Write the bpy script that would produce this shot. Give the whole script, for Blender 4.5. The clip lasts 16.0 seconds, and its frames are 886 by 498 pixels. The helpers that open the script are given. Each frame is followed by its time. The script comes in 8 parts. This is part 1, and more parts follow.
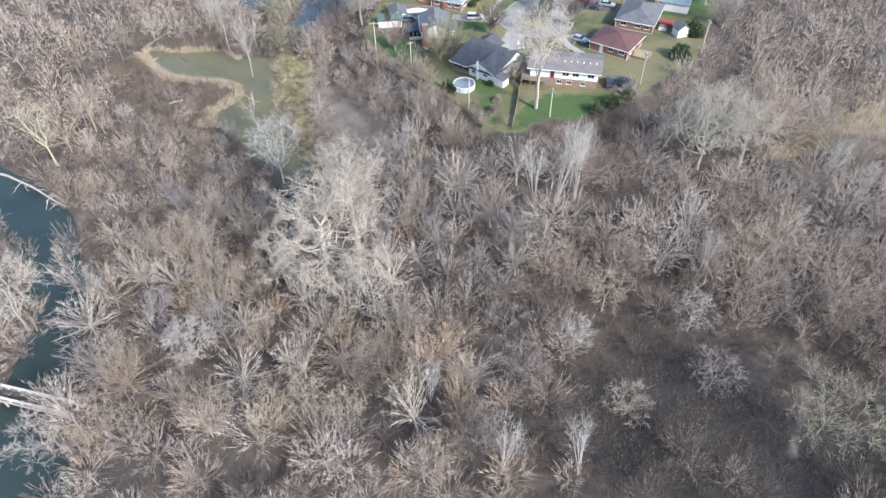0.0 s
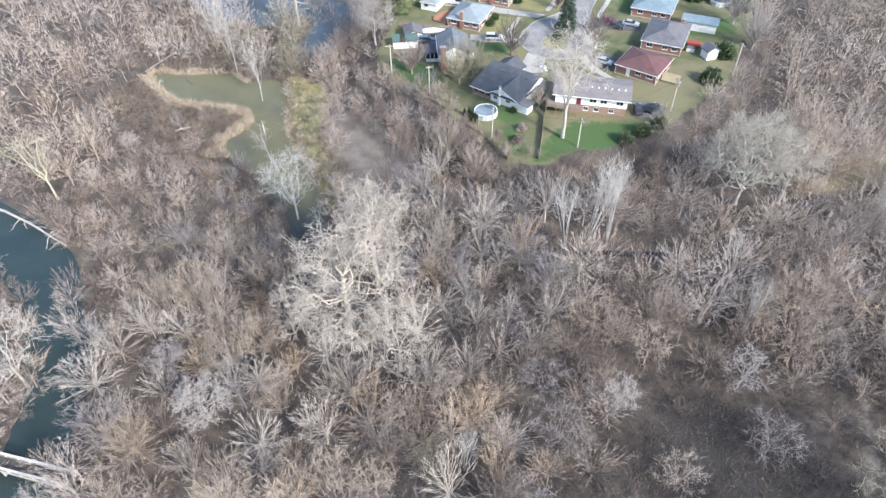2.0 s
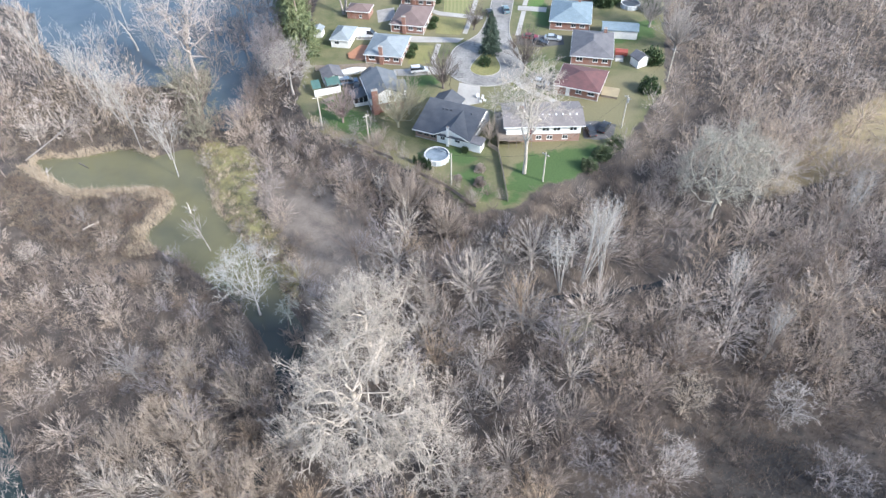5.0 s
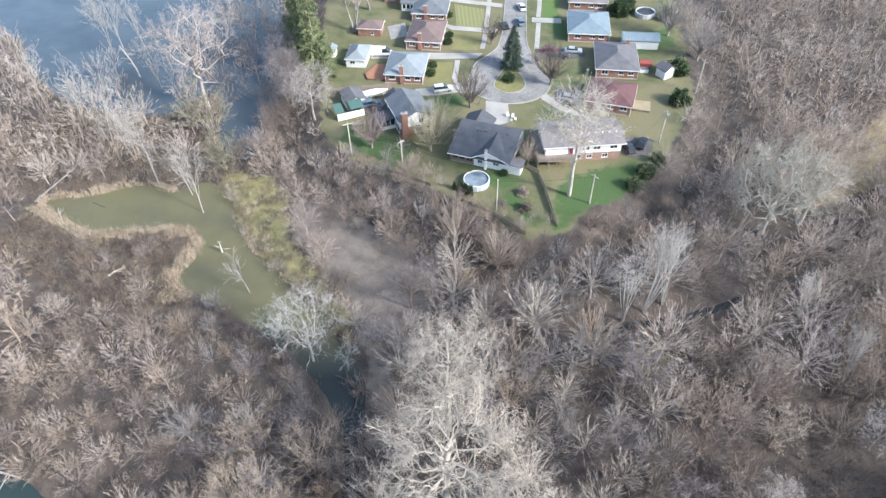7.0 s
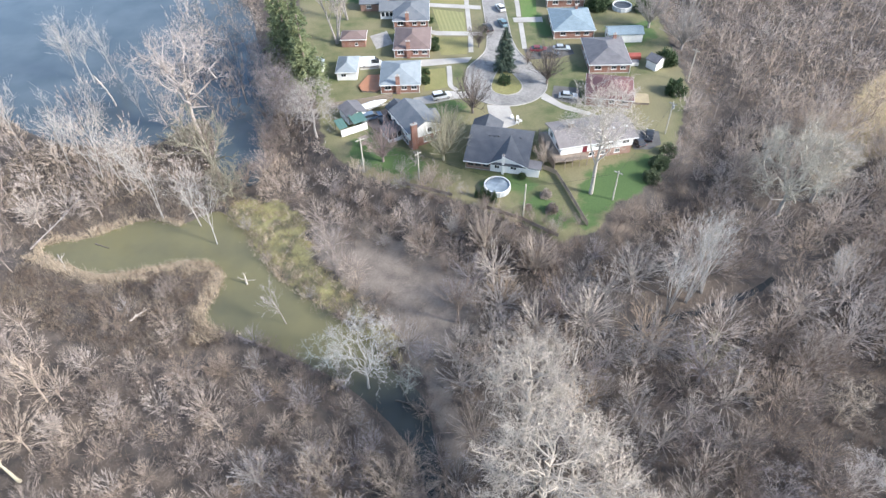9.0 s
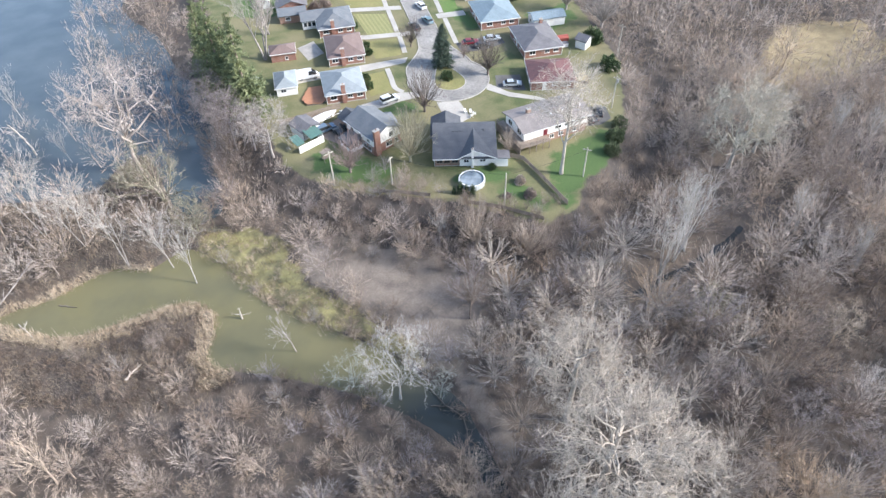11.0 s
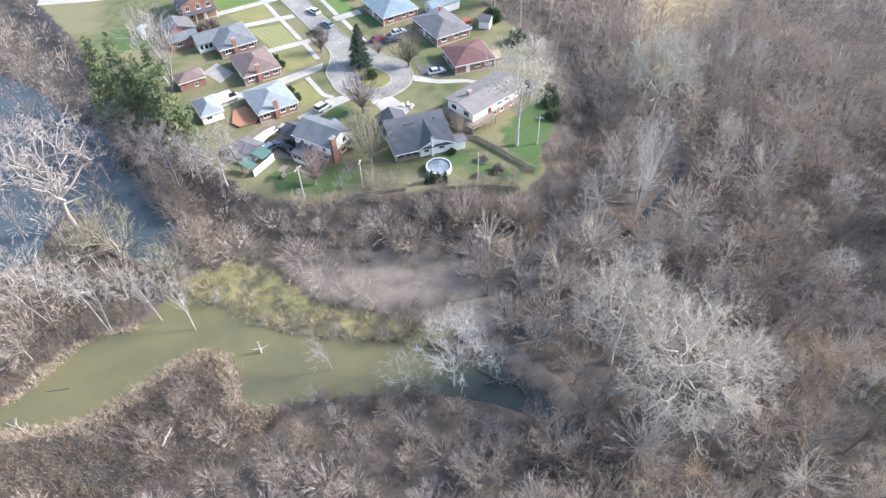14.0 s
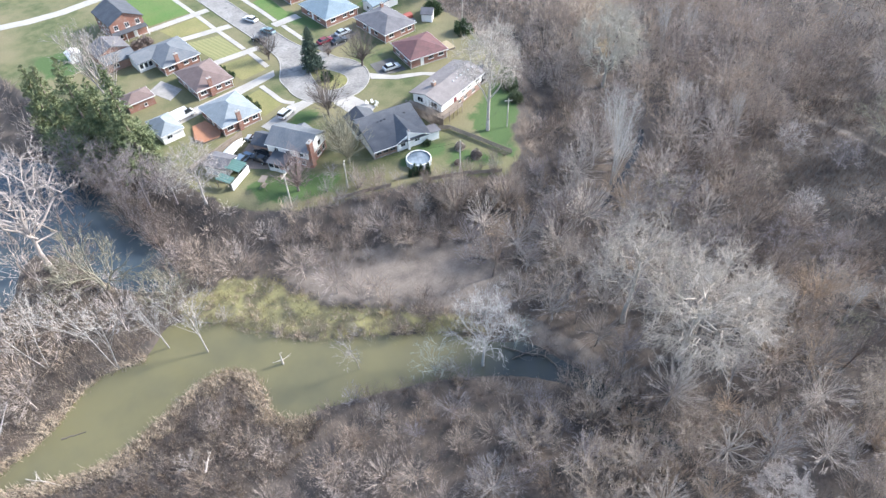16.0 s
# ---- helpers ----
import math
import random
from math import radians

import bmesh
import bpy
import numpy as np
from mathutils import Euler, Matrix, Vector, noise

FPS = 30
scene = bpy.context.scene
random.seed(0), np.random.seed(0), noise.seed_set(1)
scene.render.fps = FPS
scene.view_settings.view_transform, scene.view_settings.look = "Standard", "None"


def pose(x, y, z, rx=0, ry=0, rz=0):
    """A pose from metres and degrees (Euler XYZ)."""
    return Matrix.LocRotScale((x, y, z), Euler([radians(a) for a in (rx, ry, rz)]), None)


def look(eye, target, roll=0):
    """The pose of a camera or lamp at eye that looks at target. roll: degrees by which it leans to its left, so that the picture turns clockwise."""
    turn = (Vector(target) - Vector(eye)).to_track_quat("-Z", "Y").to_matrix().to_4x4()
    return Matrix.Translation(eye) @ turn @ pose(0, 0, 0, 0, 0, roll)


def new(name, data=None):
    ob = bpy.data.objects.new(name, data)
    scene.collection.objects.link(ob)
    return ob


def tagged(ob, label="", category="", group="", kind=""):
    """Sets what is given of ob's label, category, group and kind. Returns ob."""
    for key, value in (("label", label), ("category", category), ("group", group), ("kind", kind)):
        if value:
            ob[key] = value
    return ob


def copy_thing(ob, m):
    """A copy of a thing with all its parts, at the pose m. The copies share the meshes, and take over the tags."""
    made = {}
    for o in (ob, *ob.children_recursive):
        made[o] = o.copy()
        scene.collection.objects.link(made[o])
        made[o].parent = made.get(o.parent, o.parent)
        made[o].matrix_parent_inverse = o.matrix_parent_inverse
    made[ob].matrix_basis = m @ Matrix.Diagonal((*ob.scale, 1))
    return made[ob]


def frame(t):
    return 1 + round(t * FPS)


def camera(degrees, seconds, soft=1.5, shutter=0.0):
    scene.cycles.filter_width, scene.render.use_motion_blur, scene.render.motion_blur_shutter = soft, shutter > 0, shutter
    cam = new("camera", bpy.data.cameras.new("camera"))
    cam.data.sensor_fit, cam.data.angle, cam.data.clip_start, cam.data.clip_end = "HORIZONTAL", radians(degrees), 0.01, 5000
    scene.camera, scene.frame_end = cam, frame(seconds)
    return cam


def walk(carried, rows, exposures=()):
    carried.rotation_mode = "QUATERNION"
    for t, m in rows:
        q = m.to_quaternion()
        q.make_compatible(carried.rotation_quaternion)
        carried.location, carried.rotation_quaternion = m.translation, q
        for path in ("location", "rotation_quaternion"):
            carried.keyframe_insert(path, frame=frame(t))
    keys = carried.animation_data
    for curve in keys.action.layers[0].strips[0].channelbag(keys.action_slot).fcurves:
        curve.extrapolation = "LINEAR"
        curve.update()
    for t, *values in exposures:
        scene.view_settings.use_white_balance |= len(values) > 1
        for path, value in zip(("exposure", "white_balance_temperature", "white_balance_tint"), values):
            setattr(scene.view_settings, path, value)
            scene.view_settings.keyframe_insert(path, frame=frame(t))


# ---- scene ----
cam = camera(68.9, 16.0, soft=1.4)
METRES, EYE, TILT, LEAN, TURN = 131.6, 85.0, 0.0, 0.0, 16.2
ROWS = [
    (0.0, 0.0, 0.0, 0.0, -0.92, -45.36, 0.91),
    (0.5, -0.0071, 0.0191, 0.0003, -0.95, -45.34, 0.89),
    (1.0, -0.0145, 0.0403, 0.0006, -1.0, -45.29, 0.83),
    (1.5, -0.0249, 0.0625, 0.0011, -1.01, -45.29, 0.83),
    (2.0, -0.0378, 0.0852, 0.0014, -1.03, -45.27, 0.85),
    (2.5, -0.0529, 0.1082, 0.002, -1.05, -45.25, 0.86),
    (3.0, -0.0691, 0.1316, 0.0027, -1.85, -45.23, 0.9),
    (3.5, -0.0874, 0.1555, 0.0034, -5.05, -45.29, 0.94),
    (4.0, -0.1067, 0.1798, 0.0039, -9.31, -45.37, 0.99),
    (6.5, -0.2172, 0.3007, 0.0096, -17.33, -45.4, 0.88),
    (7.0, -0.2432, 0.3203, 0.0107, -18.27, -45.4, 0.89),
    (7.5, -0.2706, 0.3386, 0.0117, -19.26, -45.41, 0.91),
    (8.0, -0.2991, 0.3561, 0.0129, -20.79, -45.45, 0.95),
    (10.5, -0.4423, 0.442, 0.0162, -35.25, -45.73, 1.23),
    (11.0, -0.4704, 0.461, 0.0175, -38.52, -45.83, 1.26),
    (11.5, -0.4979, 0.4808, 0.0185, -41.79, -45.91, 1.27),
    (12.0, -0.525, 0.5019, 0.0195, -44.47, -45.99, 1.26),
    (12.5, -0.5511, 0.5235, 0.0201, -46.88, -46.03, 1.25),
    (13.0, -0.5755, 0.5456, 0.021, -49.54, -46.1, 1.24),
    (13.5, -0.5994, 0.5677, 0.0214, -52.92, -46.16, 1.25),
    (14.0, -0.6221, 0.5907, 0.0223, -56.42, -46.27, 1.24),
    (14.5, -0.6434, 0.6145, 0.0232, -59.94, -46.35, 1.18),
    (15.0, -0.6636, 0.6385, 0.0238, -62.82, -46.43, 1.15),
    (15.5, -0.6824, 0.663, 0.0239, -65.49, -46.47, 1.1),
    (16.0, -0.7002, 0.6886, 0.0246, -67.12, -46.54, 1.05),
]
walk(cam, [(t, pose(0, 0, EYE, TILT, LEAN, TURN) @ pose(METRES * x, METRES * y, METRES * z, 90 + pitch, roll, yaw)) for t, x, y, z, yaw, pitch, roll in ROWS],
     exposures=[(0.0, 1.20, 6300, 10), (0.5, 1.33, 6300, 10), (4.0, 1.38, 6280, 10), (6.5, 1.38, 6350, 9), (10.5, 1.48, 6550, 11), (16.0, 1.66, 6450, 11)])


# ---- light: a pale winter sun through thin cloud, and the sky ----
SUN_ELEVATION, SUN_AZIMUTH = 33.0, 121.0     # azimuth clockwise from +y
world = bpy.data.worlds.new("world")
scene.world = world
world.use_nodes = True
wn = world.node_tree
wn.nodes.clear()
sky = wn.nodes.new("ShaderNodeTexSky")
sky.sky_type = "NISHITA"
sky.sun_disc = False
sky.sun_elevation, sky.sun_rotation = radians(SUN_ELEVATION), radians(SUN_AZIMUTH)
sky.air_density, sky.dust_density, sky.ozone_density = 1.0, 1.2, 1.2
back = wn.nodes.new("ShaderNodeBackground")
back.inputs["Strength"].default_value = 0.145
wout = wn.nodes.new("ShaderNodeOutputWorld")
wn.links.new(sky.outputs[0], back.inputs[0])
wn.links.new(back.outputs[0], wout.inputs[0])

sun = new("sun", bpy.data.lights.new("sun", "SUN"))
sun.data.energy, sun.data.angle, sun.data.color = 2.6, radians(8.0), (1.0, 0.985, 0.96)
az, el = radians(SUN_AZIMUTH), radians(SUN_ELEVATION)
sun_from = Vector((math.sin(az) * math.cos(el), math.cos(az) * math.cos(el), math.sin(el)))
sun.matrix_world = look(sun_from * 400, (0, 0, 0))


# ---- materials ----
def nodes_of(name):
    m = bpy.data.materials.new(name)
    m.use_nodes = True
    nt = m.node_tree
    return m, nt, nt.nodes["Principled BSDF"]


def add(nt, kind, **sockets):
    n = nt.nodes.new(kind)
    for k, v in sockets.items():
        n.inputs[k.replace("_", " ")].default_value = v
    return n


def mix(nt, fac, a, b, mode="MIX"):
    n = nt.nodes.new("ShaderNodeMix")
    n.data_type, n.blend_type = "RGBA", mode
    for i, v in ((0, fac), (6, a), (7, b)):
        if isinstance(v, bpy.types.NodeSocket):
            nt.links.new(v, n.inputs[i])
        else:
            n.inputs[i].default_value = (*v, 1) if isinstance(v, tuple) and len(v) == 3 else v
    return n.outputs[2]


def ramp(nt, src, lo, hi):
    n = nt.nodes.new("ShaderNodeMapRange")
    n.inputs[1].default_value, n.inputs[2].default_value = lo, hi
    nt.links.new(src, n.inputs[0])
    return n.outputs[0]


def noise_of(nt, scale, detail=3.0, world_space=False):
    n = add(nt, "ShaderNodeTexNoise", Scale=scale, Detail=detail)
    if world_space:
        g = nt.nodes.new("ShaderNodeNewGeometry")
        nt.links.new(g.outputs["Position"], n.inputs["Vector"])
    else:
        c = nt.nodes.new("ShaderNodeTexCoord")
        nt.links.new(c.outputs["Object"], n.inputs["Vector"])
    return n.outputs[0]


def mottled(name, a, b, large=0.3, fine=6.0, rough=0.8, fine_amount=0.35, bump=0.0, per_object=0.0, metal=0.0, c=None, world_space=False):
    """A surface that drifts between two colours at one scale and is grained at another."""
    m, nt, p = nodes_of(name)
    col = mix(nt, ramp(nt, noise_of(nt, large, 4.0, world_space), 0.32, 0.68), a, b)
    f = noise_of(nt, fine, 3.0, world_space)
    if c:
        col = mix(nt, ramp(nt, noise_of(nt, large * 2.7, 3.0, world_space), 0.55, 0.75), col, c)
    grey = nt.nodes.new("ShaderNodeValToRGB")
    grey.color_ramp.elements[0].color = (1 - fine_amount, 1 - fine_amount, 1 - fine_amount, 1)
    grey.color_ramp.elements[1].color = (1 + fine_amount, 1 + fine_amount, 1 + fine_amount, 1)
    nt.links.new(ramp(nt, f, 0.3, 0.7), grey.inputs[0])
    col = mix(nt, 1.0, col, grey.outputs[0], "MULTIPLY")
    if per_object:
        o = nt.nodes.new("ShaderNodeObjectInfo")
        g2 = nt.nodes.new("ShaderNodeValToRGB")
        g2.color_ramp.elements[0].color = (1 - per_object, 1 - per_object, 1 - per_object * 0.9, 1)
        g2.color_ramp.elements[1].color = (1 + per_object, 1 + per_object * 0.92, 1 + per_object * 0.85, 1)
        nt.links.new(o.outputs["Random"], g2.inputs[0])
        col = mix(nt, 1.0, col, g2.outputs[0], "MULTIPLY")
    nt.links.new(col, p.inputs["Base Color"])
    p.inputs["Roughness"].default_value, p.inputs["Metallic"].default_value = rough, metal
    if bump:
        b_ = add(nt, "ShaderNodeBump", Strength=bump, Distance=0.05)
        nt.links.new(f, b_.inputs["Height"])
        nt.links.new(b_.outputs[0], p.inputs["Normal"])
    return m


def bark(name, a, b, spread=0.18, rough=0.9):
    """Bare wood: one tone for each plant, grained along the way."""
    return mottled(name, a, b, 0.6, 3.0, rough, 0.22, per_object=spread)


def woods_material(name, tones):
    """Bare twigs of many plants in one mesh: the tone attribute picks each plant's colour."""
    m, nt, p = nodes_of(name)
    at = nt.nodes.new("ShaderNodeAttribute")
    at.attribute_name = "tone"
    r = nt.nodes.new("ShaderNodeValToRGB")
    r.color_ramp.interpolation = "LINEAR"
    els = r.color_ramp.elements
    while len(els) < len(tones):
        els.new(0.5)
    for i, t in enumerate(tones):
        els[i].position = i / (len(tones) - 1)
        els[i].color = (*t, 1)
    nt.links.new(at.outputs["Fac"], r.inputs[0])
    f = noise_of(nt, 2.0, 2.0, True)
    g = nt.nodes.new("ShaderNodeValToRGB")
    g.color_ramp.elements[0].color, g.color_ramp.elements[1].color = (0.75, 0.74, 0.73, 1), (1.22, 1.2, 1.18, 1)
    nt.links.new(ramp(nt, f, 0.3, 0.7), g.inputs[0])
    nt.links.new(mix(nt, 1.0, r.outputs[0], g.outputs[0], "MULTIPLY"), p.inputs["Base Color"])
    p.inputs["Roughness"].default_value = 0.9
    return m


def water_material(name, base, base2, ripple, clear=None, gloss=0.5):
    """Silty water; clear: the darker colour of the creek that leaves it southwards."""
    m, nt, p = nodes_of(name)
    col = mix(nt, ramp(nt, noise_of(nt, 0.09, 4.0, True), 0.38, 0.62), base, base2)
    if clear:
        g = nt.nodes.new("ShaderNodeNewGeometry")
        s = nt.nodes.new("ShaderNodeSeparateXYZ")
        nt.links.new(g.outputs["Position"], s.inputs[0])
        col = mix(nt, ramp(nt, s.outputs[1], 103.0, 92.0), col, clear)
    nt.links.new(col, p.inputs["Base Color"])
    p.inputs["Roughness"].default_value, p.inputs["IOR"].default_value = 0.06, 1.33
    p.inputs["Specular IOR Level"].default_value = gloss
    w = add(nt, "ShaderNodeBump", Strength=ripple, Distance=0.02)
    nt.links.new(noise_of(nt, 1.6, 3.0, True), w.inputs["Height"])
    nt.links.new(w.outputs[0], p.inputs["Normal"])
    return m


def ground_material():
    """Leaf litter, lawn, straw grass and silt, blended by the zones of the ground's sheet."""
    m, nt, p = nodes_of("ground_cover")
    big, mid, fine = noise_of(nt, 0.05, 4.0, True), noise_of(nt, 0.35, 4.0, True), noise_of(nt, 3.0, 4.0, True)
    litter = mix(nt, ramp(nt, mid, 0.35, 0.65), (0.054, 0.046, 0.040), (0.130, 0.102, 0.080))
    litter = mix(nt, ramp(nt, big, 0.5, 0.68), litter, (0.078, 0.068, 0.062))
    lawn = mix(nt, ramp(nt, mid, 0.38, 0.62), (0.075, 0.096, 0.036), (0.135, 0.135, 0.062))
    lawn = mix(nt, ramp(nt, big, 0.40, 0.58), lawn, (0.185, 0.165, 0.088))
    straw = mix(nt, ramp(nt, mid, 0.42, 0.62), (0.125, 0.112, 0.062), (0.275, 0.248, 0.112))
    silt = mix(nt, ramp(nt, mid, 0.35, 0.65), (0.125, 0.104, 0.087), (0.195, 0.163, 0.135))
    gold = mix(nt, ramp(nt, mid, 0.35, 0.65), (0.32, 0.255, 0.145), (0.23, 0.18, 0.105))
    at = nt.nodes.new("ShaderNodeAttribute")
    at.attribute_name = "zone"
    at2 = nt.nodes.new("ShaderNodeAttribute")
    at2.attribute_name = "zone_b"
    sep = nt.nodes.new("ShaderNodeSeparateColor")
    nt.links.new(at.outputs["Color"], sep.inputs[0])
    sep2 = nt.nodes.new("ShaderNodeSeparateColor")
    nt.links.new(at2.outputs["Color"], sep2.inputs[0])

    def edge(src):
        """A zone's edge, frayed by noise."""
        s = nt.nodes.new("ShaderNodeMath")
        s.operation = "ADD"
        j = ramp(nt, mid, 0.2, 0.8)
        k = nt.nodes.new("ShaderNodeMath")
        k.operation, k.inputs[1].default_value = "MULTIPLY_ADD", 0.9
        k.inputs[2].default_value = -0.45
        nt.links.new(j, k.inputs[0])
        nt.links.new(src, s.inputs[0])
        nt.links.new(k.outputs[0], s.inputs[1])
        return ramp(nt, s.outputs[0], 0.35, 0.65)

    litter = mix(nt, edge(sep2.outputs[2]), litter, (0.044, 0.039, 0.035))
    green = mix(nt, edge(sep2.outputs[0]), lawn, (0.066, 0.112, 0.034))
    col = mix(nt, edge(sep.outputs[0]), litter, green)
    col = mix(nt, edge(sep.outputs[2]), col, silt)
    col = mix(nt, edge(sep.outputs[1]), col, straw)
    col = mix(nt, edge(sep2.outputs[1]), col, gold)
    g = nt.nodes.new("ShaderNodeValToRGB")
    g.color_ramp.elements[0].color, g.color_ramp.elements[1].color = (0.84, 0.84, 0.84, 1), (1.16, 1.16, 1.16, 1)
    nt.links.new(ramp(nt, fine, 0.3, 0.7), g.inputs[0])
    nt.links.new(mix(nt, 1.0, col, g.outputs[0], "MULTIPLY"), p.inputs["Base Color"])
    p.inputs["Roughness"].default_value = 0.95
    b_ = add(nt, "ShaderNodeBump", Strength=0.25, Distance=0.12)
    nt.links.new(fine, b_.inputs["Height"])
    nt.links.new(b_.outputs[0], p.inputs["Normal"])
    return m


def brick_material(name, a, b, mortar):
    m, nt, p = nodes_of(name)
    c = nt.nodes.new("ShaderNodeTexCoord")
    mp = nt.nodes.new("ShaderNodeMapping")
    mp.inputs["Rotation"].default_value = (radians(90), 0, 0)
    nt.links.new(c.outputs["Object"], mp.inputs[0])
    t = add(nt, "ShaderNodeTexBrick", Scale=1.0, Mortar_Size=0.012)
    t.inputs["Brick Width"].default_value, t.inputs["Row Height"].default_value = 0.22, 0.075
    t.inputs["Color1"].default_value, t.inputs["Color2"].default_value, t.inputs["Mortar"].default_value = (*a, 1), (*b, 1), (*mortar, 1)
    nt.links.new(mp.outputs[0], t.inputs["Vector"])
    col = mix(nt, ramp(nt, noise_of(nt, 0.8), 0.3, 0.7), t.outputs[0], tuple(v * 0.8 for v in a))
    nt.links.new(col, p.inputs["Base Color"])
    p.inputs["Roughness"].default_value = 0.85
    return m


def shingle_material(name, a, b):
    """Asphalt shingles: courses down the slope, streaked and weathered."""
    m, nt, p = nodes_of(name)
    col = mix(nt, ramp(nt, noise_of(nt, 0.5, 4.0), 0.35, 0.65), a, b)
    c = nt.nodes.new("ShaderNodeTexCoord")
    t = add(nt, "ShaderNodeTexBrick", Scale=1.0, Mortar_Size=0.02)
    t.inputs["Brick Width"].default_value, t.inputs["Row Height"].default_value = 0.5, 0.2
    t.inputs["Color1"].default_value, t.inputs["Color2"].default_value, t.inputs["Mortar"].default_value = (1.08, 1.08, 1.08, 1), (0.92, 0.92, 0.92, 1), (0.78, 0.78, 0.78, 1)
    nt.links.new(c.outputs["Object"], t.inputs["Vector"])
    col = mix(nt, 1.0, col, t.outputs[0], "MULTIPLY")
    f = noise_of(nt, 9.0, 3.0)
    g = nt.nodes.new("ShaderNodeValToRGB")
    g.color_ramp.elements[0].color, g.color_ramp.elements[1].color = (0.85, 0.85, 0.85, 1), (1.15, 1.15, 1.15, 1)
    nt.links.new(f, g.inputs[0])
    nt.links.new(mix(nt, 1.0, col, g.outputs[0], "MULTIPLY"), p.inputs["Base Color"])
    p.inputs["Roughness"].default_value = 0.75
    return m


def striped_lawn_material():
    m, nt, p = nodes_of("mown_lawn")
    c = nt.nodes.new("ShaderNodeTexCoord")
    w = add(nt, "ShaderNodeTexWave", Scale=0.28, Distortion=1.2, Detail=2.0)
    w.bands_direction = "X"
    nt.links.new(c.outputs["Object"], w.inputs["Vector"])
    a = mix(nt, ramp(nt, noise_of(nt, 0.3), 0.35, 0.65), (0.19, 0.20, 0.07), (0.25, 0.235, 0.10))
    b = mix(nt, w.outputs[0], a, (0.115, 0.155, 0.045))
    nt.links.new(mix(nt, ramp(nt, noise_of(nt, 4.0), 0.2, 0.9), b, (0.30, 0.27, 0.14)), p.inputs["Base Color"])
    p.inputs["Roughness"].default_value = 0.95
    return m


def plain(name, colour, rough=0.5, metal=0.0, grain=0.1):
    return mottled(name, colour, tuple(v * 0.86 for v in colour), 0.8, 12.0, rough, grain, metal=metal)


GROUND = ground_material()
POND = water_material("silty_pond_water", (0.150, 0.136, 0.070), (0.115, 0.108, 0.062), 0.06, (0.036, 0.043, 0.040), 0.75)
RIVER = water_material("river_water", (0.060, 0.080, 0.090), (0.084, 0.104, 0.113), 0.12, None, 0.95)
CREEK_DARK = water_material("dark_water", (0.030, 0.048, 0.049), (0.042, 0.062, 0.061), 0.08)
DITCH = water_material("dark_ditch_water", (0.030, 0.032, 0.034), (0.040, 0.042, 0.042), 0.05)
WOODS = woods_material("bare_twigs", [(0.145, 0.116, 0.100), (0.255, 0.198, 0.158), (0.248, 0.210, 0.190), (0.385, 0.305, 0.238), (0.335, 0.288, 0.262), (0.47, 0.38, 0.295), (0.45, 0.39, 0.352), (0.52, 0.455, 0.40)])
BRUSH = woods_material("brush_twigs", [(0.085, 0.068, 0.057), (0.165, 0.122, 0.094), (0.22, 0.170, 0.128), (0.20, 0.172, 0.15), (0.31, 0.255, 0.195)])
PALE_BARK = bark("pale_sycamore_bark", (0.475, 0.42, 0.358), (0.375, 0.33, 0.278), 0.06)
WHITE_BARK = bark("white_birch_bark", (0.48, 0.46, 0.43), (0.37, 0.35, 0.325), 0.08)
GREY_BARK = bark("grey_bark", (0.36, 0.33, 0.305), (0.28, 0.25, 0.228))
TAN_BARK = bark("tan_bark", (0.40, 0.335, 0.275), (0.31, 0.255, 0.212))
BROWN_BARK = bark("brown_bark", (0.25, 0.20, 0.17), (0.19, 0.152, 0.128))
OLIVE_BARK = bark("olive_bark", (0.30, 0.28, 0.20), (0.24, 0.22, 0.16))
DEAD_WOOD = bark("bleached_dead_wood", (0.62, 0.57, 0.50), (0.45, 0.40, 0.34), 0.06)
DRIFT_WOOD = bark("wet_dead_wood", (0.14, 0.12, 0.10), (0.09, 0.077, 0.066), 0.1)
NEEDLES = mottled("spruce_needles", (0.115, 0.155, 0.075), (0.20, 0.22, 0.11), 0.5, 2.0, 0.75, 0.3, per_object=0.15)
NEEDLES_BLUE = mottled("dark_spruce_needles", (0.062, 0.092, 0.068), (0.095, 0.128, 0.09), 0.6, 2.0, 0.75, 0.3)
EVERGREEN = mottled("evergreen_leaves", (0.028, 0.055, 0.018), (0.055, 0.085, 0.030), 0.8, 3.0, 0.7, 0.3, per_object=0.2)
ASPHALT = mottled("worn_asphalt", (0.19, 0.18, 0.168), (0.31, 0.295, 0.272), 0.16, 1.6, 0.9, 0.18, c=(0.145, 0.14, 0.134), world_space=True)
DARK_ASPHALT = mottled("dark_asphalt", (0.085, 0.082, 0.08), (0.13, 0.125, 0.12), 0.3, 3.0, 0.9, 0.15)
CONCRETE = mottled("pale_concrete", (0.43, 0.405, 0.365), (0.34, 0.32, 0.29), 0.25, 3.0, 0.85, 0.1)
STRIPED = striped_lawn_material()
LAWN_DRY = mottled("dry_lawn", (0.24, 0.215, 0.09), (0.19, 0.185, 0.07), 0.2, 3.0, 0.95, 0.2)
LAWN_GREEN = mottled("green_lawn", (0.085, 0.16, 0.038), (0.12, 0.17, 0.05), 0.2, 3.0, 0.95, 0.2)
BRICK = brick_material("red_brick", (0.30, 0.135, 0.095), (0.25, 0.11, 0.08), (0.32, 0.27, 0.235))
BRICK_BROWN = brick_material("brown_brick", (0.33, 0.19, 0.14), (0.27, 0.15, 0.11), (0.33, 0.28, 0.24))
SIDING = mottled("white_siding", (0.80, 0.79, 0.76), (0.72, 0.71, 0.68), 0.6, 5.0, 0.6, 0.06)
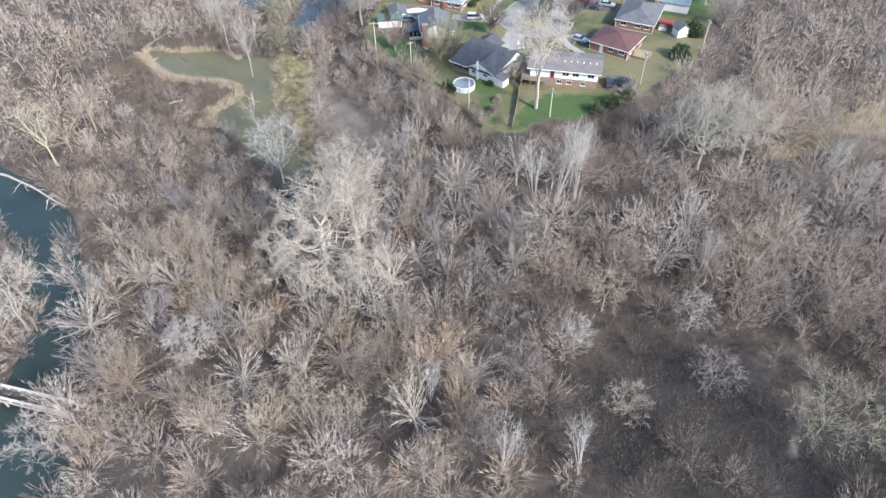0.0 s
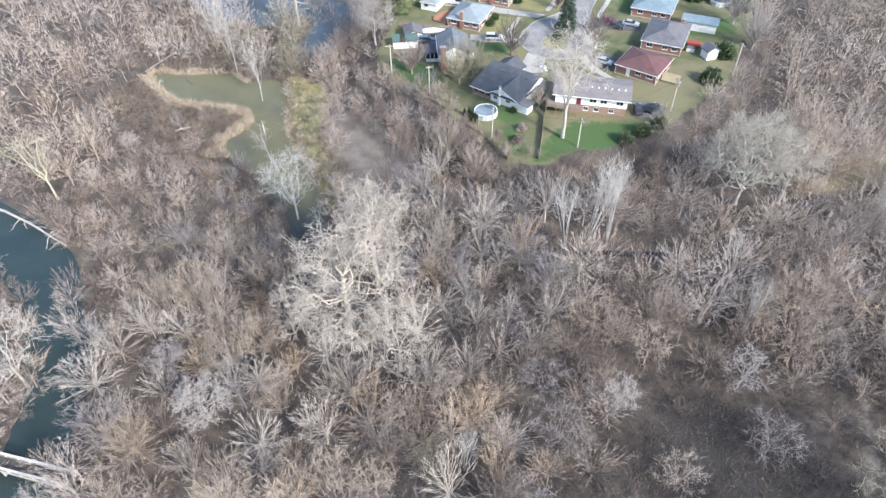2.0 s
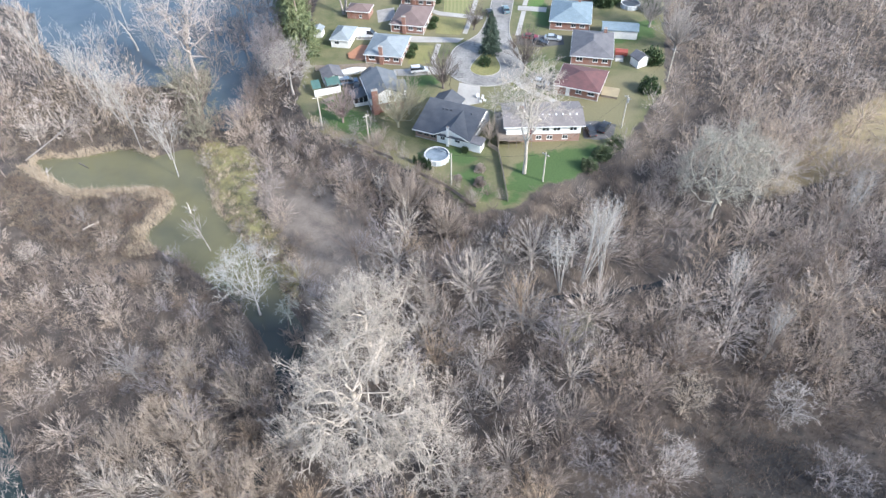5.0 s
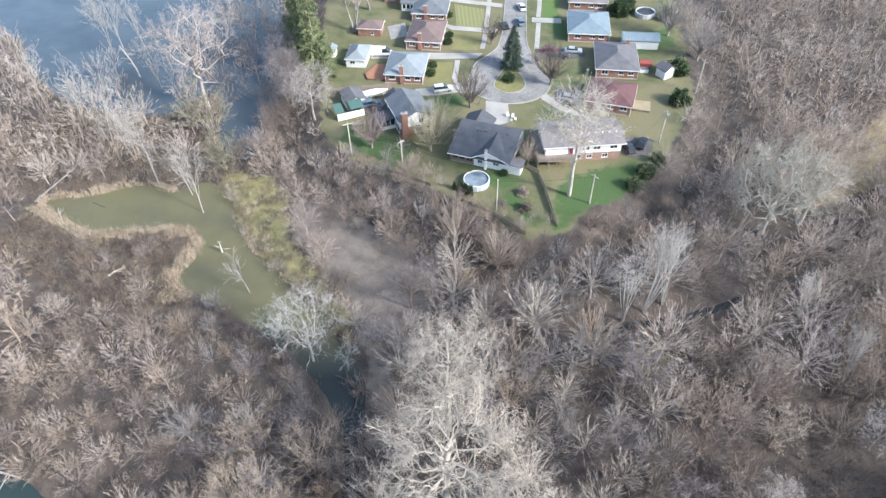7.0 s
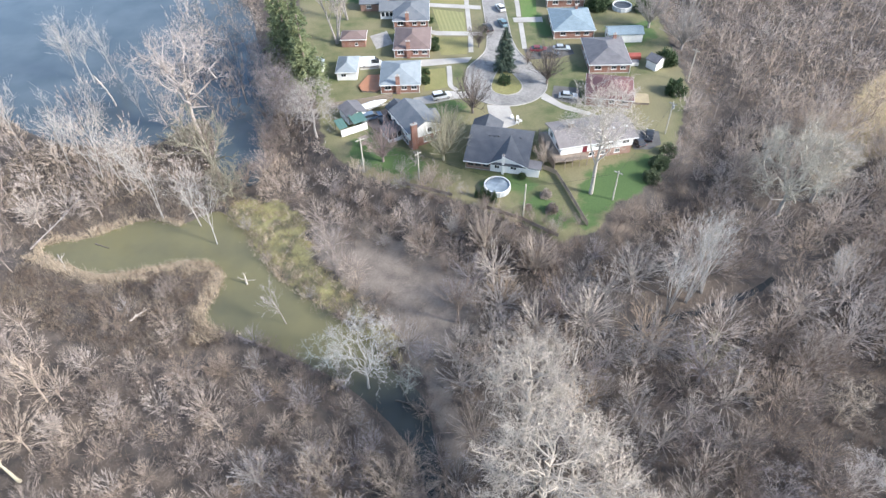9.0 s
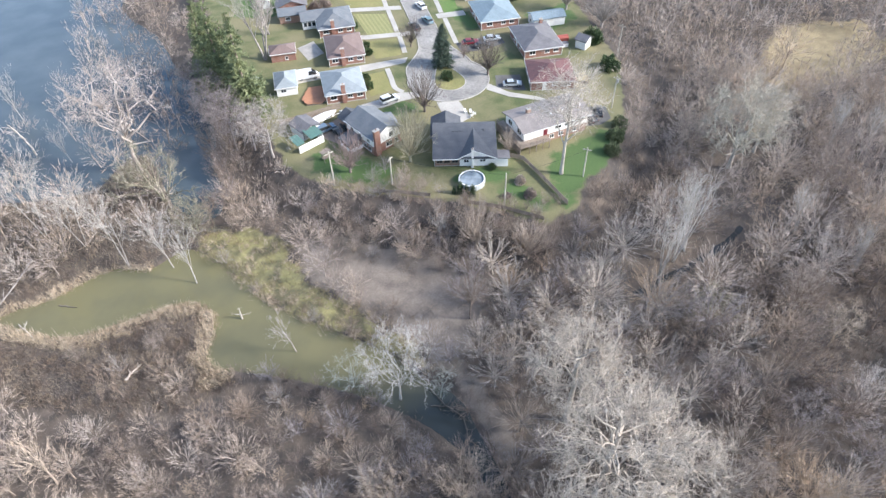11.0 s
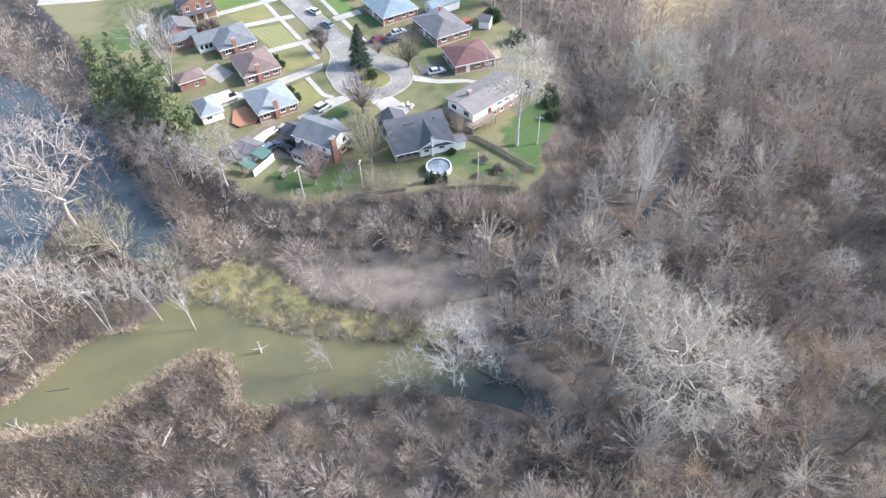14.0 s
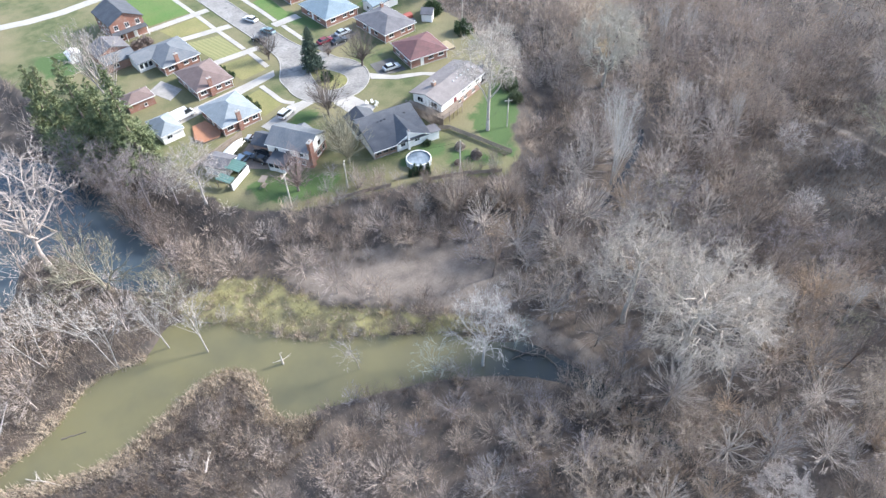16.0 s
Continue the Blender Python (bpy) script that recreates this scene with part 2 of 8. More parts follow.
TRIM = plain("white_trim", (0.82, 0.81, 0.79), 0.5, 0.0, 0.05)
ROOF_SLATE = shingle_material("dark_slate_shingles", (0.068, 0.074, 0.086), (0.095, 0.10, 0.112))
ROOF_GREYBLUE = shingle_material("grey_blue_shingles", (0.13, 0.145, 0.16), (0.17, 0.18, 0.19))
ROOF_PALE = shingle_material("pale_blue_grey_shingles", (0.275, 0.31, 0.325), (0.225, 0.255, 0.27))
ROOF_SKY = shingle_material("light_blue_shingles", (0.215, 0.275, 0.305), (0.175, 0.23, 0.26))
ROOF_BROWN = shingle_material("brown_mauve_shingles", (0.20, 0.145, 0.13), (0.16, 0.115, 0.105))
ROOF_MAROON = shingle_material("maroon_shingles", (0.16, 0.075, 0.072), (0.12, 0.06, 0.06))
ROOF_GREY = shingle_material("grey_shingles", (0.165, 0.16, 0.165), (0.125, 0.12, 0.128))
ROOF_TAUPE = shingle_material("taupe_shingles", (0.235, 0.21, 0.20), (0.19, 0.168, 0.16))
ROOF_GREEN = plain("green_metal_roof", (0.09, 0.17, 0.145), 0.45, 0.0, 0.2)
GLASS = plain("window_glass", (0.03, 0.035, 0.04), 0.08, 0.0, 0.05)
WOOD_DECK = mottled("orange_stained_deck", (0.42, 0.20, 0.11), (0.36, 0.17, 0.095), 0.7, 8.0, 0.7, 0.15)
WOOD_GREY = mottled("weathered_wood", (0.27, 0.22, 0.18), (0.20, 0.165, 0.135), 0.8, 8.0, 0.85, 0.2)
WOOD_TAN = mottled("tan_deck_wood", (0.40, 0.33, 0.20), (0.33, 0.27, 0.17), 0.8, 8.0, 0.8, 0.15)
POLE_WOOD = mottled("weathered_pole_wood", (0.50, 0.46, 0.39), (0.42, 0.385, 0.33), 0.8, 8.0, 0.85, 0.15)
RUBBER = plain("tyre_rubber", (0.02, 0.02, 0.02), 0.8)
STEEL = plain("galvanised_steel", (0.55, 0.55, 0.56), 0.4, 0.6)
POOL_COVER = mottled("pool_cover", (0.30, 0.345, 0.37), (0.13, 0.165, 0.195), 0.5, 2.0, 0.35, 0.2)
POOL_WALL = plain("pool_wall", (0.50, 0.54, 0.57), 0.4)
TARP_RED = plain("red_tarpaulin", (0.30, 0.075, 0.055), 0.7)
BOAT_WHITE = plain("white_boat_cover", (0.82, 0.82, 0.80), 0.5)
REED = woods_material("dry_reeds", [(0.31, 0.25, 0.18), (0.48, 0.395, 0.295), (0.56, 0.475, 0.365), (0.38, 0.31, 0.235)])
GRASS = woods_material("tall_grass", [(0.18, 0.15, 0.098), (0.31, 0.275, 0.118), (0.39, 0.34, 0.17), (0.37, 0.315, 0.225)])


def paint(name, colour):
    m, nt, p = nodes_of(name)
    nt.links.new(mix(nt, ramp(nt, noise_of(nt, 1.5), 0.3, 0.8), colour, tuple(v * 0.85 + 0.015 for v in colour)), p.inputs["Base Color"])
    p.inputs["Roughness"].default_value, p.inputs["Metallic"].default_value = 0.3, 0.2
    return m


PAINT = {k: paint("car_paint_" + k, c) for k, c in {
    "white": (0.78, 0.78, 0.78), "silver": (0.45, 0.48, 0.50), "black": (0.025, 0.027, 0.032), "blue": (0.14, 0.20, 0.27),
    "red": (0.20, 0.025, 0.04), "teal": (0.16, 0.25, 0.28), "dark": (0.05, 0.055, 0.065)}.items()}


# ---- building helpers ----
def mesh_from(name, verts, tris, mats, mat_index=None, tone=None):
    """A mesh from numpy arrays of places and triangles."""
    me = bpy.data.meshes.new(name)
    verts, tris = np.asarray(verts, dtype=np.float32), np.asarray(tris, dtype=np.int32)
    me.vertices.add(len(verts))
    me.vertices.foreach_set("co", verts.ravel())
    me.loops.add(tris.size)
    me.loops.foreach_set("vertex_index", tris.ravel())
    me.polygons.add(len(tris))
    me.polygons.foreach_set("loop_start", np.arange(0, tris.size, 3, dtype=np.int32))
    for m in mats:
        me.materials.append(m)
    if mat_index is not None:
        me.polygons.foreach_set("material_index", np.asarray(mat_index, dtype=np.int32))
    if tone is not None:
        a = me.attributes.new("tone", "FLOAT", "POINT")
        a.data.foreach_set("value", np.asarray(tone, dtype=np.float32))
    me.update(calc_edges=True)
    return me


def part(name, bm, material, parent=None, label=""):
    """One bmesh as one mesh object, under a thing or a part."""
    me = bpy.data.meshes.new(name)
    bmesh.ops.recalc_face_normals(bm, faces=bm.faces)
    bm.to_mesh(me)
    bm.free()
    me.materials.append(material)
    ob = new(name, me)
    ob.parent = parent
    if label:
        tagged(ob, label)
    return ob


def thing(name, m, label, category, group=""):
    ob = new(name)
    ob.empty_display_size = 0.5
    ob.matrix_world = m
    return tagged(ob, label, category, group)


def box(bm, x0, x1, y0, y1, z0, z1, bevel=0.0):
    made = bmesh.ops.create_cube(bm, size=1.0, matrix=Matrix.LocRotScale(((x0 + x1) / 2, (y0 + y1) / 2, (z0 + z1) / 2), None, (x1 - x0, y1 - y0, z1 - z0)))
    if bevel:
        edges = list({e for v in made["verts"] for e in v.link_edges})
        bmesh.ops.bevel(bm, geom=edges, offset=bevel, segments=1, affect="EDGES")
    return bm


def box_part(name, dims, material, parent, label="", bevel=0.0):
    return part(name, box(bmesh.new(), *dims, bevel), material, parent, label)


def prism(bm, pts, z0, z1):
    """A flat-topped solid over a plan."""
    lo, hi = [bm.verts.new((x, y, z0)) for x, y in pts], [bm.verts.new((x, y, z1)) for x, y in pts]
    bm.faces.new(hi)
    bm.faces.new(lo[::-1])
    for i in range(len(pts)):
        j = (i + 1) % len(pts)
        bm.faces.new((lo[i], lo[j], hi[j], hi[i]))
    return bm


def rod(bm, a, b, r0, r1=None, sides=6):
    a, b = Vector(a), Vector(b)
    d = b - a
    m = Matrix.Translation((a + b) / 2) @ d.to_track_quat("Z", "Y").to_matrix().to_4x4()
    bmesh.ops.create_cone(bm, cap_ends=True, segments=sides, radius1=r0, radius2=r0 if r1 is None else r1, depth=d.length, matrix=m)
    return bm


def smooth_line(pts, steps=4, closed=False):
    """A Catmull-Rom line through the points."""
    p, n, out = [Vector((*q, 0)) for q in pts], len(pts), []
    for i in range(n if closed else n - 1):
        a, b = (p[(i - 1) % n], p[(i + 2) % n]) if closed else (p[max(i - 1, 0)], p[min(i + 2, n - 1)])
        c, d = p[i], p[(i + 1) % n]
        for k in range(steps):
            t = k / steps
            q = 0.5 * (2 * c + (d - a) * t + (2 * a - 5 * c + 4 * d - b) * t * t + (3 * c - 3 * d + b - a) * t ** 3)
            out.append((q.x, q.y))
    if not closed:
        out.append((p[-1].x, p[-1].y))
    return out


def signed(X, Y, poly):
    """Metres outside (+) or inside (-) a plan."""
    P = np.asarray(poly, dtype=float)
    Q = np.roll(P, -1, axis=0)
    best, inside = np.full(X.shape, 1e9), np.zeros(X.shape, bool)
    for (ax, ay), (bx, by) in zip(P, Q):
        dx, dy = bx - ax, by - ay
        t = np.clip(((X - ax) * dx + (Y - ay) * dy) / (dx * dx + dy * dy + 1e-9), 0, 1)
        best = np.minimum(best, np.hypot(X - ax - t * dx, Y - ay - t * dy))
        inside ^= ((ay > Y) != (by > Y)) & (X < dx * (Y - ay) / (dy if dy else 1e-9) + ax)
    return np.where(inside, -best, best)


def waves(X, Y, s, seed=0.0):
    """A cheap smooth unevenness between about -1 and 1."""
    return (np.sin(X / s + 1.3 + seed) * np.cos(Y / s * 1.1 + 0.7 * seed) + np.sin((X * 0.6 + Y) / s * 1.7 + seed * 2.1) * 0.6 + np.cos((X - Y * 0.7) / s * 2.9 + seed) * 0.4) / 2.0


# ---- the plan ----
WATER_Z, PLAIN_Z = -4.4, -3.9
POND_PLAN = smooth_line([(-126, 139), (-119.2, 133.4), (-114.5, 130.4), (-110.3, 129.5), (-105.5, 129.6), (-99.7, 130.2), (-96, 130.4), (-91.4, 128.8), (-89, 125),
                         (-89.8, 121), (-91.5, 116.5), (-90, 112.9), (-86.8, 111.4), (-79.5, 106.8), (-72, 101.2), (-66.6, 96.2), (-60.2, 88.0), (-57.0, 79.5),
                         (-56.8, 70.4), (-58.4, 63), (-60.2, 55), (-59.2, 54), (-57.2, 62), (-55.6, 67.4), (-54.4, 72.6), (-54.2, 79.2), (-54.6, 86),
                         (-55.0, 92.0), (-58.6, 97.0), (-62.5, 105), (-67.9, 111), (-74.6, 118.4), (-79.3, 124.6), (-83, 131.5), (-86.2, 138.5), (-91.3, 144.4),
                         (-95.6, 142.9), (-99.5, 141.8), (-105.2, 144.6), (-109.7, 143.8), (-114.3, 142), (-118.8, 141), (-123.5, 141)], 3, True)
RIVER_PLAN = smooth_line([(-87, 152.5), (-83, 154), (-82.3, 166), (-80.5, 181), (-78.5, 198), (-85, 214), (-89, 240), (-98, 264), (-102, 330), (-300, 330), (-300, 228),
                          (-178, 222), (-152, 196), (-136, 180), (-120, 173), (-108, 172), (-103, 178), (-98, 181), (-94.5, 174), (-92.5, 160)], 3, True)
WEST_PLAN = smooth_line([(-260, 110), (-150, 90), (-125, 84), (-110, 79.5), (-99, 72.5), (-90, 62), (-82, 54.5), (-78.8, 45), (-74, 36), (-66, 27), (-58, 14), (-46, -20),
                         (-66, -20), (-74, 8), (-79, 22), (-84, 34), (-90, 47), (-102, 61), (-114, 67), (-126, 70.5), (-150, 76), (-260, 92)], 3, True)
YARDS = [(-74, 320), (-72, 205), (-67.6, 157), (-64.6, 151.8), (-60, 145.3), (-53, 140.6), (-47.7, 137.8), (-42, 134.2), (-33, 126.6), (-25, 119.2), (-18, 119.2),
         (-11, 126.4), (-5, 129), (6, 138.4), (14, 151), (22, 165), (26, 185), (31, 210), (34, 245), (38, 320)]
DITCH_PLAN = [(-17, 99.0), (-8, 99.9), (2, 101.3), (9, 103.3), (14.6, 106.0), (14.2, 106.8), (8.6, 104.3), (1.4, 102.4), (-8, 101), (-17, 99.8)]
TRAIL = [(37.2, 95), (37.4, 88.8), (38.9, 76.5), (38.6, 67.5), (35, 56), (36.4, 55.4), (40.4, 67.3), (40.6, 76.5), (38.8, 89), (38.6, 95)]
STRAW_BANK = [(-86, 147), (-79, 144.6), (-73.4, 139.4), (-73, 132), (-71, 125), (-63.4, 113.2), (-57.6, 103.6), (-58, 99.5), (-62.5, 105.4), (-68, 111.6), (-74.8, 119), (-79.6, 125.4), (-83, 132), (-86.5, 139), (-90, 144.6)]
SILT_FLAT = [(-72, 138), (-64, 136), (-57, 131), (-48, 124), (-42, 113), (-44.5, 103), (-54, 97), (-57, 104), (-63, 113.5), (-71, 125)]
CREEK_BANK = [(-55.5, 98.5), (-51.5, 98.5), (-50.4, 92), (-49.6, 86), (-50.2, 79), (-53.2, 77), (-53.4, 86), (-54.2, 93)]
GOLD_FIELD = [(36, 128), (44, 140), (53, 149), (66, 160), (78, 167), (102, 160), (94, 142), (80, 139), (66, 136), (52, 134)]
DARK_SOIL = [(4, 48), (8, 66), (14, 74), (24, 72), (34, 64), (52, 60), (48, 50), (24, 44)]
GREEN_YARDS = [[(-62, 152), (-58, 147), (-50, 142), (-46, 147), (-50, 152), (-57, 157), (-62, 160)], [(-19, 121), (-17, 131), (-14, 137), (2, 141), (5, 137), (-4, 129), (-11, 126)],
               [(-36, 138), (-30, 140), (-24, 136), (-27, 133)], [(-29, 131), (-26, 133), (-20, 124), (-22, 121)], [(-44, 168), (-35, 171), (-33, 166), (-41, 165)],
               [(7, 188), (11, 186), (24, 190), (26, 200), (12, 198)], [(-66, 232), (-54, 228), (-52, 240), (-64, 246)], [(-6, 196), (-8, 208), (-4, 212), (-2, 198)]]


REED_FLAT = [(-129, 136), (-112, 128), (-99, 129.4), (-90, 128), (-89.5, 120), (-91, 113.5), (-88, 109), (-95, 107), (-104, 109), (-112, 113), (-120, 118), (-130, 122)]


def land(X, Y):
    """The lie of the land: a level terrace of yards above a flood plain with the beds of its waters."""
    d = signed(X, Y, YARDS)
    t = np.clip((d + 0.5) / 9.5, 0, 1)
    z = PLAIN_Z * t * t * (3 - 2 * t)
    z = z + waves(X, Y, 9.0) * 0.22 * np.clip(d / 6, 0, 1)
    z = z + np.clip((X - 15) / 60, 0, 1) * 0.9 * t
    z = z + np.clip(-signed(X, Y, REED_FLAT) / 2.0, 0, 1) * (np.abs(waves(X, Y, 1.15, 3.0)) - 0.2) * 0.75
    for plan in (POND_PLAN, RIVER_PLAN, WEST_PLAN, DITCH_PLAN):
        w = signed(X, Y, plan)
        bed = np.clip(-w / 3.0, 0, 1)
        near = np.clip(1 - np.abs(w) / 4.0, 0, 1)
        z = np.where(w < 6, z * (1 - near) + (WATER_Z + 0.32) * near, z)
        z = np.where(w < 1.2, np.minimum(z, WATER_Z + 0.25 * w), z)
        z = np.where(w < 0, WATER_Z - 0.05 - 1.2 * bed, z)
    return z


def ground_z(x, y):
    return float(land(np.array([float(x)]), np.array([float(y)]))[0])


def build_ground():
    step = 1.2
    far = np.array([40, 100, 250, 600, 1300, 2600])
    xs = np.concatenate([-205 - far[::-1], np.arange(-205, 135, step), 135 + far])
    ys = np.concatenate([-5 - far[::-1], np.arange(-5, 325, step), 325 + far])
    X, Y = np.meshgrid(xs, ys, indexing="ij")
    Z = land(X, Y)
    ni, nj = X.shape
    idx = np.arange(ni * nj).reshape(ni, nj)
    a, b, c, d = idx[:-1, :-1].ravel(), idx[1:, :-1].ravel(), idx[1:, 1:].ravel(), idx[:-1, 1:].ravel()
    tris = np.concatenate([np.stack([a, b, c], 1), np.stack([a, c, d], 1)])
    me = mesh_from("ground", np.stack([X, Y, Z], -1).reshape(-1, 3), tris, [GROUND])

    def zone(poly, soft=1.5):
        return np.clip(0.5 - signed(X, Y, poly) / soft, 0, 1).ravel()

    one = np.ones(X.size)
    col = np.stack([zone(YARDS, 2.0), zone(STRAW_BANK, 2.6), np.maximum(np.maximum(zone(SILT_FLAT, 4.0), zone(CREEK_BANK, 2.0) * 0.9), zone(TRAIL, 1.6) * 0.75), one], 1)
    green = np.max([zone(g, 4.0) for g in GREEN_YARDS], axis=0)
    col2 = np.stack([green, zone(GOLD_FIELD, 5.0), zone(DARK_SOIL, 12.0), one], 1)
    for name, c_ in (("zone", col), ("zone_b", col2)):
        at = me.color_attributes.new(name, "FLOAT_COLOR", "POINT")
        at.data.foreach_set("color", c_.astype(np.float32).ravel())
    me.polygons.foreach_set("use_smooth", np.ones(len(tris), bool))
    tagged(new("ground", me), "brown leaf-littered flood plain rising to green lawns", "ground", kind="structure")


build_ground()


def sheet(name, pts, z, material, label, category, thick=0.05):
    """A flat slab over a plan."""
    ob = part(name, prism(bmesh.new(), pts, z - thick, z), material)
    return tagged(ob, label, category, kind="structure")


def water_sheet(plan, material, label):
    P = np.asarray(plan)
    bm = bmesh.new()
    f = bm.faces.new([bm.verts.new((x, y, WATER_Z)) for x, y in plan])
    bmesh.ops.triangulate(bm, faces=[f])
    ob = part("water", bm, material)
    if ob.data.polygons[0].normal.z < 0:
        ob.data.flip_normals()
    return tagged(ob, label, "water", kind="structure")


def widened(plan, by):
    """The plan pushed outwards, so that the water meets its banks under the ground."""
    P = np.asarray(plan)
    d = np.roll(P, -1, 0) - np.roll(P, 1, 0)
    n = np.stack([d[:, 1], -d[:, 0]], 1) / (np.linalg.norm(d, axis=1, keepdims=True) + 1e-9)
    area = np.sum(P[:, 0] * np.roll(P[:, 1], -1) - np.roll(P[:, 0], -1) * P[:, 1])
    return [tuple(q) for q in P + n * by * (1 if area > 0 else -1)]


water_sheet(widened(POND_PLAN, 0.5), POND, "still olive-green silty pond water between reed banks")
water_sheet(widened(RIVER_PLAN, 0.5), RIVER, "wide blue-grey river water reflecting the sky")
water_sheet(widened(DITCH_PLAN, 0.2), DITCH, "narrow dark ditch water among bare trees")
water_sheet(widened(WEST_PLAN, 0.5), CREEK_DARK, "dark teal river water flowing under the footbridge")

# ---- street ----
ROAD_L = [(-31.2, 180), (-29.8, 184.5), (-26.5, 188.2), (-23.6, 192), (-22, 197), (-20.6, 204), (-18.2, 221), (-14.5, 245), (-8, 290)]
ROAD_R = [(-1.5, 290), (-8, 245), (-11.8, 221), (-14, 204), (-14.9, 197), (-14.8, 190), (-13.2, 184)]
TURN_C, TURN_R = (-21.9, 175.3), 10.4
arc = [(TURN_C[0] + TURN_R * math.cos(radians(a)), TURN_C[1] + TURN_R * math.sin(radians(a))) for a in range(152, 398, 10)]
ROAD_PLAN = smooth_line(ROAD_R, 3) + arc[::-1] + smooth_line(ROAD_L, 3)
sheet("road", ROAD_PLAN, 0.035, ASPHALT, "worn pale asphalt street ending in a turning circle", "road", 0.2)
ISLAND = smooth_line([(-25.9, 174), (-25.3, 171.3), (-22.6, 169.7), (-19.6, 170.6), (-18.1, 173.4), (-18.6, 177.5), (-20.3, 182.8), (-21.4, 183.2), (-24.2, 178.4)], 3, True)


def kerb(name, pts, closed, width=0.22, z=0.14):
    """A raised concrete edge along a line."""
    bm, n, rings = bmesh.new(), len(pts), []
    for i, (x, y) in enumerate(pts):
        a, b = pts[(i - 1) % n] if closed or i else pts[0], pts[(i + 1) % n] if closed or i < n - 1 else pts[-1]
        d = Vector((b[0] - a[0], b[1] - a[1])).normalized()
        nx, ny = -d.y * width / 2, d.x * width / 2
        rings.append([bm.verts.new(q) for q in ((x - nx, y - ny, -0.1), (x - nx, y - ny, z), (x + nx, y + ny, z), (x + nx, y + ny, -0.1))])
    for i in range(n if closed else n - 1):
        r, s = rings[i], rings[(i + 1) % n]
        for k in range(3):
            bm.faces.new((r[k], r[k + 1], s[k + 1], s[k]))
    return tagged(part(name, bm, CONCRETE), "pale concrete kerb along the street", "kerb", kind="structure")


kerb("kerb", ISLAND, True)
kerb("kerb", smooth_line(ROAD_R, 3) + arc[::-1] + smooth_line(ROAD_L, 3), False)
sheet("lawn", ISLAND, 0.10, LAWN_DRY, "dry grass island in the turning circle", "lawn", 0.2)

PAVING = [
    ([(-74.0, 277.0), (-60.8, 268.2), (-54.0, 265.0), (-45.0, 262.6), (-34.0, 262.0), (-19.0, 259.0), (-18.6, 262.0), (-34.0, 265.4), (-45.0, 266.2), (-54.0, 268.8), (-61.0, 272.2), (-72.0, 281.0)], "pale concrete side lane behind the brick house"),
    ([(-28.6, 166.6), (-23.4, 165.2), (-23.6, 157.4), (-27.0, 156.2), (-29.2, 160.0)], "pale concrete driveway of the dark-roofed house"),
    ([(-32.0, 173.2), (-31.4, 170.4), (-36.2, 170.6), (-41.0, 169.8), (-45.4, 170.0), (-45.6, 173.0), (-41.0, 173.4), (-36.0, 174.4)], "pale concrete driveway with a white car"),
    ([(-29.2, 187.2), (-27.6, 189.6), (-39.0, 190.6), (-51.6, 192.0), (-57.0, 192.6), (-57.4, 188.8), (-51.8, 188.6), (-40.0, 187.4)], "pale concrete driveway between two brick houses"),
    ([(-22.4, 200.6), (-22.2, 202.8), (-34.6, 205.8), (-36.6, 207.2), (-37.0, 205.2), (-34.9, 203.4)], "pale concrete driveway between front lawns"),
    ([(-19.6, 216.4), (-19.2, 218.8), (-33.0, 223.4), (-40.0, 226.0), (-44.0, 227.6), (-44.2, 224.6), (-34.0, 221.2)], "pale concrete driveway between front lawns"),
    ([(-17.6, 229.6), (-17.2, 232.0), (-34.0, 234.8), (-44.0, 236.8), (-44.2, 234.6), (-34.0, 232.4)], "pale concrete driveway of the two-storey brick house"),
    ([(-13.6, 169.2), (-15.2, 166.8), (-11.5, 161.6), (-5.8, 157.4), (-3.8, 153.6), (-2.4, 155.0), (-5.2, 158.8), (-10.6, 163.4)], "pale concrete driveway between two houses"),
    ([(-12.0, 206.6), (-11.7, 209.4), (-3.4, 208.2), (-3.8, 205.2)], "pale concrete driveway of the light-blue roofed house"),
]
for pts, label in PAVING:
    sheet("driveway", pts, 0.06, CONCRETE, label, "driveway", 0.15)
sheet("driveway", [(-12.6, 166.4), (-10.4, 171.8), (-4.6, 169.6), (-6.4, 162.6), (-10.0, 164.2)], 0.055, DARK_ASPHALT, "dark asphalt driveway with a silver car", "driveway", 0.15)
sheet("driveway", [(-13.4, 185.8), (-13.2, 191.0), (-6.0, 191.2), (-0.4, 190.6), (-0.6, 186.0), (-7.0, 184.6)], 0.055, DARK_ASPHALT, "grey asphalt driveway with parked cars", "driveway", 0.15)
sheet("driveway", [(-0.6, 143.2), (-0.2, 149.6), (3.0, 150.0), (7.4, 148.6), (6.0, 143.8), (2.6, 142.6)], 0.055, DARK_ASPHALT, "dark parking pad beside the white house", "driveway", 0.15)
sheet("patio", [(-57.8, 164.0), (-55.0, 168.8), (-50.0, 170.6), (-48.6, 168.0), (-51.4, 160.4), (-54.6, 159.6)], 0.055, mottled("gravel_yard", (0.26, 0.20, 0.16), (0.20, 0.16, 0.13), 0.4, 4.0, 0.95, 0.2), "brown gravel parking yard", "patio", 0.15)
sheet("patio", [(-53.4, 206.6), (-48.4, 208.6), (-47.4, 201.0), (-52.2, 199.0)], 0.055, mottled("stone_patio", (0.36, 0.34, 0.31), (0.26, 0.245, 0.225), 0.6, 3.0, 0.9, 0.15), "patched grey stone patio", "patio", 0.15)


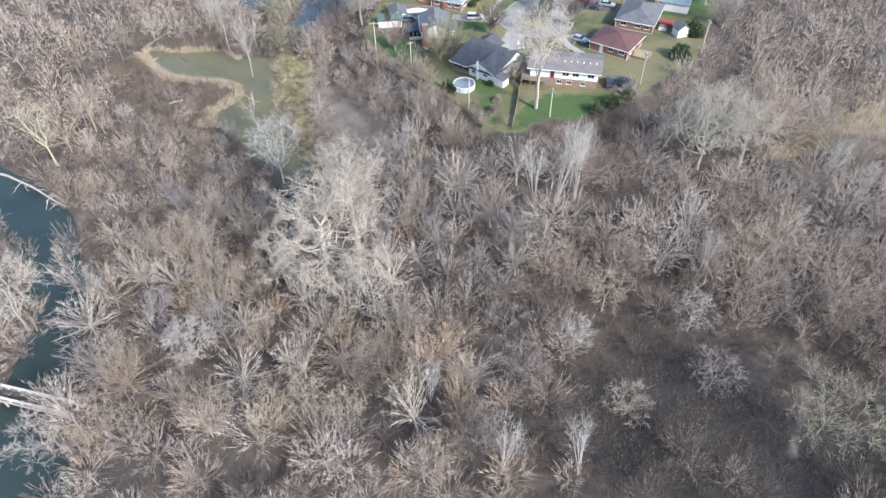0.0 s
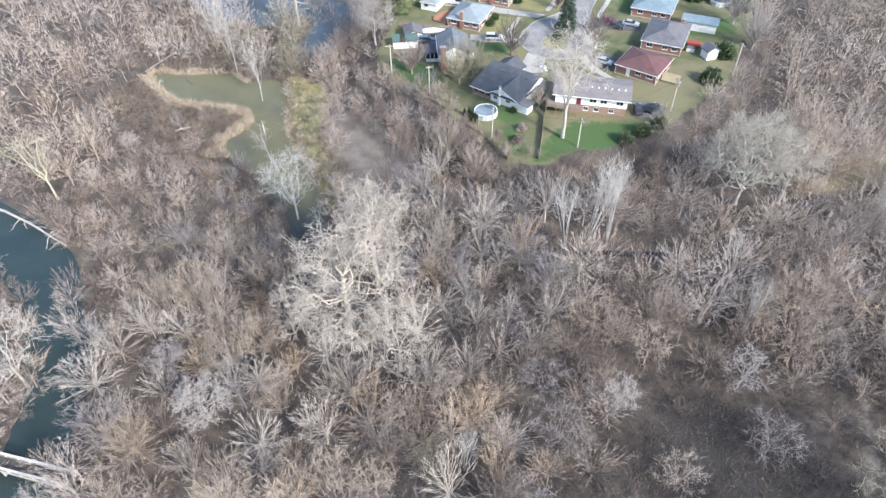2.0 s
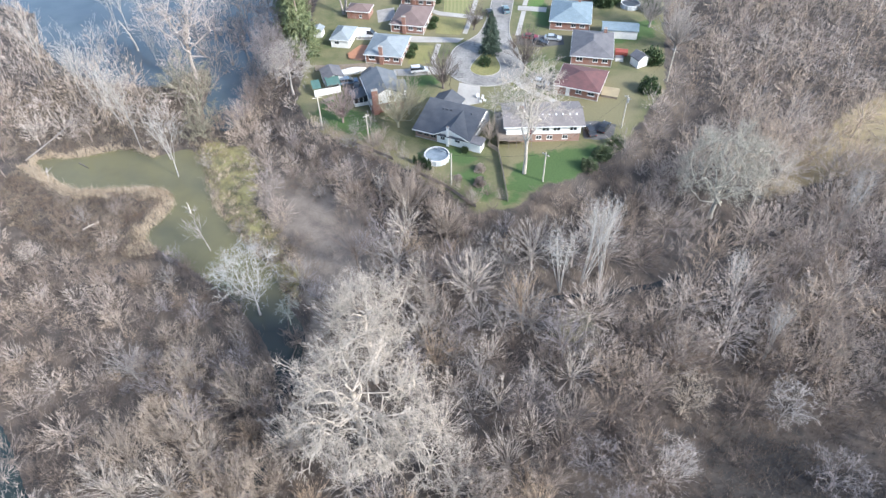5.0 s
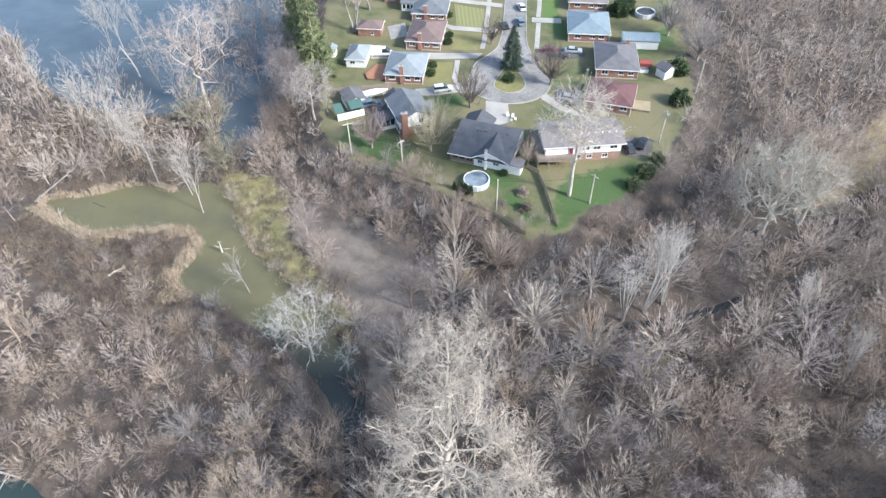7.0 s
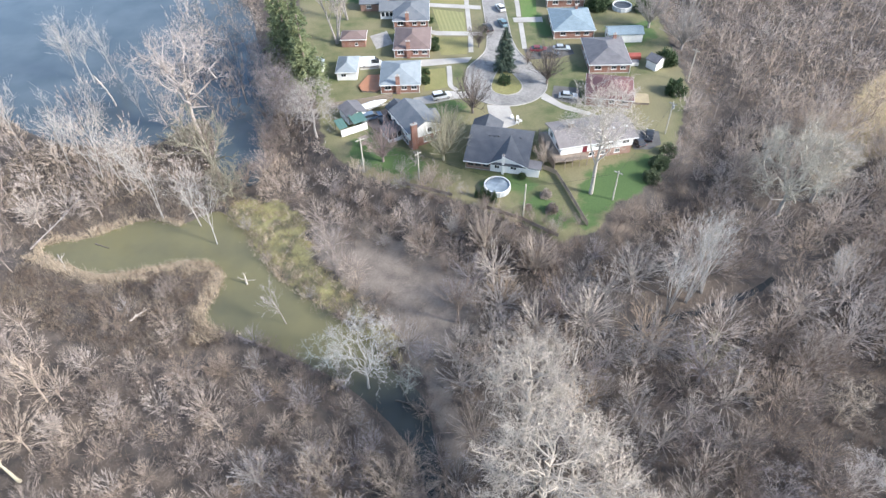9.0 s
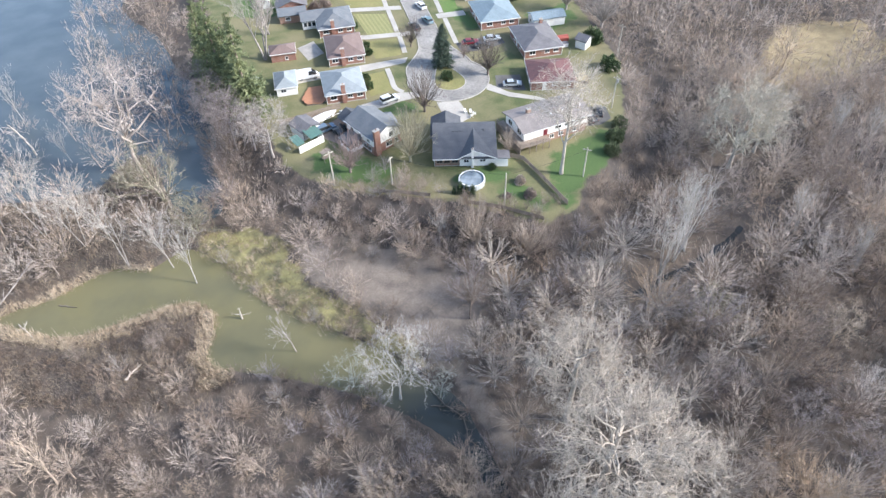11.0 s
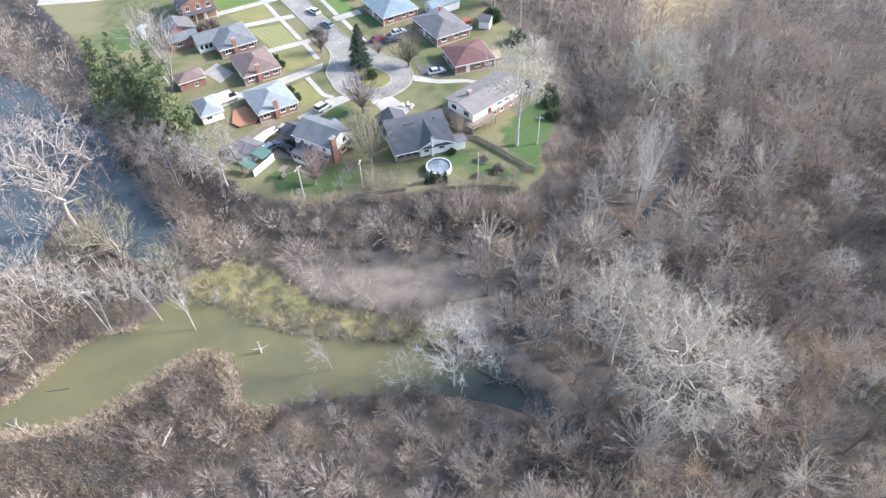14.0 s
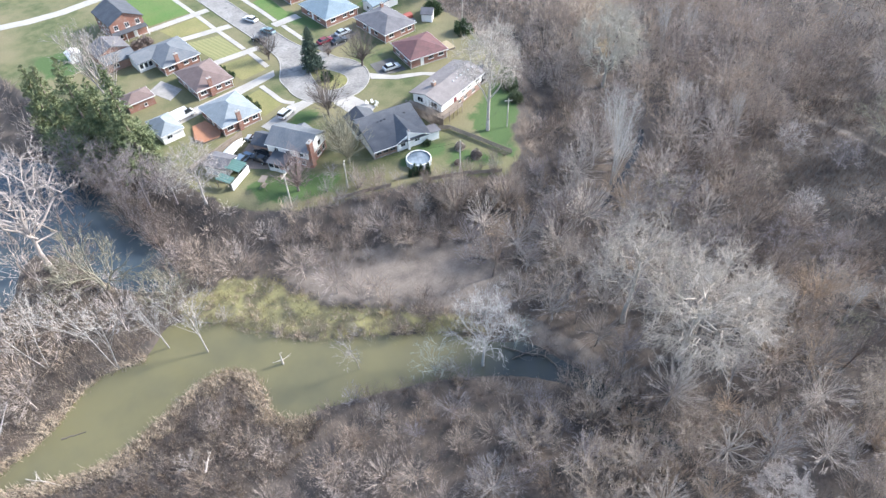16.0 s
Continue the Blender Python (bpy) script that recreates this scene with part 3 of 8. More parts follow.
def strip(pts, width):
    """The plan of a band along a line."""
    n, left, right = len(pts), [], []
    for i, (x, y) in enumerate(pts):
        a, b = pts[max(i - 1, 0)], pts[min(i + 1, n - 1)]
        d = Vector((b[0] - a[0], b[1] - a[1])).normalized()
        left.append((x - d.y * width / 2, y + d.x * width / 2))
        right.append((x + d.y * width / 2, y - d.x * width / 2))
    return left + right[::-1]


for line in ([(-17, 262), (-20.8, 235), (-23.2, 220.0)], [(-23.4, 218.0), (-25.4, 204.2)], [(-25.6, 201.8), (-27.4, 192.2)], [(-34.4, 186.4), (-35.0, 181.6), (-35.6, 177.0), (-34.4, 174.2)],
             [(-3.6, 250), (-7.6, 222), (-9.8, 209.6)], [(-10.2, 206.0), (-11.8, 197), (-12.8, 191.2)]):
    sheet("pavement", strip(smooth_line(line, 3), 1.3), 0.05, CONCRETE, "narrow pale concrete pavement beside the street", "pavement", 0.15)
LAWNS = [([(-33.6, 204.6), (-26.6, 203.2), (-24.9, 215.6), (-33.6, 219.8)], STRIPED, "front lawn mown in stripes"),
         ([(-33.4, 224.0), (-24.0, 220.4), (-22.0, 229.8), (-33.6, 231.2)], LAWN_DRY, "dry yellowish front lawn"),
         ([(-35.6, 192.2), (-28.6, 191.6), (-26.9, 200.6), (-34.8, 202.4)], LAWN_DRY, "dry yellowish front lawn"),
         ([(-40.6, 185.6), (-35.6, 185.6), (-36.4, 176.2), (-42.4, 175.6)], LAWN_DRY, "dry yellowish front lawn"),
         ([(-9.2, 208.4), (-4.6, 209.2), (-1.0, 224), (-6.2, 224)], LAWN_GREEN, "bright green front lawn"),
         ([(-33.6, 236.0), (-20.8, 233.4), (-17.0, 254), (-32, 256)], LAWN_GREEN, "green front lawn")]
for pts, m_, label in LAWNS:
    sheet("lawn", pts, 0.03, m_, label, "lawn", 0.1)


# ---- houses: parts in the house's own frame, x along its front, y to its back ----
def hip_roof(x0, x1, y0, y1, z, rise, over=0.45, thick=0.18):
    x0, x1, y0, y1 = x0 - over, x1 + over, y0 - over, y1 + over
    w, d = x1 - x0, y1 - y0
    bm = bmesh.new()
    e = [bm.verts.new(q) for q in ((x0, y0, z), (x1, y0, z), (x1, y1, z), (x0, y1, z))]
    lo = [bm.verts.new((v.co.x, v.co.y, z - thick)) for v in e]
    if w >= d:
        r = [bm.verts.new((x0 + d / 2, (y0 + y1) / 2, z + rise)), bm.verts.new((x1 - d / 2, (y0 + y1) / 2, z + rise))]
        faces = ((e[0], e[1], r[1], r[0]), (e[1], e[2], r[1]), (e[2], e[3], r[0], r[1]), (e[3], e[0], r[0]))
    else:
        r = [bm.verts.new(((x0 + x1) / 2, y0 + w / 2, z + rise)), bm.verts.new(((x0 + x1) / 2, y1 - w / 2, z + rise))]
        faces = ((e[0], e[1], r[0]), (e[1], e[2], r[1], r[0]), (e[2], e[3], r[1]), (e[3], e[0], r[0], r[1]))
    for f in faces:
        bm.faces.new(f)
    for i in range(4):
        bm.faces.new((lo[i], lo[(i + 1) % 4], e[(i + 1) % 4], e[i]))
    bm.faces.new(lo[::-1])
    return bm


def gable_roof(x0, x1, y0, y1, z, rise, along="x", over=0.45, thick=0.2, ridge=0.5, z_back=None):
    """Two slopes with their thickness; ridge: how far across the house the ridge lies."""
    bm = bmesh.new()
    zb = z if z_back is None else z_back
    if along == "x":
        def at(s, c, h):
            return (x0 - over + s * (x1 - x0 + 2 * over), y0 - over + c * (y1 - y0 + 2 * over), h)
    else:
        def at(s, c, h):
            return (x0 - over + c * (x1 - x0 + 2 * over), y0 - over + s * (y1 - y0 + 2 * over), h)
    rows = []
    for s in (0, 1):
        top = [bm.verts.new(at(s, 0, z)), bm.verts.new(at(s, ridge, z + rise)), bm.verts.new(at(s, 1, zb))]
        low = [bm.verts.new(at(s, 0, z - thick)), bm.verts.new(at(s, ridge, z + rise - thick)), bm.verts.new(at(s, 1, zb - thick))]
        rows.append((top, low))
    (a, al), (b, bl) = rows
    for i in (0, 1):
        bm.faces.new((a[i], a[i + 1], b[i + 1], b[i]))
        bm.faces.new((al[i + 1], al[i], bl[i], bl[i + 1]))
        for t_, l_ in ((a, al), (b, bl)):
            bm.faces.new((t_[i], l_[i], l_[i + 1], t_[i + 1]))
    bm.faces.new((a[0], b[0], bl[0], al[0]))
    bm.faces.new((a[2], al[2], bl[2], b[2]))
    return bm


def gable_wall(x0, x1, y0, y1, z0, z, rise, along="x", ridge=0.5):
    """Walls with a gable at each end."""
    bm = bmesh.new()
    if along == "x":
        ends = [[(x, y0, z0), (x, y1, z0), (x, y1, z), (x, y0 + (y1 - y0) * ridge, z + rise), (x, y0, z)] for x in (x0, x1)]
    else:
        ends = [[(x0, y, z0), (x1, y, z0), (x1, y, z), (x0 + (x1 - x0) * ridge, y, z + rise), (x0, y, z)] for y in (y0, y1)]
    a, b = [[bm.verts.new(q) for q in e] for e in ends]
    bm.faces.new(a)
    bm.faces.new(b[::-1])
    for i in range(5):
        bm.faces.new((a[i], b[i], b[(i + 1) % 5], a[(i + 1) % 5]))
    return bm


def window(parent, face, at, z, w, h, depth_at, panes=1, frame_m=None):
    """A window in a wall. face: which way the wall looks (s, n, e, w); at: along the wall; depth_at: the wall's plane."""
    fm = frame_m or TRIM
    out = -1 if face in "sw" else 1

    def slab(name, u0, u1, z0, z1, d0, d1, m, par):
        a, b = sorted((depth_at + out * d0, depth_at + out * d1))
        dims = (u0, u1, a, b, z0, z1) if face in "sn" else (a, b, u0, u1, z0, z1)
        return box_part(name, dims, m, par)

    win = slab("window", at - w / 2, at + w / 2, z, z + h, 0.0, 0.05, fm, parent)
    step = (w - 0.08) / panes
    for i in range(panes):
        slab("pane", at - w / 2 + 0.04 + i * step + 0.04, at - w / 2 + 0.04 + (i + 1) * step - 0.04, z + 0.09, z + h - 0.09, 0.05, 0.062, GLASS, win)
    slab("window_sill", at - w / 2 - 0.08, at + w / 2 + 0.08, z - 0.1, z, 0.0, 0.14, fm, win)
    return win


def entry(parent, face, at, depth_at, m, w=0.95, h=2.05, z=0.1):
    out = -1 if face in "sw" else 1
    a, b = sorted((depth_at, depth_at + out * 0.06))
    dims = (at - w / 2, at + w / 2, a, b, z, z + h) if face in "sn" else (a, b, at - w / 2, at + w / 2, z, z + h)
    d = box_part("door", dims, m, parent)
    a, b = sorted((depth_at + out * 0.06, depth_at + out * 0.12))
    dims = (at + 0.3, at + 0.38, a, b, z + 0.95, z + 1.05) if face in "sn" else (a, b, at + 0.3, at + 0.38, z + 0.95, z + 1.05)
    box_part("door_handle", dims, STEEL, d)
    return d


def fascia(parent, x0, x1, y0, y1, z, over=0.45, m=None):
    """Four white boards under the eaves, and the gutters' line."""
    x0, x1, y0, y1 = x0 - over, x1 + over, y0 - over, y1 + over
    for dims in ((x0 - 0.05, x1 + 0.05, y0 - 0.06, y0 - 0.004), (x0 - 0.05, x1 + 0.05, y1 + 0.004, y1 + 0.06), (x0 - 0.06, x0 - 0.004, y0, y1), (x1 + 0.004, x1 + 0.06, y0, y1)):
        box_part("gutter", (*dims, z - 0.24, z - 0.03), m or TRIM, parent)


def chimney(parent, x, y, z0, z1, w, d, m):
    bm = box(bmesh.new(), x - w / 2, x + w / 2, y - d / 2, y + d / 2, z0, z1, 0.02)
    c = part("chimney", bm, m, parent)
    box_part("chimney_cap", (x - w / 2 - 0.08, x + w / 2 + 0.08, y - d / 2 - 0.08, y + d / 2 + 0.08, z1, z1 + 0.14), CONCRETE, c)
    bm = bmesh.new()
    rod(bm, (x, y, z1 + 0.1), (x, y, z1 + 0.45), 0.12, 0.11, 8)
    part("flue", bm, BRICK_BROWN, c)
    return c


def vents(parent, spots, z_of, vent_m=None):
    for x, y in spots:
        z = z_of(x, y)
        box_part("roof_vent", (x - 0.16, x + 0.16, y - 0.16, y + 0.16, z - 0.1, z + 0.22), vent_m or ROOF_SLATE, parent)


def downpipe(parent, x, y, z):
    bm = bmesh.new()
    rod(bm, (x, y, 0), (x, y, z), 0.06, 0.06, 6)
    part("downpipe", bm, TRIM, parent)


def hip_house(x, y, turn, w, d, roof_m, label, wall_m=BRICK, rise=1.9, eave=2.65, chim=None, wins=(), doors=(), over=0.45, roof_name="roof"):
    """A one-storey house; x, y: its middle."""
    h = thing("house", pose(x, y, 0, 0, 0, turn), label, "house")
    x0, x1, y0, y1 = -w / 2, w / 2, -d / 2, d / 2
    box_part("foundation", (x0 - 0.05, x1 + 0.05, y0 - 0.05, y1 + 0.05, -0.3, 0.25), CONCRETE, h)
    box_part("wall", (x0, x1, y0, y1, 0.25, eave - 0.1), wall_m, h)
    part(roof_name, hip_roof(x0, x1, y0, y1, eave, rise, over), roof_m, h)
    fascia(h, x0, x1, y0, y1, eave, over)
    if chim:
        chimney(h, chim[0], chim[1], 0.0, eave + chim[2], chim[3], chim[4], wall_m)
    for f, a, z, ww, hh, n in wins:
        window(h, f, a, z, ww, hh, {"s": y0, "n": y1, "w": x0, "e": x1}[f], n)
    for f, a in doors:
        entry(h, f, a, {"s": y0, "n": y1, "w": x0, "e": x1}[f], TRIM)
    downpipe(h, x0 - 0.1, y0 - 0.1, eave - 0.1)
    downpipe(h, x1 + 0.1, y0 - 0.1, eave - 0.1)
    return h


def build_slate_house():
    """The dark-roofed house by the round pool: a long main roof, a cross gable to the garden and a garage wing behind."""
    h = thing("house", pose(-39.0, 143.1, 0, 0, 0, -22), "low house with dark slate shingles and a white garden gable", "house")
    box_part("foundation", (0.4, 13.6, 1.0, 13.2, -0.3, 0.25), CONCRETE, h)
    part("wall", gable_wall(0.5, 13.5, 1.1, 13.1, 0.25, 2.45, 2.2, "x", 0.74), SIDING, h)
    part("roof", gable_roof(0.5, 13.5, 0.6, 13.2, 2.55, 2.3, "x", 0.4, 0.2, 0.74), ROOF_SLATE, h)
    box_part("porch_wall", (0.6, 5.9, 1.0, 1.09, 0.25, 2.3), BRICK_BROWN, h, "brown brick porch wall")
    for px in (0.7, 2.4, 4.1, 5.7):
        box_part("post", (px - 0.07, px + 0.07, 0.7, 0.84, 0.0, 2.4), WOOD_GREY, h)
    for wx in (1.6, 3.2, 4.9):
        window(h, "s", wx, 0.9, 1.3, 1.2, 1.0, 2, WOOD_GREY)
    part("gable_wall", gable_wall(5.9, 13.4, 0.7, 6.0, 0.2, 2.45, 1.85, "y", 0.42), SIDING, h)
    part("cross_roof", gable_roof(5.9, 13.4, 0.6, 9.3, 2.5, 2.0, "y", 0.4, 0.2, 0.42), ROOF_SLATE, h)
    for s, (a, b, za, zb) in enumerate(((5.45, 8.97, 2.4, 4.42), (8.97, 13.85, 4.42, 2.4))):
        bm = bmesh.new()
        vs = [bm.verts.new((u, v, z_)) for v in (0.14, 0.196) for u, z_ in ((a, za - 0.1), (b, zb - 0.1), (b, zb + 0.11), (a, za + 0.11))]
        bm.faces.new(vs[:4]), bm.faces.new(vs[4:][::-1])
        for i in range(4):
            bm.faces.new((vs[i], vs[(i + 1) % 4], vs[4 + (i + 1) % 4], vs[4 + i]))
        part("bargeboard", bm, TRIM, h)
    window(h, "s", 7.3, 1.1, 1.1, 0.9, 0.7, 2)
    window(h, "s", 10.8, 1.3, 1.3, 0.7, 0.7, 2)
    chimney(h, 8.6, 0.45, 0.0, 4.8, 0.5, 0.45, SIDING)
    box_part("annex_wall", (13.4, 16.2, 0.6, 3.0, 0.0, 2.25), SIDING, h)
    bm = bmesh.new()
    vs = [bm.verts.new(q) for q in ((13.3, 0.3, 2.5), (16.6, 0.3, 2.3), (16.6, 3.3, 2.3), (13.3, 3.3, 2.5), (13.3, 0.3, 2.36), (16.6, 0.3, 2.16), (16.6, 3.3, 2.16), (13.3, 3.3, 2.36))]
    bm.faces.new(vs[:4]), bm.faces.new(vs[4:][::-1])
    for i in range(4):
        bm.faces.new((vs[i], vs[(i + 1) % 4], vs[4 + (i + 1) % 4], vs[4 + i]))
    part("annex_roof", bm, ROOF_GREY, h)
    part("garage_wall", gable_wall(0.0, 6.0, 9.0, 15.6, 0.0, 2.35, 1.6, "y"), SIDING, h)
    part("garage_roof", gable_roof(0.0, 6.0, 8.0, 15.6, 2.45, 1.75, "y", 0.4), ROOF_SLATE, h)
    box_part("garage_door", (0.7, 5.3, 15.6, 15.66, 0.05, 2.15), TRIM, h)
    vents(h, ((4.6, 7.6), (5.5, 7.6), (6.4, 7.7), (11.2, 7.9)), lambda x, y: 2.55 + 2.3 * (y - 0.2) / 9.9)
    box_part("gutter", (0.1, 5.5, 0.08, 0.19, 2.3, 2.46), TRIM, h)


def build_tall_house():
    """The one-and-a-half-storey house with the broad brick chimney."""
    h = thing("house", pose(-48.9, 152.7, 0, 0, 0, 19), "two-storey house with grey-blue roof and broad brick chimney", "house")
    box_part("lower_wall", (0, 7.6, 0, 9.8, -0.3, 2.3), BRICK, h, "red brick lower storey")
    part("upper_wall", gable_wall(-0.02, 7.62, -0.02, 9.82, 2.3, 4.25, 1.9, "y"), SIDING, h, "white upper storey")
    part("roof", gable_roof(0, 7.6, 0, 9.8, 4.35, 2.0, "y", 0.4), ROOF_GREYBLUE, h)
    chimney(h, 0.9, -0.35, -0.2, 6.4, 1.4, 0.7, BRICK)
    for face, at, z, w_, n, plane in (("s", 4.9, 2.9, 1.1, 2, -0.02), ("s", 4.2, 0.7, 1.6, 2, 0.0), ("w", 1.4, 0.7, 1.0, 2, 0.0), ("w", 2.9, 0.7, 1.0, 2, 0.0), ("w", 4.3, 0.7, 1.0, 2, 0.0), ("e", 2.6, 0.8, 1.4, 2, 7.6), ("e", 6.6, 0.8, 1.4, 2, 7.6), ("s", 6.3, 0.7, 0.9, 1, 0.0)):
        window(h, face, at, z, w_, 1.25, plane, n)
    for at in (1.6, 4.8, 7.6):
        window(h, "w", at, 2.7, 1.0, 1.0, -0.02, 2)
    box_part("gutter", (-0.5, -0.42, -0.4, 10.2, 4.12, 4.3), TRIM, h)
    # enclosed porch to the back yard
    box_part("porch_wall", (-3.3, 0.0, 4.2, 8.0, -0.2, 0.9), TRIM, h)
    box_part("porch_glazing", (-3.25, 0.0, 4.25, 7.95, 0.9, 2.2), GLASS, h)
    for k in range(4):
        box_part("mullion", (-3.34 + k * 1.08, -3.24 + k * 1.08, 4.16, 4.24, 0.9, 2.2), TRIM, h)
        box_part("mullion", (-3.34, -3.26, 4.2 + k * 1.25, 4.3 + k * 1.25, 0.9, 2.2), TRIM, h)
    bm = bmesh.new()
    vs = [bm.verts.new(q) for q in ((-3.7, 3.9, 2.3), (0.0, 3.9, 2.9), (0.0, 8.3, 2.9), (-3.7, 8.3, 2.3), (-3.7, 3.9, 2.15), (0.0, 3.9, 2.75), (0.0, 8.3, 2.75), (-3.7, 8.3, 2.15))]
    bm.faces.new(vs[:4]), bm.faces.new(vs[4:][::-1])
    for i in range(4):
        bm.faces.new((vs[i], vs[(i + 1) % 4], vs[4 + (i + 1) % 4], vs[4 + i]))
    part("porch_roof", bm, ROOF_SLATE, h)
    # garage wing and front gable
    part("garage_wall", gable_wall(1.0, 5.4, 9.8, 14.4, -0.2, 2.4, 1.4, "y"), BRICK_BROWN, h)
    part("garage_roof", gable_roof(1.0, 5.4, 9.9, 14.4, 2.5, 1.5, "y", 0.35), ROOF_SLATE, h)
    part("entrance_wall", gable_wall(6.4, 9.4, 4.0, 8.2, -0.2, 2.6, 1.2, "x"), SIDING, h)
    part("entrance_roof", gable_roof(6.4, 9.4, 4.0, 8.2, 2.7, 1.3, "x", 0.35), ROOF_GREYBLUE, h)
    entry(h, "e", 6.1, 9.4, WOOD_GREY)


def build_white_house():
    """The long white house over a brick basement, with a deck round its end."""
    h = thing("house", pose(-19.0, 141.0, 0, 0, 0, 2.5), "long white split-level house with low taupe roof", "house")
    box_part("lower_wall", (1.6, 17.2, 0.6, 8.6, -0.3, 2.1), BRICK_BROWN, h, "brown brick basement storey")
    part("upper_wall", gable_wall(1.0, 17.3, 0.5, 8.7, 2.1, 4.45, 1.1, "x"), SIDING, h, "white sided upper storey")
    part("roof", gable_roof(1.0, 17.3, 0.5, 8.7, 4.55, 1.2, "x", 0.75), ROOF_TAUPE, h)
    chimney(h, 4.6, 5.4, 4.6, 6.5, 0.9, 0.8, BRICK_BROWN)
    for at in (9.6, 12.0, 15.6):
        window(h, "s", at, 2.9, 1.6, 1.0, 0.5, 2)
    for at in (8.2, 10.6, 14.0):
        window(h, "s", at, 0.7, 1.2, 1.0, 0.6, 2)
    entry(h, "s", 6.4, 0.5, PAINT["red"], 1.0, 2.1, 2.15)
    for at, w_ in ((2.6, 1.7), (6.6, 1.6)):
        window(h, "w", at, 2.7, w_, 1.3, 1.0, 2)
    for at in (3.0, 6.0):
        window(h, "e", at, 2.9, 1.3, 1.0, 17.3, 2)
    box_part("gutter", (0.3, 18.0, -0.37, -0.26, 4.32, 4.52), TRIM, h)
    vents(h, [(9.0 + 1.5 * k, 3.0) for k in range(6)], lambda x, y: 4.55 + 1.2 * (y + 0.25) / 4.85, TRIM)
    deck = box_part("deck", (-0.9, 1.0, -1.4, 9.6, 1.85, 2.05), WOOD_GREY, h, "weathered wooden deck")
    box_part("deck", (1.0, 6.6, -1.6, 0.5, 1.85, 2.05), WOOD_GREY, h, "weathered wooden deck")
    for k in range(7):
        box_part("post", (-0.86, -0.74, -1.3 + k * 1.78, -1.18 + k * 1.78, -0.3, 3.0), WOOD_GREY, h)
    for k in range(4):
        box_part("post", (1.4 + k * 1.65, 1.52 + k * 1.65, -1.55, -1.43, -0.3, 3.0), WOOD_GREY, h)
    for z in (2.5, 2.95):
        box_part("rail", (-0.9, -0.82, -1.4, 9.6, z, z + 0.08), WOOD_GREY, h)
        box_part("rail", (-0.8, 6.6, -1.6, -1.52, z, z + 0.08), WOOD_GREY, h)
    box_part("skirt", (-0.88, -0.8, -1.4, 9.6, -0.2, 1.85), WOOD_GREY, h)


build_slate_house()
build_tall_house()
build_white_house()
BRICK_WINS = (("s", -3.0, 1.1, 1.6, 1.1, 2), ("s", 1.0, 1.1, 1.3, 1.0, 2), ("s", 3.4, 1.1, 1.4, 1.0, 2), ("w", -2.5, 1.0, 1.4, 1.1, 2), ("w", 2.4, 1.0, 1.4, 1.1, 2), ("e", -2.6, 0.9, 2.2, 1.3, 3), ("e", 3.0, 1.0, 1.4, 1.1, 2))
hip_house(-47.6, 181.1, -8.5, 9.2, 10.8, ROOF_PALE, "red brick bungalow with pale blue-grey hip roof", chim=(-0.5, -5.6, 2.3, 1.0, 0.55), wins=BRICK_WINS, doors=(("e", 0.6), ("w", 0.0)))
hip_house(-42.3, 198.2, -10.0, 9.0, 11.6, ROOF_BROWN, "red brick bungalow with brown-mauve hip roof", chim=(-0.9, -6.0, 2.2, 1.0, 0.55), wins=BRICK_WINS, doors=(("e", 0.6), ("w", -0.4)))
grey_house = hip_house(-40.5, 214.6, -8.5, 9.5, 12.0, ROOF_GREYBLUE, "red brick bungalow with grey roof and rear wing", chim=(-1.0, -6.2, 2.2, 1.0, 0.55), wins=BRICK_WINS, doors=(("e", 0.6),))
part("wing_wall", gable_wall(-9.0, -4.7, 0.2, 6.4, -0.2, 2.5, 1.2, "x"), SIDING, grey_house, "white sided rear wing")
part("wing_roof", gable_roof(-9.0, -2.0, 0.2, 6.4, 2.6, 1.3, "x", 0.35), ROOF_GREYBLUE, grey_house)
for at in (-8.2, -7.0, -5.8):
    window(grey_house, "s", at, 0.8, 1.0, 1.4, 0.2, 1)
hip_house(1.1, 164.6, -20.0, 10.4, 9.9, ROOF_MAROON, "red brick bungalow with maroon hip roof", rise=1.8, wins=(("s", 0.6, 1.2, 1.4, 1.0, 2), ("s", 3.6, 1.2, 1.6, 1.0, 2), ("w", -2.0, 0.9, 1.8, 1.2, 2), ("w", 2.2, 0.9, 1.8, 1.2, 2), ("e", 1.0, 0.3, 1.8, 2.0, 2), ("e", -2.6, 1.0, 1.4, 1.1, 2)), doors=(("s", -2.0),))
hip_house(6.1, 181.5, -9.5, 10.0, 13.4, ROOF_GREY, "red brick bungalow with grey hip roof", chim=(3.0, 5.0, 1.9, 0.8, 0.7), wins=BRICK_WINS, doors=(("w", 0.4),))
hip_house(2.6, 200.2, -9.0, 10.6, 12.8, ROOF_SKY, "red brick bungalow with light blue hip roof", chim=(2.0, 4.5, 1.9, 0.7, 0.7), wins=BRICK_WINS, doors=(("w", 0.4),))
hip_house(6.0, 219.0, -9.0, 10.6, 12.8, ROOF_TAUPE, "brick bungalow with pinkish taupe hip roof", wins=BRICK_WINS)
brick_two = thing("house", pose(-39.6, 239.6, 0, 0, 0, -9), "two-storey red brick house with dark gable roof", "house")
part("wall", gable_wall(-4.6, 4.6, -5.6, 5.6, -0.2, 5.1, 2.2, "y"), BRICK, brick_two)
part("roof", gable_roof(-4.6, 4.6, -5.6, 5.6, 5.2, 2.35, "y", 0.4), ROOF_SLATE, brick_two)
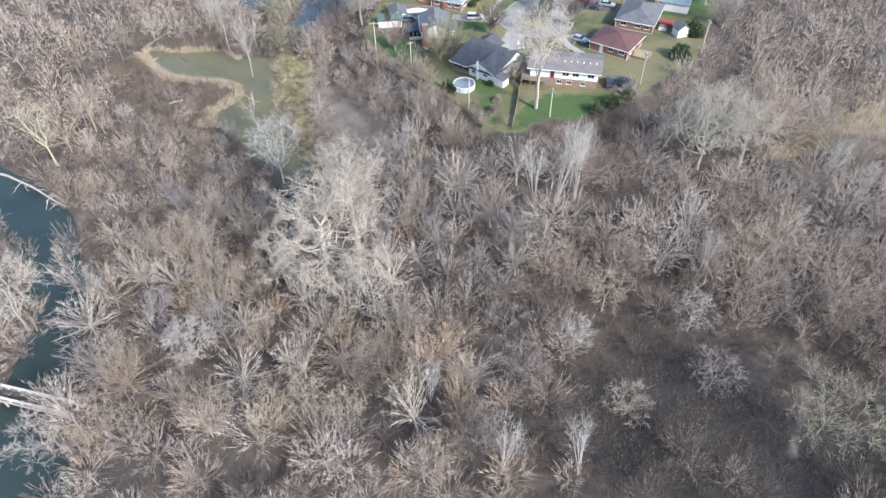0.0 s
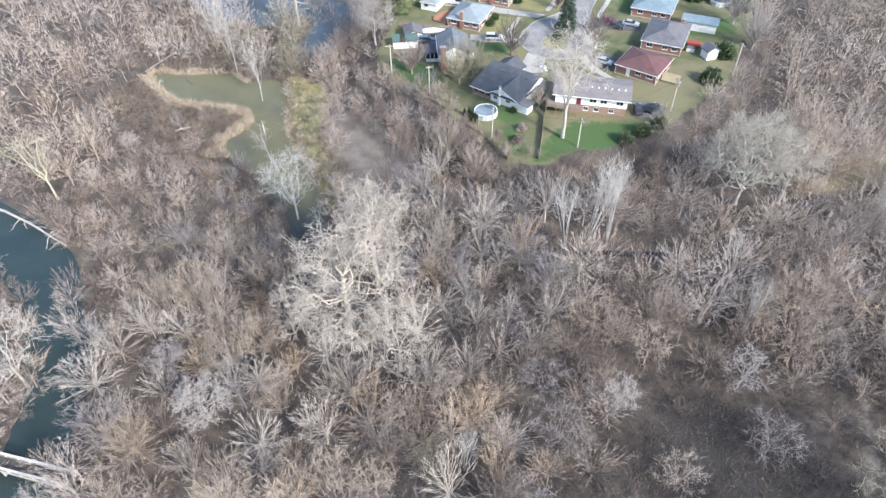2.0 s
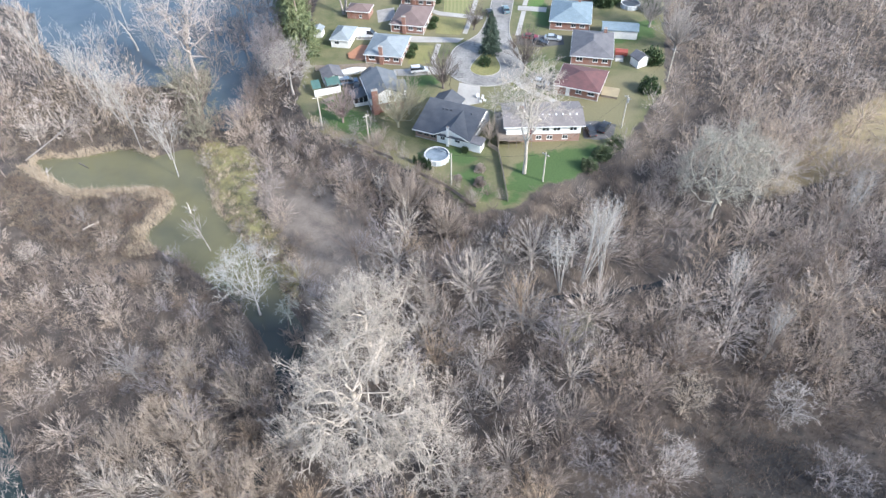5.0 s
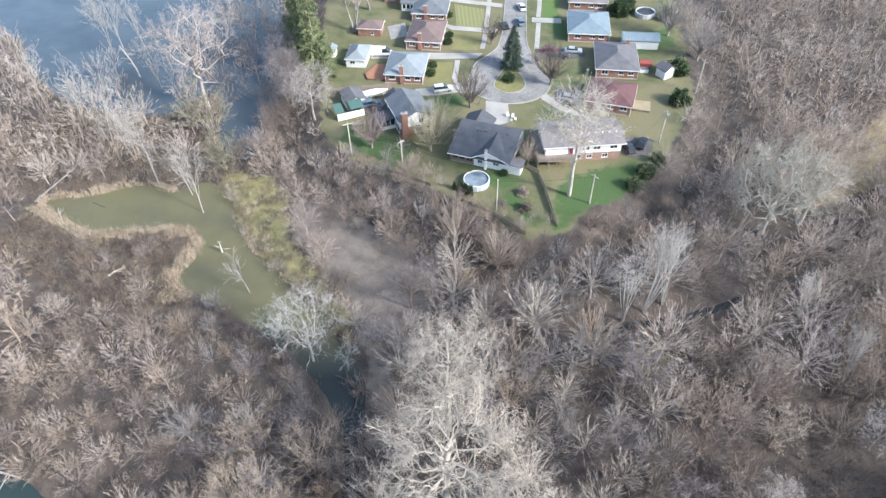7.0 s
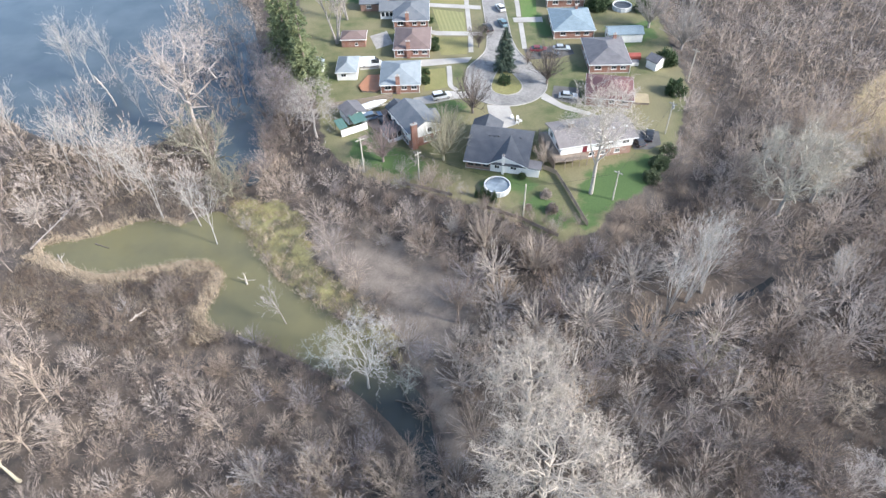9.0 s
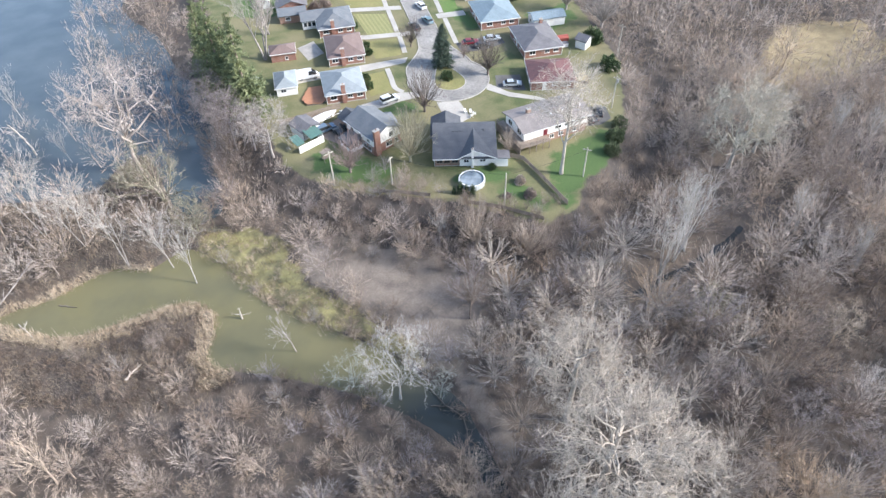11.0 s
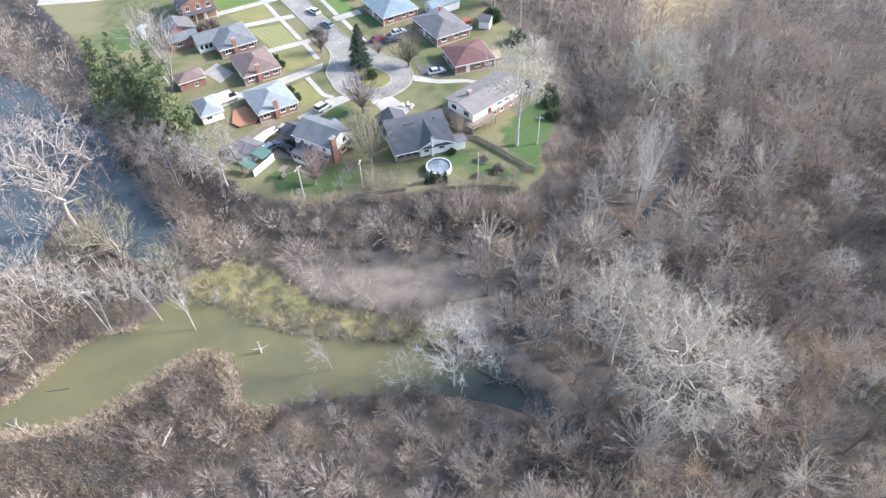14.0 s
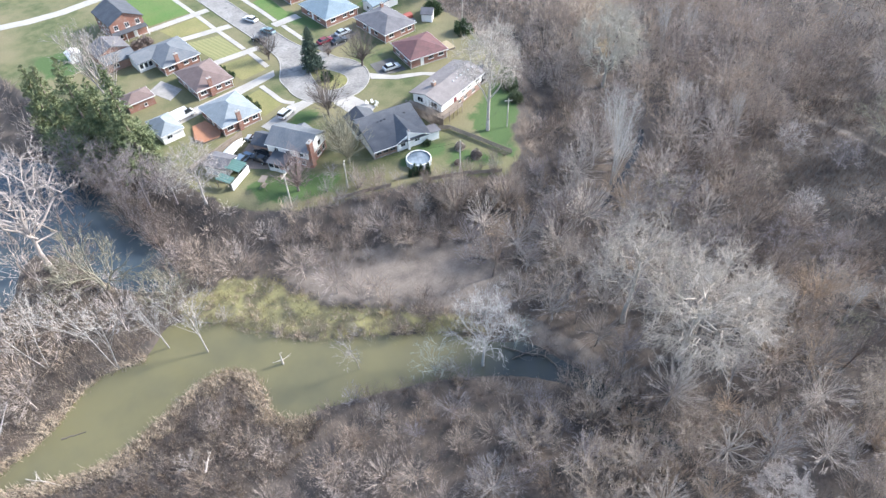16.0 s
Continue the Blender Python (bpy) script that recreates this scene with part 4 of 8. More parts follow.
for at in (-3.0, 0.0, 3.0):
    window(brick_two, "s", at, 3.3, 1.2, 1.4, -5.6, 2)
    window(brick_two, "w", at, 3.3, 1.2, 1.4, -4.6, 2)
    window(brick_two, "w", at, 0.8, 1.2, 1.4, -4.6, 2)
window(brick_two, "s", -2.8, 0.8, 1.6, 1.4, -5.6, 2)
entry(brick_two, "s", 1.4, -5.6, TRIM)
bm_ = bmesh.new()
vs_ = [bm_.verts.new(q) for q in ((-4.8, -7.2, 2.6), (4.8, -7.2, 2.6), (4.8, -5.6, 3.0), (-4.8, -5.6, 3.0), (-4.8, -7.2, 2.45), (4.8, -7.2, 2.45), (4.8, -5.6, 2.85), (-4.8, -5.6, 2.85))]
bm_.faces.new(vs_[:4]), bm_.faces.new(vs_[4:][::-1])
for i_ in range(4):
    bm_.faces.new((vs_[i_], vs_[(i_ + 1) % 4], vs_[4 + (i_ + 1) % 4], vs_[4 + i_]))
part("porch_roof", bm_, ROOF_SLATE, brick_two)
for k_ in (-4.5, -1.5, 1.5, 4.5):
    box_part("post", (k_ - 0.08, k_ + 0.08, -7.1, -6.95, 0, 2.45), TRIM, brick_two)
low_house = thing("house", pose(-49.4, 229.6, 0, 0, 0, -9), "low brick house with pale grey gable roofs", "house")
part("wall", gable_wall(-4.2, 4.2, -3.0, 3.6, -0.2, 2.5, 1.6, "y"), BRICK, low_house)
part("roof", gable_roof(-4.2, 4.2, -3.0, 3.6, 2.6, 1.75, "y", 0.4), ROOF_GREY, low_house)
part("wing_wall", gable_wall(-4.0, 3.6, -8.0, -3.0, -0.2, 2.3, 1.0, "x"), BRICK_BROWN, low_house)
part("wing_roof", gable_roof(-4.0, 3.6, -8.0, -3.1, 2.4, 1.1, "x", 0.4), ROOF_GREYBLUE, low_house)
window(low_house, "s", -1.6, 0.9, 1.4, 1.0, -8.0, 2)


# ---- garages, sheds and what stands in the yards ----
def small_building(name, x, y, turn, w, d, eave, rise, wall_m, roof_m, label, category, roof="hip", wins=(), base_z=0.0):
    b = thing(name, pose(x, y, base_z, 0, 0, turn), label, category)
    x0, x1, y0, y1 = -w / 2, w / 2, -d / 2, d / 2
    if roof == "hip":
        box_part("wall", (x0, x1, y0, y1, -0.3, eave - 0.1), wall_m, b)
        part("roof", hip_roof(x0, x1, y0, y1, eave, rise, 0.3), roof_m, b)
    else:
        part("wall", gable_wall(x0, x1, y0, y1, -0.3, eave - 0.1, rise * 0.95, roof), wall_m, b)
        part("roof", gable_roof(x0, x1, y0, y1, eave, rise, roof, 0.3), roof_m, b)
    fascia(b, x0, x1, y0, y1, eave, 0.3) if roof == "hip" else None
    for f, a, z, ww, hh, n in wins:
        window(b, f, a, z, ww, hh, {"s": y0, "n": y1, "w": x0, "e": x1}[f], n)
    return b


small_building("garage", -60.4, 188.2, -9, 5.0, 7.6, 2.4, 1.4, SIDING, ROOF_PALE, "white sided garage with pale hip roof", "garage", wins=(("s", -0.8, 1.0, 1.3, 0.9, 2), ("e", -2.0, 1.0, 0.9, 0.9, 1)))
small_building("garage", -57.8, 203.6, -9, 6.4, 4.8, 2.4, 1.1, BRICK, ROOF_BROWN, "small red brick garage with brown hip roof", "garage", wins=(("s", 0.8, 0.5, 0.8, 0.8, 1),))
small_building("garage", 14.9, 191.4, -8, 9.2, 4.6, 2.5, 1.0, SIDING, ROOF_SKY, "long white garage with light blue roof", "garage", roof="x", wins=(("w", 0.0, 0.9, 1.0, 0.9, 1),))
small_building("shed", -60.6, 167.6, 22, 4.6, 5.0, 2.3, 0.9, SIDING, ROOF_GREY, "grey-roofed white shed beside a boat", "shed", roof="y")
carport = thing("carport", pose(-61.4, 162.9, 0, 0, 0, 20), "open shed with green metal roof panels and a white front wall", "shed")
box_part("front_wall", (-3.2, 3.3, -1.9, -1.78, -0.2, 1.75), SIDING, carport, "white boarded front wall")
box_part("side_wall", (3.18, 3.3, -1.78, 1.7, -0.2, 1.75), SIDING, carport, "white boarded side wall")
for gx0, gx1, gz in ((0.2, 3.5, 2.15), (-3.4, -1.3, 1.95)):
    bm_ = bmesh.new()
    n_ = int((gx1 - gx0) / 0.3)
    rows_ = [[bm_.verts.new((gx0 + (gx1 - gx0) * k_ / n_, yy, gz + 0.14 * (yy + 1.6) + 0.03 * (k_ % 2) + dz)) for k_ in range(n_ + 1)] for yy in (-1.6, 1.8) for dz in (0.0, -0.05)]
    for a_, b_ in ((0, 2), (3, 1), (1, 0), (2, 3)):
        for k_ in range(n_):
            bm_.faces.new((rows_[a_][k_], rows_[a_][k_ + 1], rows_[b_][k_ + 1], rows_[b_][k_]))
    part("roof_panel", bm_, ROOF_GREEN, carport)
for px_, py_ in ((0.3, -1.5), (3.1, 1.6), (0.3, 1.6), (-3.2, 1.6), (-1.4, 1.6), (-1.4, -1.5), (-3.2, -1.5)):
    box_part("post", (px_ - 0.06, px_ + 0.06, py_ - 0.06, py_ + 0.06, -0.2, 2.0), WOOD_GREY, carport)
small_building("shed", -68.0, 191.4, -9, 2.6, 2.6, 2.1, 0.7, SIDING, ROOF_PALE, "small white shed under the conifers", "shed", roof="y")
small_building("shed", -56.4, 235.6, -9, 3.0, 2.8, 2.2, 0.8, SIDING, TRIM, "small white-roofed garden shed", "shed", roof="y")
small_building("shed", 17.3, 175.4, 30, 3.2, 3.0, 2.4, 1.2, SIDING, ROOF_GREY, "pale grey garden shed with pointed roof", "shed", roof="y")


def platform(name, pts, z, material, label, category, rail=True):
    """A timber deck on posts, plank by plank, with a rail."""
    P = np.asarray(pts, float)
    o = P.mean(0)
    t = thing(name, pose(o[0], o[1], 0), label, category)
    loc = [tuple(q - o) for q in P]
    part("frame", prism(bmesh.new(), [(a * 0.97, b * 0.97) for a, b in loc], 0.0, z - 0.04), WOOD_GREY, t)
    x0, x1 = min(a for a, b in loc), max(a for a, b in loc)
    n = int((x1 - x0) / 0.3)
    for k in range(n):
        xa, xb = x0 + k * 0.3, x0 + k * 0.3 + 0.285
        xm = (xa + xb) / 2
        ys = []
        for i in range(len(loc)):
            (ax, ay), (bx, by) = loc[i], loc[(i + 1) % len(loc)]
            if (ax > xm) != (bx > xm):
                ys.append(ay + (by - ay) * (xm - ax) / (bx - ax))
        if len(ys) >= 2:
            box_part("plank", (xa, xb, min(ys), max(ys), z - 0.035, z), material, t)
    if rail:
        for i in range(len(loc)):
            a, b = loc[i], loc[(i + 1) % len(loc)]
            bm = bmesh.new()
            rod(bm, (*a, z + 0.9), (*b, z + 0.9), 0.05, 0.05, 4)
            part("rail", bm, material, t)
            box_part("post", (a[0] - 0.06, a[0] + 0.06, a[1] - 0.06, a[1] + 0.06, 0, z + 0.95), material, t)
    return t


platform("deck", [(-58.4, 180.6), (-57.8, 178.0), (-54.2, 177.0), (-52.6, 178.2), (-52.4, 184.8), (-55.6, 185.2)], 0.5, WOOD_DECK, "orange-stained wooden deck behind a brick bungalow", "deck", False)
platform("deck", [(6.3, 164.2), (10.6, 163.0), (9.3, 159.0), (5.6, 160.2)], 0.6, WOOD_TAN, "tan wooden deck behind the maroon-roofed house", "deck", False)


def round_pool(x, y, r, h, cover_m, label):
    p = thing("swimming_pool", pose(x, y, 0), label, "swimming pool")
    bm = bmesh.new()
    bmesh.ops.create_cone(bm, cap_ends=False, segments=32, radius1=r, radius2=r, depth=h, matrix=pose(0, 0, h / 2))
    part("pool_wall", bm, POOL_WALL, p)
    bm = bmesh.new()
    for k in range(32):
        a, b = radians(k * 11.25), radians((k + 1) * 11.25)
        q = [bm.verts.new((rr * math.cos(t), rr * math.sin(t), zz)) for t in (a, b) for rr, zz in ((r - 0.14, h), (r + 0.08, h), (r + 0.08, h + 0.08), (r - 0.14, h + 0.08))]
        for i in range(4):
            bm.faces.new((q[i], q[(i + 1) % 4], q[4 + (i + 1) % 4], q[4 + i]))
    part("rim", bm, TRIM, p, "white rim")
    bm = bmesh.new()
    bmesh.ops.create_grid(bm, x_segments=24, y_segments=24, size=r - 0.12)
    for v in list(bm.verts):
        if v.co.xy.length > r - 0.1:
            bm.verts.remove(v)
            continue
        v.co.z = h - 0.22 + 0.10 * waves(np.array(v.co.x * 3), np.array(v.co.y * 3), 1.3) * 0.6
    part("cover", bm, cover_m, p, "sagging winter cover")
    for k in range(16):
        a = radians(k * 22.5)
        c, s = math.cos(a) * (r + 0.05), math.sin(a) * (r + 0.05)
        box_part("post", (c - 0.06, c + 0.06, s - 0.06, s + 0.06, 0, h), TRIM, p)
    return p


round_pool(-33.1, 135.6, 2.65, 1.25, POOL_COVER, "round above-ground pool with a pale winter cover")
round_pool(20.9, 208.6, 2.7, 1.2, plain("dark_pool_cover", (0.05, 0.055, 0.06), 0.5), "round above-ground pool with a dark cover")


def car(x, y, turn, colour, label, kind="car"):
    """A car: x ahead; wheels and glass are parts."""
    c = thing(kind, pose(x, y, 0.06, 0, 0, turn), label, kind)
    tall = {"car": 1.42, "suv": 1.72, "van": 2.3}[kind]
    L, W = {"car": (4.6, 1.8), "suv": (4.7, 1.9), "van": (5.8, 2.0)}[kind]
    m = PAINT[colour]
    prof = {"car": [(-.5, .35), (-.5, .85), (-.44, .93), (-.2, .97), (.22, .97), (.46, .80), (.5, .62), (.5, .35)],
            "suv": [(-.5, .4), (-.5, 1.02), (-.2, 1.05), (.24, 1.05), (.47, .93), (.5, .7), (.5, .4)],
            "van": [(-.5, .4), (-.5, 1.25), (.25, 1.25), (.42, 1.05), (.49, .9), (.5, .4)]}[kind]
    cab = {"car": [(-.40, .95), (-.27, 1.40), (.04, 1.42), (.24, .96)], "suv": [(-.49, 1.03), (-.44, 1.68), (.02, 1.72), (.26, 1.04)],
           "van": [(-.495, 1.24), (-.485, 2.25), (.20, 2.3), (.40, 1.2)]}[kind]

    def extrude(pts, half, taper, name, mat_):
        bm = bmesh.new()
        zt = max(z for _, z in pts)
        zl = min(z for _, z in pts)
        rows = [[bm.verts.new((px * L, sgn * (half - taper * (pz - zl) / max(zt - zl, 0.01)), pz)) for px, pz in pts] for sgn in (-1, 1)]
        bm.faces.new(rows[0]), bm.faces.new(rows[1][::-1])
        for i in range(len(pts)):
            j = (i + 1) % len(pts)
            bm.faces.new((rows[0][i], rows[1][i], rows[1][j], rows[0][j]))
        if name == "body":
            bmesh.ops.bevel(bm, geom=bm.edges[:], offset=0.04, segments=1, affect="EDGES")
        return part(name, bm, mat_, c)

    body = extrude(prof, W / 2, 0.05, "body", m)
    glass = extrude(cab, W / 2 - 0.06, 0.18, "cabin_glass", GLASS)
    top = sorted(cab, key=lambda q: q[1])[-2:]
    xa, xb = sorted(q[0] * L for q in top)
    box_part("cabin_top", (xa - 0.05, xb + 0.05, -W / 2 + 0.22, W / 2 - 0.22, tall - 0.06, tall + 0.03), m, c)
    if kind == "van":
        box_part("cargo_body", (-L * .497, L * .05, -W / 2 + 0.02, W / 2 - 0.02, 1.2, 2.32), m, c, bevel=0.05)
    for sx in (-0.3, 0.31):
        for sy in (-1, 1):
            bm = bmesh.new()
            rod(bm, (sx * L, sy * (W / 2 - 0.2), 0.3), (sx * L, sy * (W / 2 + 0.01), 0.3), 0.33, 0.33, 14)
            w_ = part("wheel", bm, RUBBER, c)
            bm = bmesh.new()
            rod(bm, (sx * L, sy * (W / 2), 0.3), (sx * L, sy * (W / 2 + 0.025), 0.3), 0.2, 0.2, 10)
            part("rim", bm, STEEL, w_)
    for sy in (-0.7, 0.7):
        box_part("headlight", (L * .485, L * .503, sy - 0.16, sy + 0.16, 0.62, 0.76), TRIM, c)
        box_part("tail_light", (-L * .503, -L * .485, sy - 0.14, sy + 0.14, 0.7, 0.84), TARP_RED, c)
    return c


car(-38.8, 171.7, 10, "white", "white sport utility car parked on the concrete driveway", "suv")
car(-54.5, 190.3, -4, "white", "white cargo van parked beside the white garage", "van")
car(-56.2, 166.1, 14, "blue", "blue-grey sport utility car in the gravel yard", "suv")
car(-53.9, 163.3, 100, "black", "black car parked behind the tall house")
car(-49.9, 169.7, 110, "silver", "silver car near the garage wing")
car(-51.6, 164.6, 100, "dark", "dark grey car parked behind the tall house")
car(-8.6, 165.8, -20, "silver", "silver saloon car on a dark driveway")
car(-9.6, 189.2, -10, "red", "dark red car on a shared driveway")
car(-7.2, 186.2, -14, "dark", "dark blue car on a shared driveway")
car(-3.4, 188.6, -10, "silver", "pale silver car on a shared driveway")
car(1.0, 145.4, 100, "dark", "dark blue car beside the white house")
car(4.3, 146.7, 62, "black", "black car on the parking pad")
car(-14.0, 215.2, 98, "white", "white car parked along the street")
car(-15.5, 205.8, 98, "teal", "teal car parked along the street")
car(-20.2, 203.9, 98, "black", "black car parked along the street")


def boat(x, y, turn):
    b = thing("boat", pose(x, y, 0.06, 0, 0, turn), "white covered motorboat on a trailer", "boat")
    bm = bmesh.new()
    rings = []
    for px, hw, zk, zt in ((-3.2, 1.0, 0.75, 1.5), (-1.0, 1.15, 0.65, 1.55), (1.2, 1.0, 0.7, 1.6), (2.6, 0.55, 0.95, 1.7), (3.4, 0.06, 1.4, 1.75)):
        rings.append([bm.verts.new(q) for q in ((px, -hw, zt), (px, -hw * 0.75, (zk + zt) / 2 - 0.1), (px, 0, zk), (px, hw * 0.75, (zk + zt) / 2 - 0.1), (px, hw, zt))])
    for r, s in zip(rings, rings[1:]):
        for i in range(4):
            bm.faces.new((r[i], r[i + 1], s[i + 1], s[i]))
    bm.faces.new(rings[0])
    part("hull", bm, BOAT_WHITE, b)
    bm = bmesh.new()
    rings = []
    for px, hw, zt, zc in ((-3.25, 1.02, 1.48, 1.62), (-1.0, 1.18, 1.53, 2.15), (0.6, 1.08, 1.56, 2.2), (1.8, 0.85, 1.62, 1.9), (3.45, 0.05, 1.76, 1.8)):
        rings.append([bm.verts.new(q) for q in ((px, -hw, zt), (px, -hw * 0.5, zt + (zc - zt) * 0.75), (px, 0, zc), (px, hw * 0.5, zt + (zc - zt) * 0.75), (px, hw, zt))])
    for r, s in zip(rings, rings[1:]):
        for i in range(4):
            bm.faces.new((r[i], r[i + 1], s[i + 1], s[i]))
    bm.faces.new(rings[0])
    part("cover", bm, BOAT_WHITE, b, "white canvas cover")
    bm = bmesh.new()
    for sy in (-0.5, 0.5):
        rod(bm, (-2.8, sy, 0.55), (2.6, sy * 0.4, 0.6), 0.06, 0.06, 4)
    rod(bm, (2.4, 0, 0.55), (4.4, 0, 0.5), 0.05, 0.05, 4)
    part("trailer", bm, STEEL, b)
    for sy in (-1.0, 1.0):
        bm = bmesh.new()
        rod(bm, (-0.6, sy - 0.1, 0.28), (-0.6, sy + 0.1, 0.28), 0.3, 0.3, 12)
        part("wheel", bm, RUBBER, b)


boat(-55.6, 169.9, 16)


def utility_pole(x, y, h, label, arm=0.0, lamp=False, turn=0.0):
    p = thing("utility_pole", pose(x, y, ground_z(x, y) - 0.2, 0, 0, turn), label, "utility pole")
    bm = bmesh.new()
    rod(bm, (0, 0, 0), (0, 0, h), 0.17, 0.12, 8)
    part("pole", bm, POLE_WOOD, p)
    if arm:
        a = box_part("crossarm", (-arm, arm, -0.08, 0.08, h - 0.55, h - 0.38), POLE_WOOD, p)
        for k in (-0.9, -0.4, 0.4, 0.9):
            bm = bmesh.new()
            rod(bm, (k * arm, 0, h - 0.38), (k * arm, 0, h - 0.18), 0.05, 0.03, 6)
            part("insulator", bm, GLASS, a)
    if lamp:
        bm = bmesh.new()
        rod(bm, (0.3, 0, h - 1.6), (0.3, 0, h - 0.8), 0.22, 0.22, 10)
        part("transformer", bm, STEEL, p, "grey transformer can")
    return p


POLES = [(-59.7, 146.5, 9.0, 1.1, False, 20), (-48.5, 141.8, 7.4, 0.8, False, 35), (-29.8, 126.9, 8.2, 0.0, False, 40), (-10.9, 128.1, 7.6, 0.9, False, -45), (8.4, 147.4, 8.6, 0.9, True, -55), (22.9, 167.4, 9.0, 1.0, False, -60)]
for px_, py_, ph_, pa_, pl_, pt_ in POLES:
    utility_pole(px_, py_, ph_, "pale weathered wooden utility pole" + (" with a transformer" if pl_ else " at the edge of a yard"), pa_, pl_, pt_)


def wires(a, b, za, zb, sag):
    bm, n, last = bmesh.new(), 10, None
    for k in range(n + 1):
        t = k / n
        q = Vector((a[0] + (b[0] - a[0]) * t, a[1] + (b[1] - a[1]) * t, za + (zb - za) * t - sag * 4 * t * (1 - t)))
        if last is not None:
            rod(bm, last, q, 0.022, 0.022, 3)
        last = q
    tagged(part("power_line", bm, RUBBER), "thin sagging overhead cable between two poles", "cable")


for (a_, b_) in zip(POLES, POLES[1:]):
    wires(a_, b_, a_[2] - 0.6, b_[2] - 0.6, 0.5)


def fence(pts, h, material, label):
    """Posts and boards along a line."""
    f = thing("fence", pose(pts[0][0], pts[0][1], 0), label, "fence")
    o = Vector((pts[0][0], pts[0][1], 0))
    for a, b in zip(pts, pts[1:]):
        a, b = Vector((*a, ground_z(*a))) - o, Vector((*b, ground_z(*b))) - o
        n = max(1, int((b - a).length / 2.4))
        for k in range(n):
            p0, p1 = a.lerp(b, k / n), a.lerp(b, (k + 1) / n)
            bm = bmesh.new()
            rod(bm, p0 + Vector((0, 0, -0.2)), p0 + Vector((0, 0, h + 0.1)), 0.07, 0.07, 4)
            part("post", bm, material, f)
            for z in (0.25, 0.6, 0.95):
                if z * h < h:
                    bm = bmesh.new()
                    d = (p1 - p0).normalized()
                    s = Vector((-d.y, d.x, 0)) * 0.03
                    q = [bm.verts.new(p + e + Vector((0, 0, zz))) for p in (p0, p1) for e in (s, -s) for zz in (z * h - h * 0.15, z * h + h * 0.13)]
                    for fc in ((0, 1, 5, 4), (2, 6, 7, 3), (0, 4, 6, 2), (1, 3, 7, 5), (0, 2, 3, 1), (4, 5, 7, 6)):
                        bm.faces.new([q[i] for i in fc])
                    part("board", bm, material, f)


fence([(-22.0, 140.2), (-19.8, 138.0), (-19.0, 130.0), (-18.4, 121.5)], 1.1, WOOD_GREY, "dark weathered board fence between two yards")
fence([(-65.6, 172.0), (-57.4, 172.6), (-50.6, 173.4)], 1.6, WOOD_GREY, "grey board fence behind the boat")
fence([(-36.5, 130.0), (-30.5, 125.6), (-24.8, 119.6)], 0.9, WOOD_GREY, "low dark fence at the foot of the garden")
fence([(-53.0, 141.0), (-48.0, 138.4), (-42.6, 135.0)], 0.9, WOOD_GREY, "low dark fence at the foot of the garden")


def swing_frame(x, y):
    s = thing("garden_swing", pose(x, y, 0, 0, 0, 25), "weathered grey garden swing seat on the lawn", "swing")
    for sx in (-0.9, 0.9):
        bm = bmesh.new()
        rod(bm, (sx, -0.8, 0), (sx, 0, 2.2), 0.07, 0.06, 4)
        rod(bm, (sx, 0.8, 0), (sx, 0, 2.2), 0.07, 0.06, 4)
        part("leg_frame", bm, WOOD_GREY, s)
    box_part("beam", (-1.1, 1.1, -0.07, 0.07, 2.15, 2.3), WOOD_GREY, s)
    box_part("seat", (-0.75, 0.75, -0.3, 0.3, 0.5, 0.58), WOOD_GREY, s)
    box_part("backrest", (-0.75, 0.75, 0.26, 0.34, 0.58, 1.1), WOOD_GREY, s)
    box_part("canopy", (-1.1, 1.1, -0.7, 0.7, 2.3, 2.36), WOOD_GREY, s)


swing_frame(-59.0, 155.6)


def lawn_chair(x, y, turn):
    c = thing("lawn_chair", pose(x, y, 0.03, 0, 0, turn), "white plastic lawn chair beside the driveway", "chair", "lawn chairs by the driveway")
    box_part("seat", (-0.3, 0.3, -0.3, 0.3, 0.36, 0.42), TRIM, c)
    box_part("backrest", (-0.3, 0.3, 0.26, 0.33, 0.42, 1.05), TRIM, c)
    for sx in (-0.27, 0.27):
        for sy in (-0.27, 0.27):
            box_part("leg", (sx - 0.03, sx + 0.03, sy - 0.03, sy + 0.03, 0, 0.36), TRIM, c)
        box_part("armrest", (sx - 0.05, sx + 0.05, -0.3, 0.3, 0.6, 0.64), TRIM, c)


for cx_, cy_, ct_ in ((-24.0, 159.6, 20), (-22.9, 159.0, -10), (-22.4, 158.0, 80), (-23.4, 157.4, 170)):
    lawn_chair(cx_, cy_, ct_)
tarp = thing("covered_trailer", pose(13.6, 180.2, 0, 0, 0, -9), "trailer under a faded red tarpaulin", "trailer")
part("tarpaulin", gable_wall(-1.6, 1.6, -1.0, 1.0, 0.4, 1.4, 0.4, "x"), TARP_RED, tarp)
box_part("chassis", (-1.5, 1.5, -0.9, 0.9, 0.35, 0.45), STEEL, tarp)
for sy_ in (-1.0, 1.0):
    bm_ = bmesh.new()
    rod(bm_, (0, sy_ - 0.1, 0.3), (0, sy_ + 0.1, 0.3), 0.3, 0.3, 12)
    part("wheel", bm_, RUBBER, tarp)
crate = thing("storage_box", pose(12.7, 177.6, 0, 0, 0, -9), "grey-white garden storage box beside a house", "box")
box_part("body", (-1.0, 1.0, -0.7, 0.7, 0, 1.0), SIDING, crate)
part("lid", gable_wall(-1.05, 1.05, -0.75, 0.75, 1.0, 1.05, 0.15, "x"), ROOF_GREY, crate)


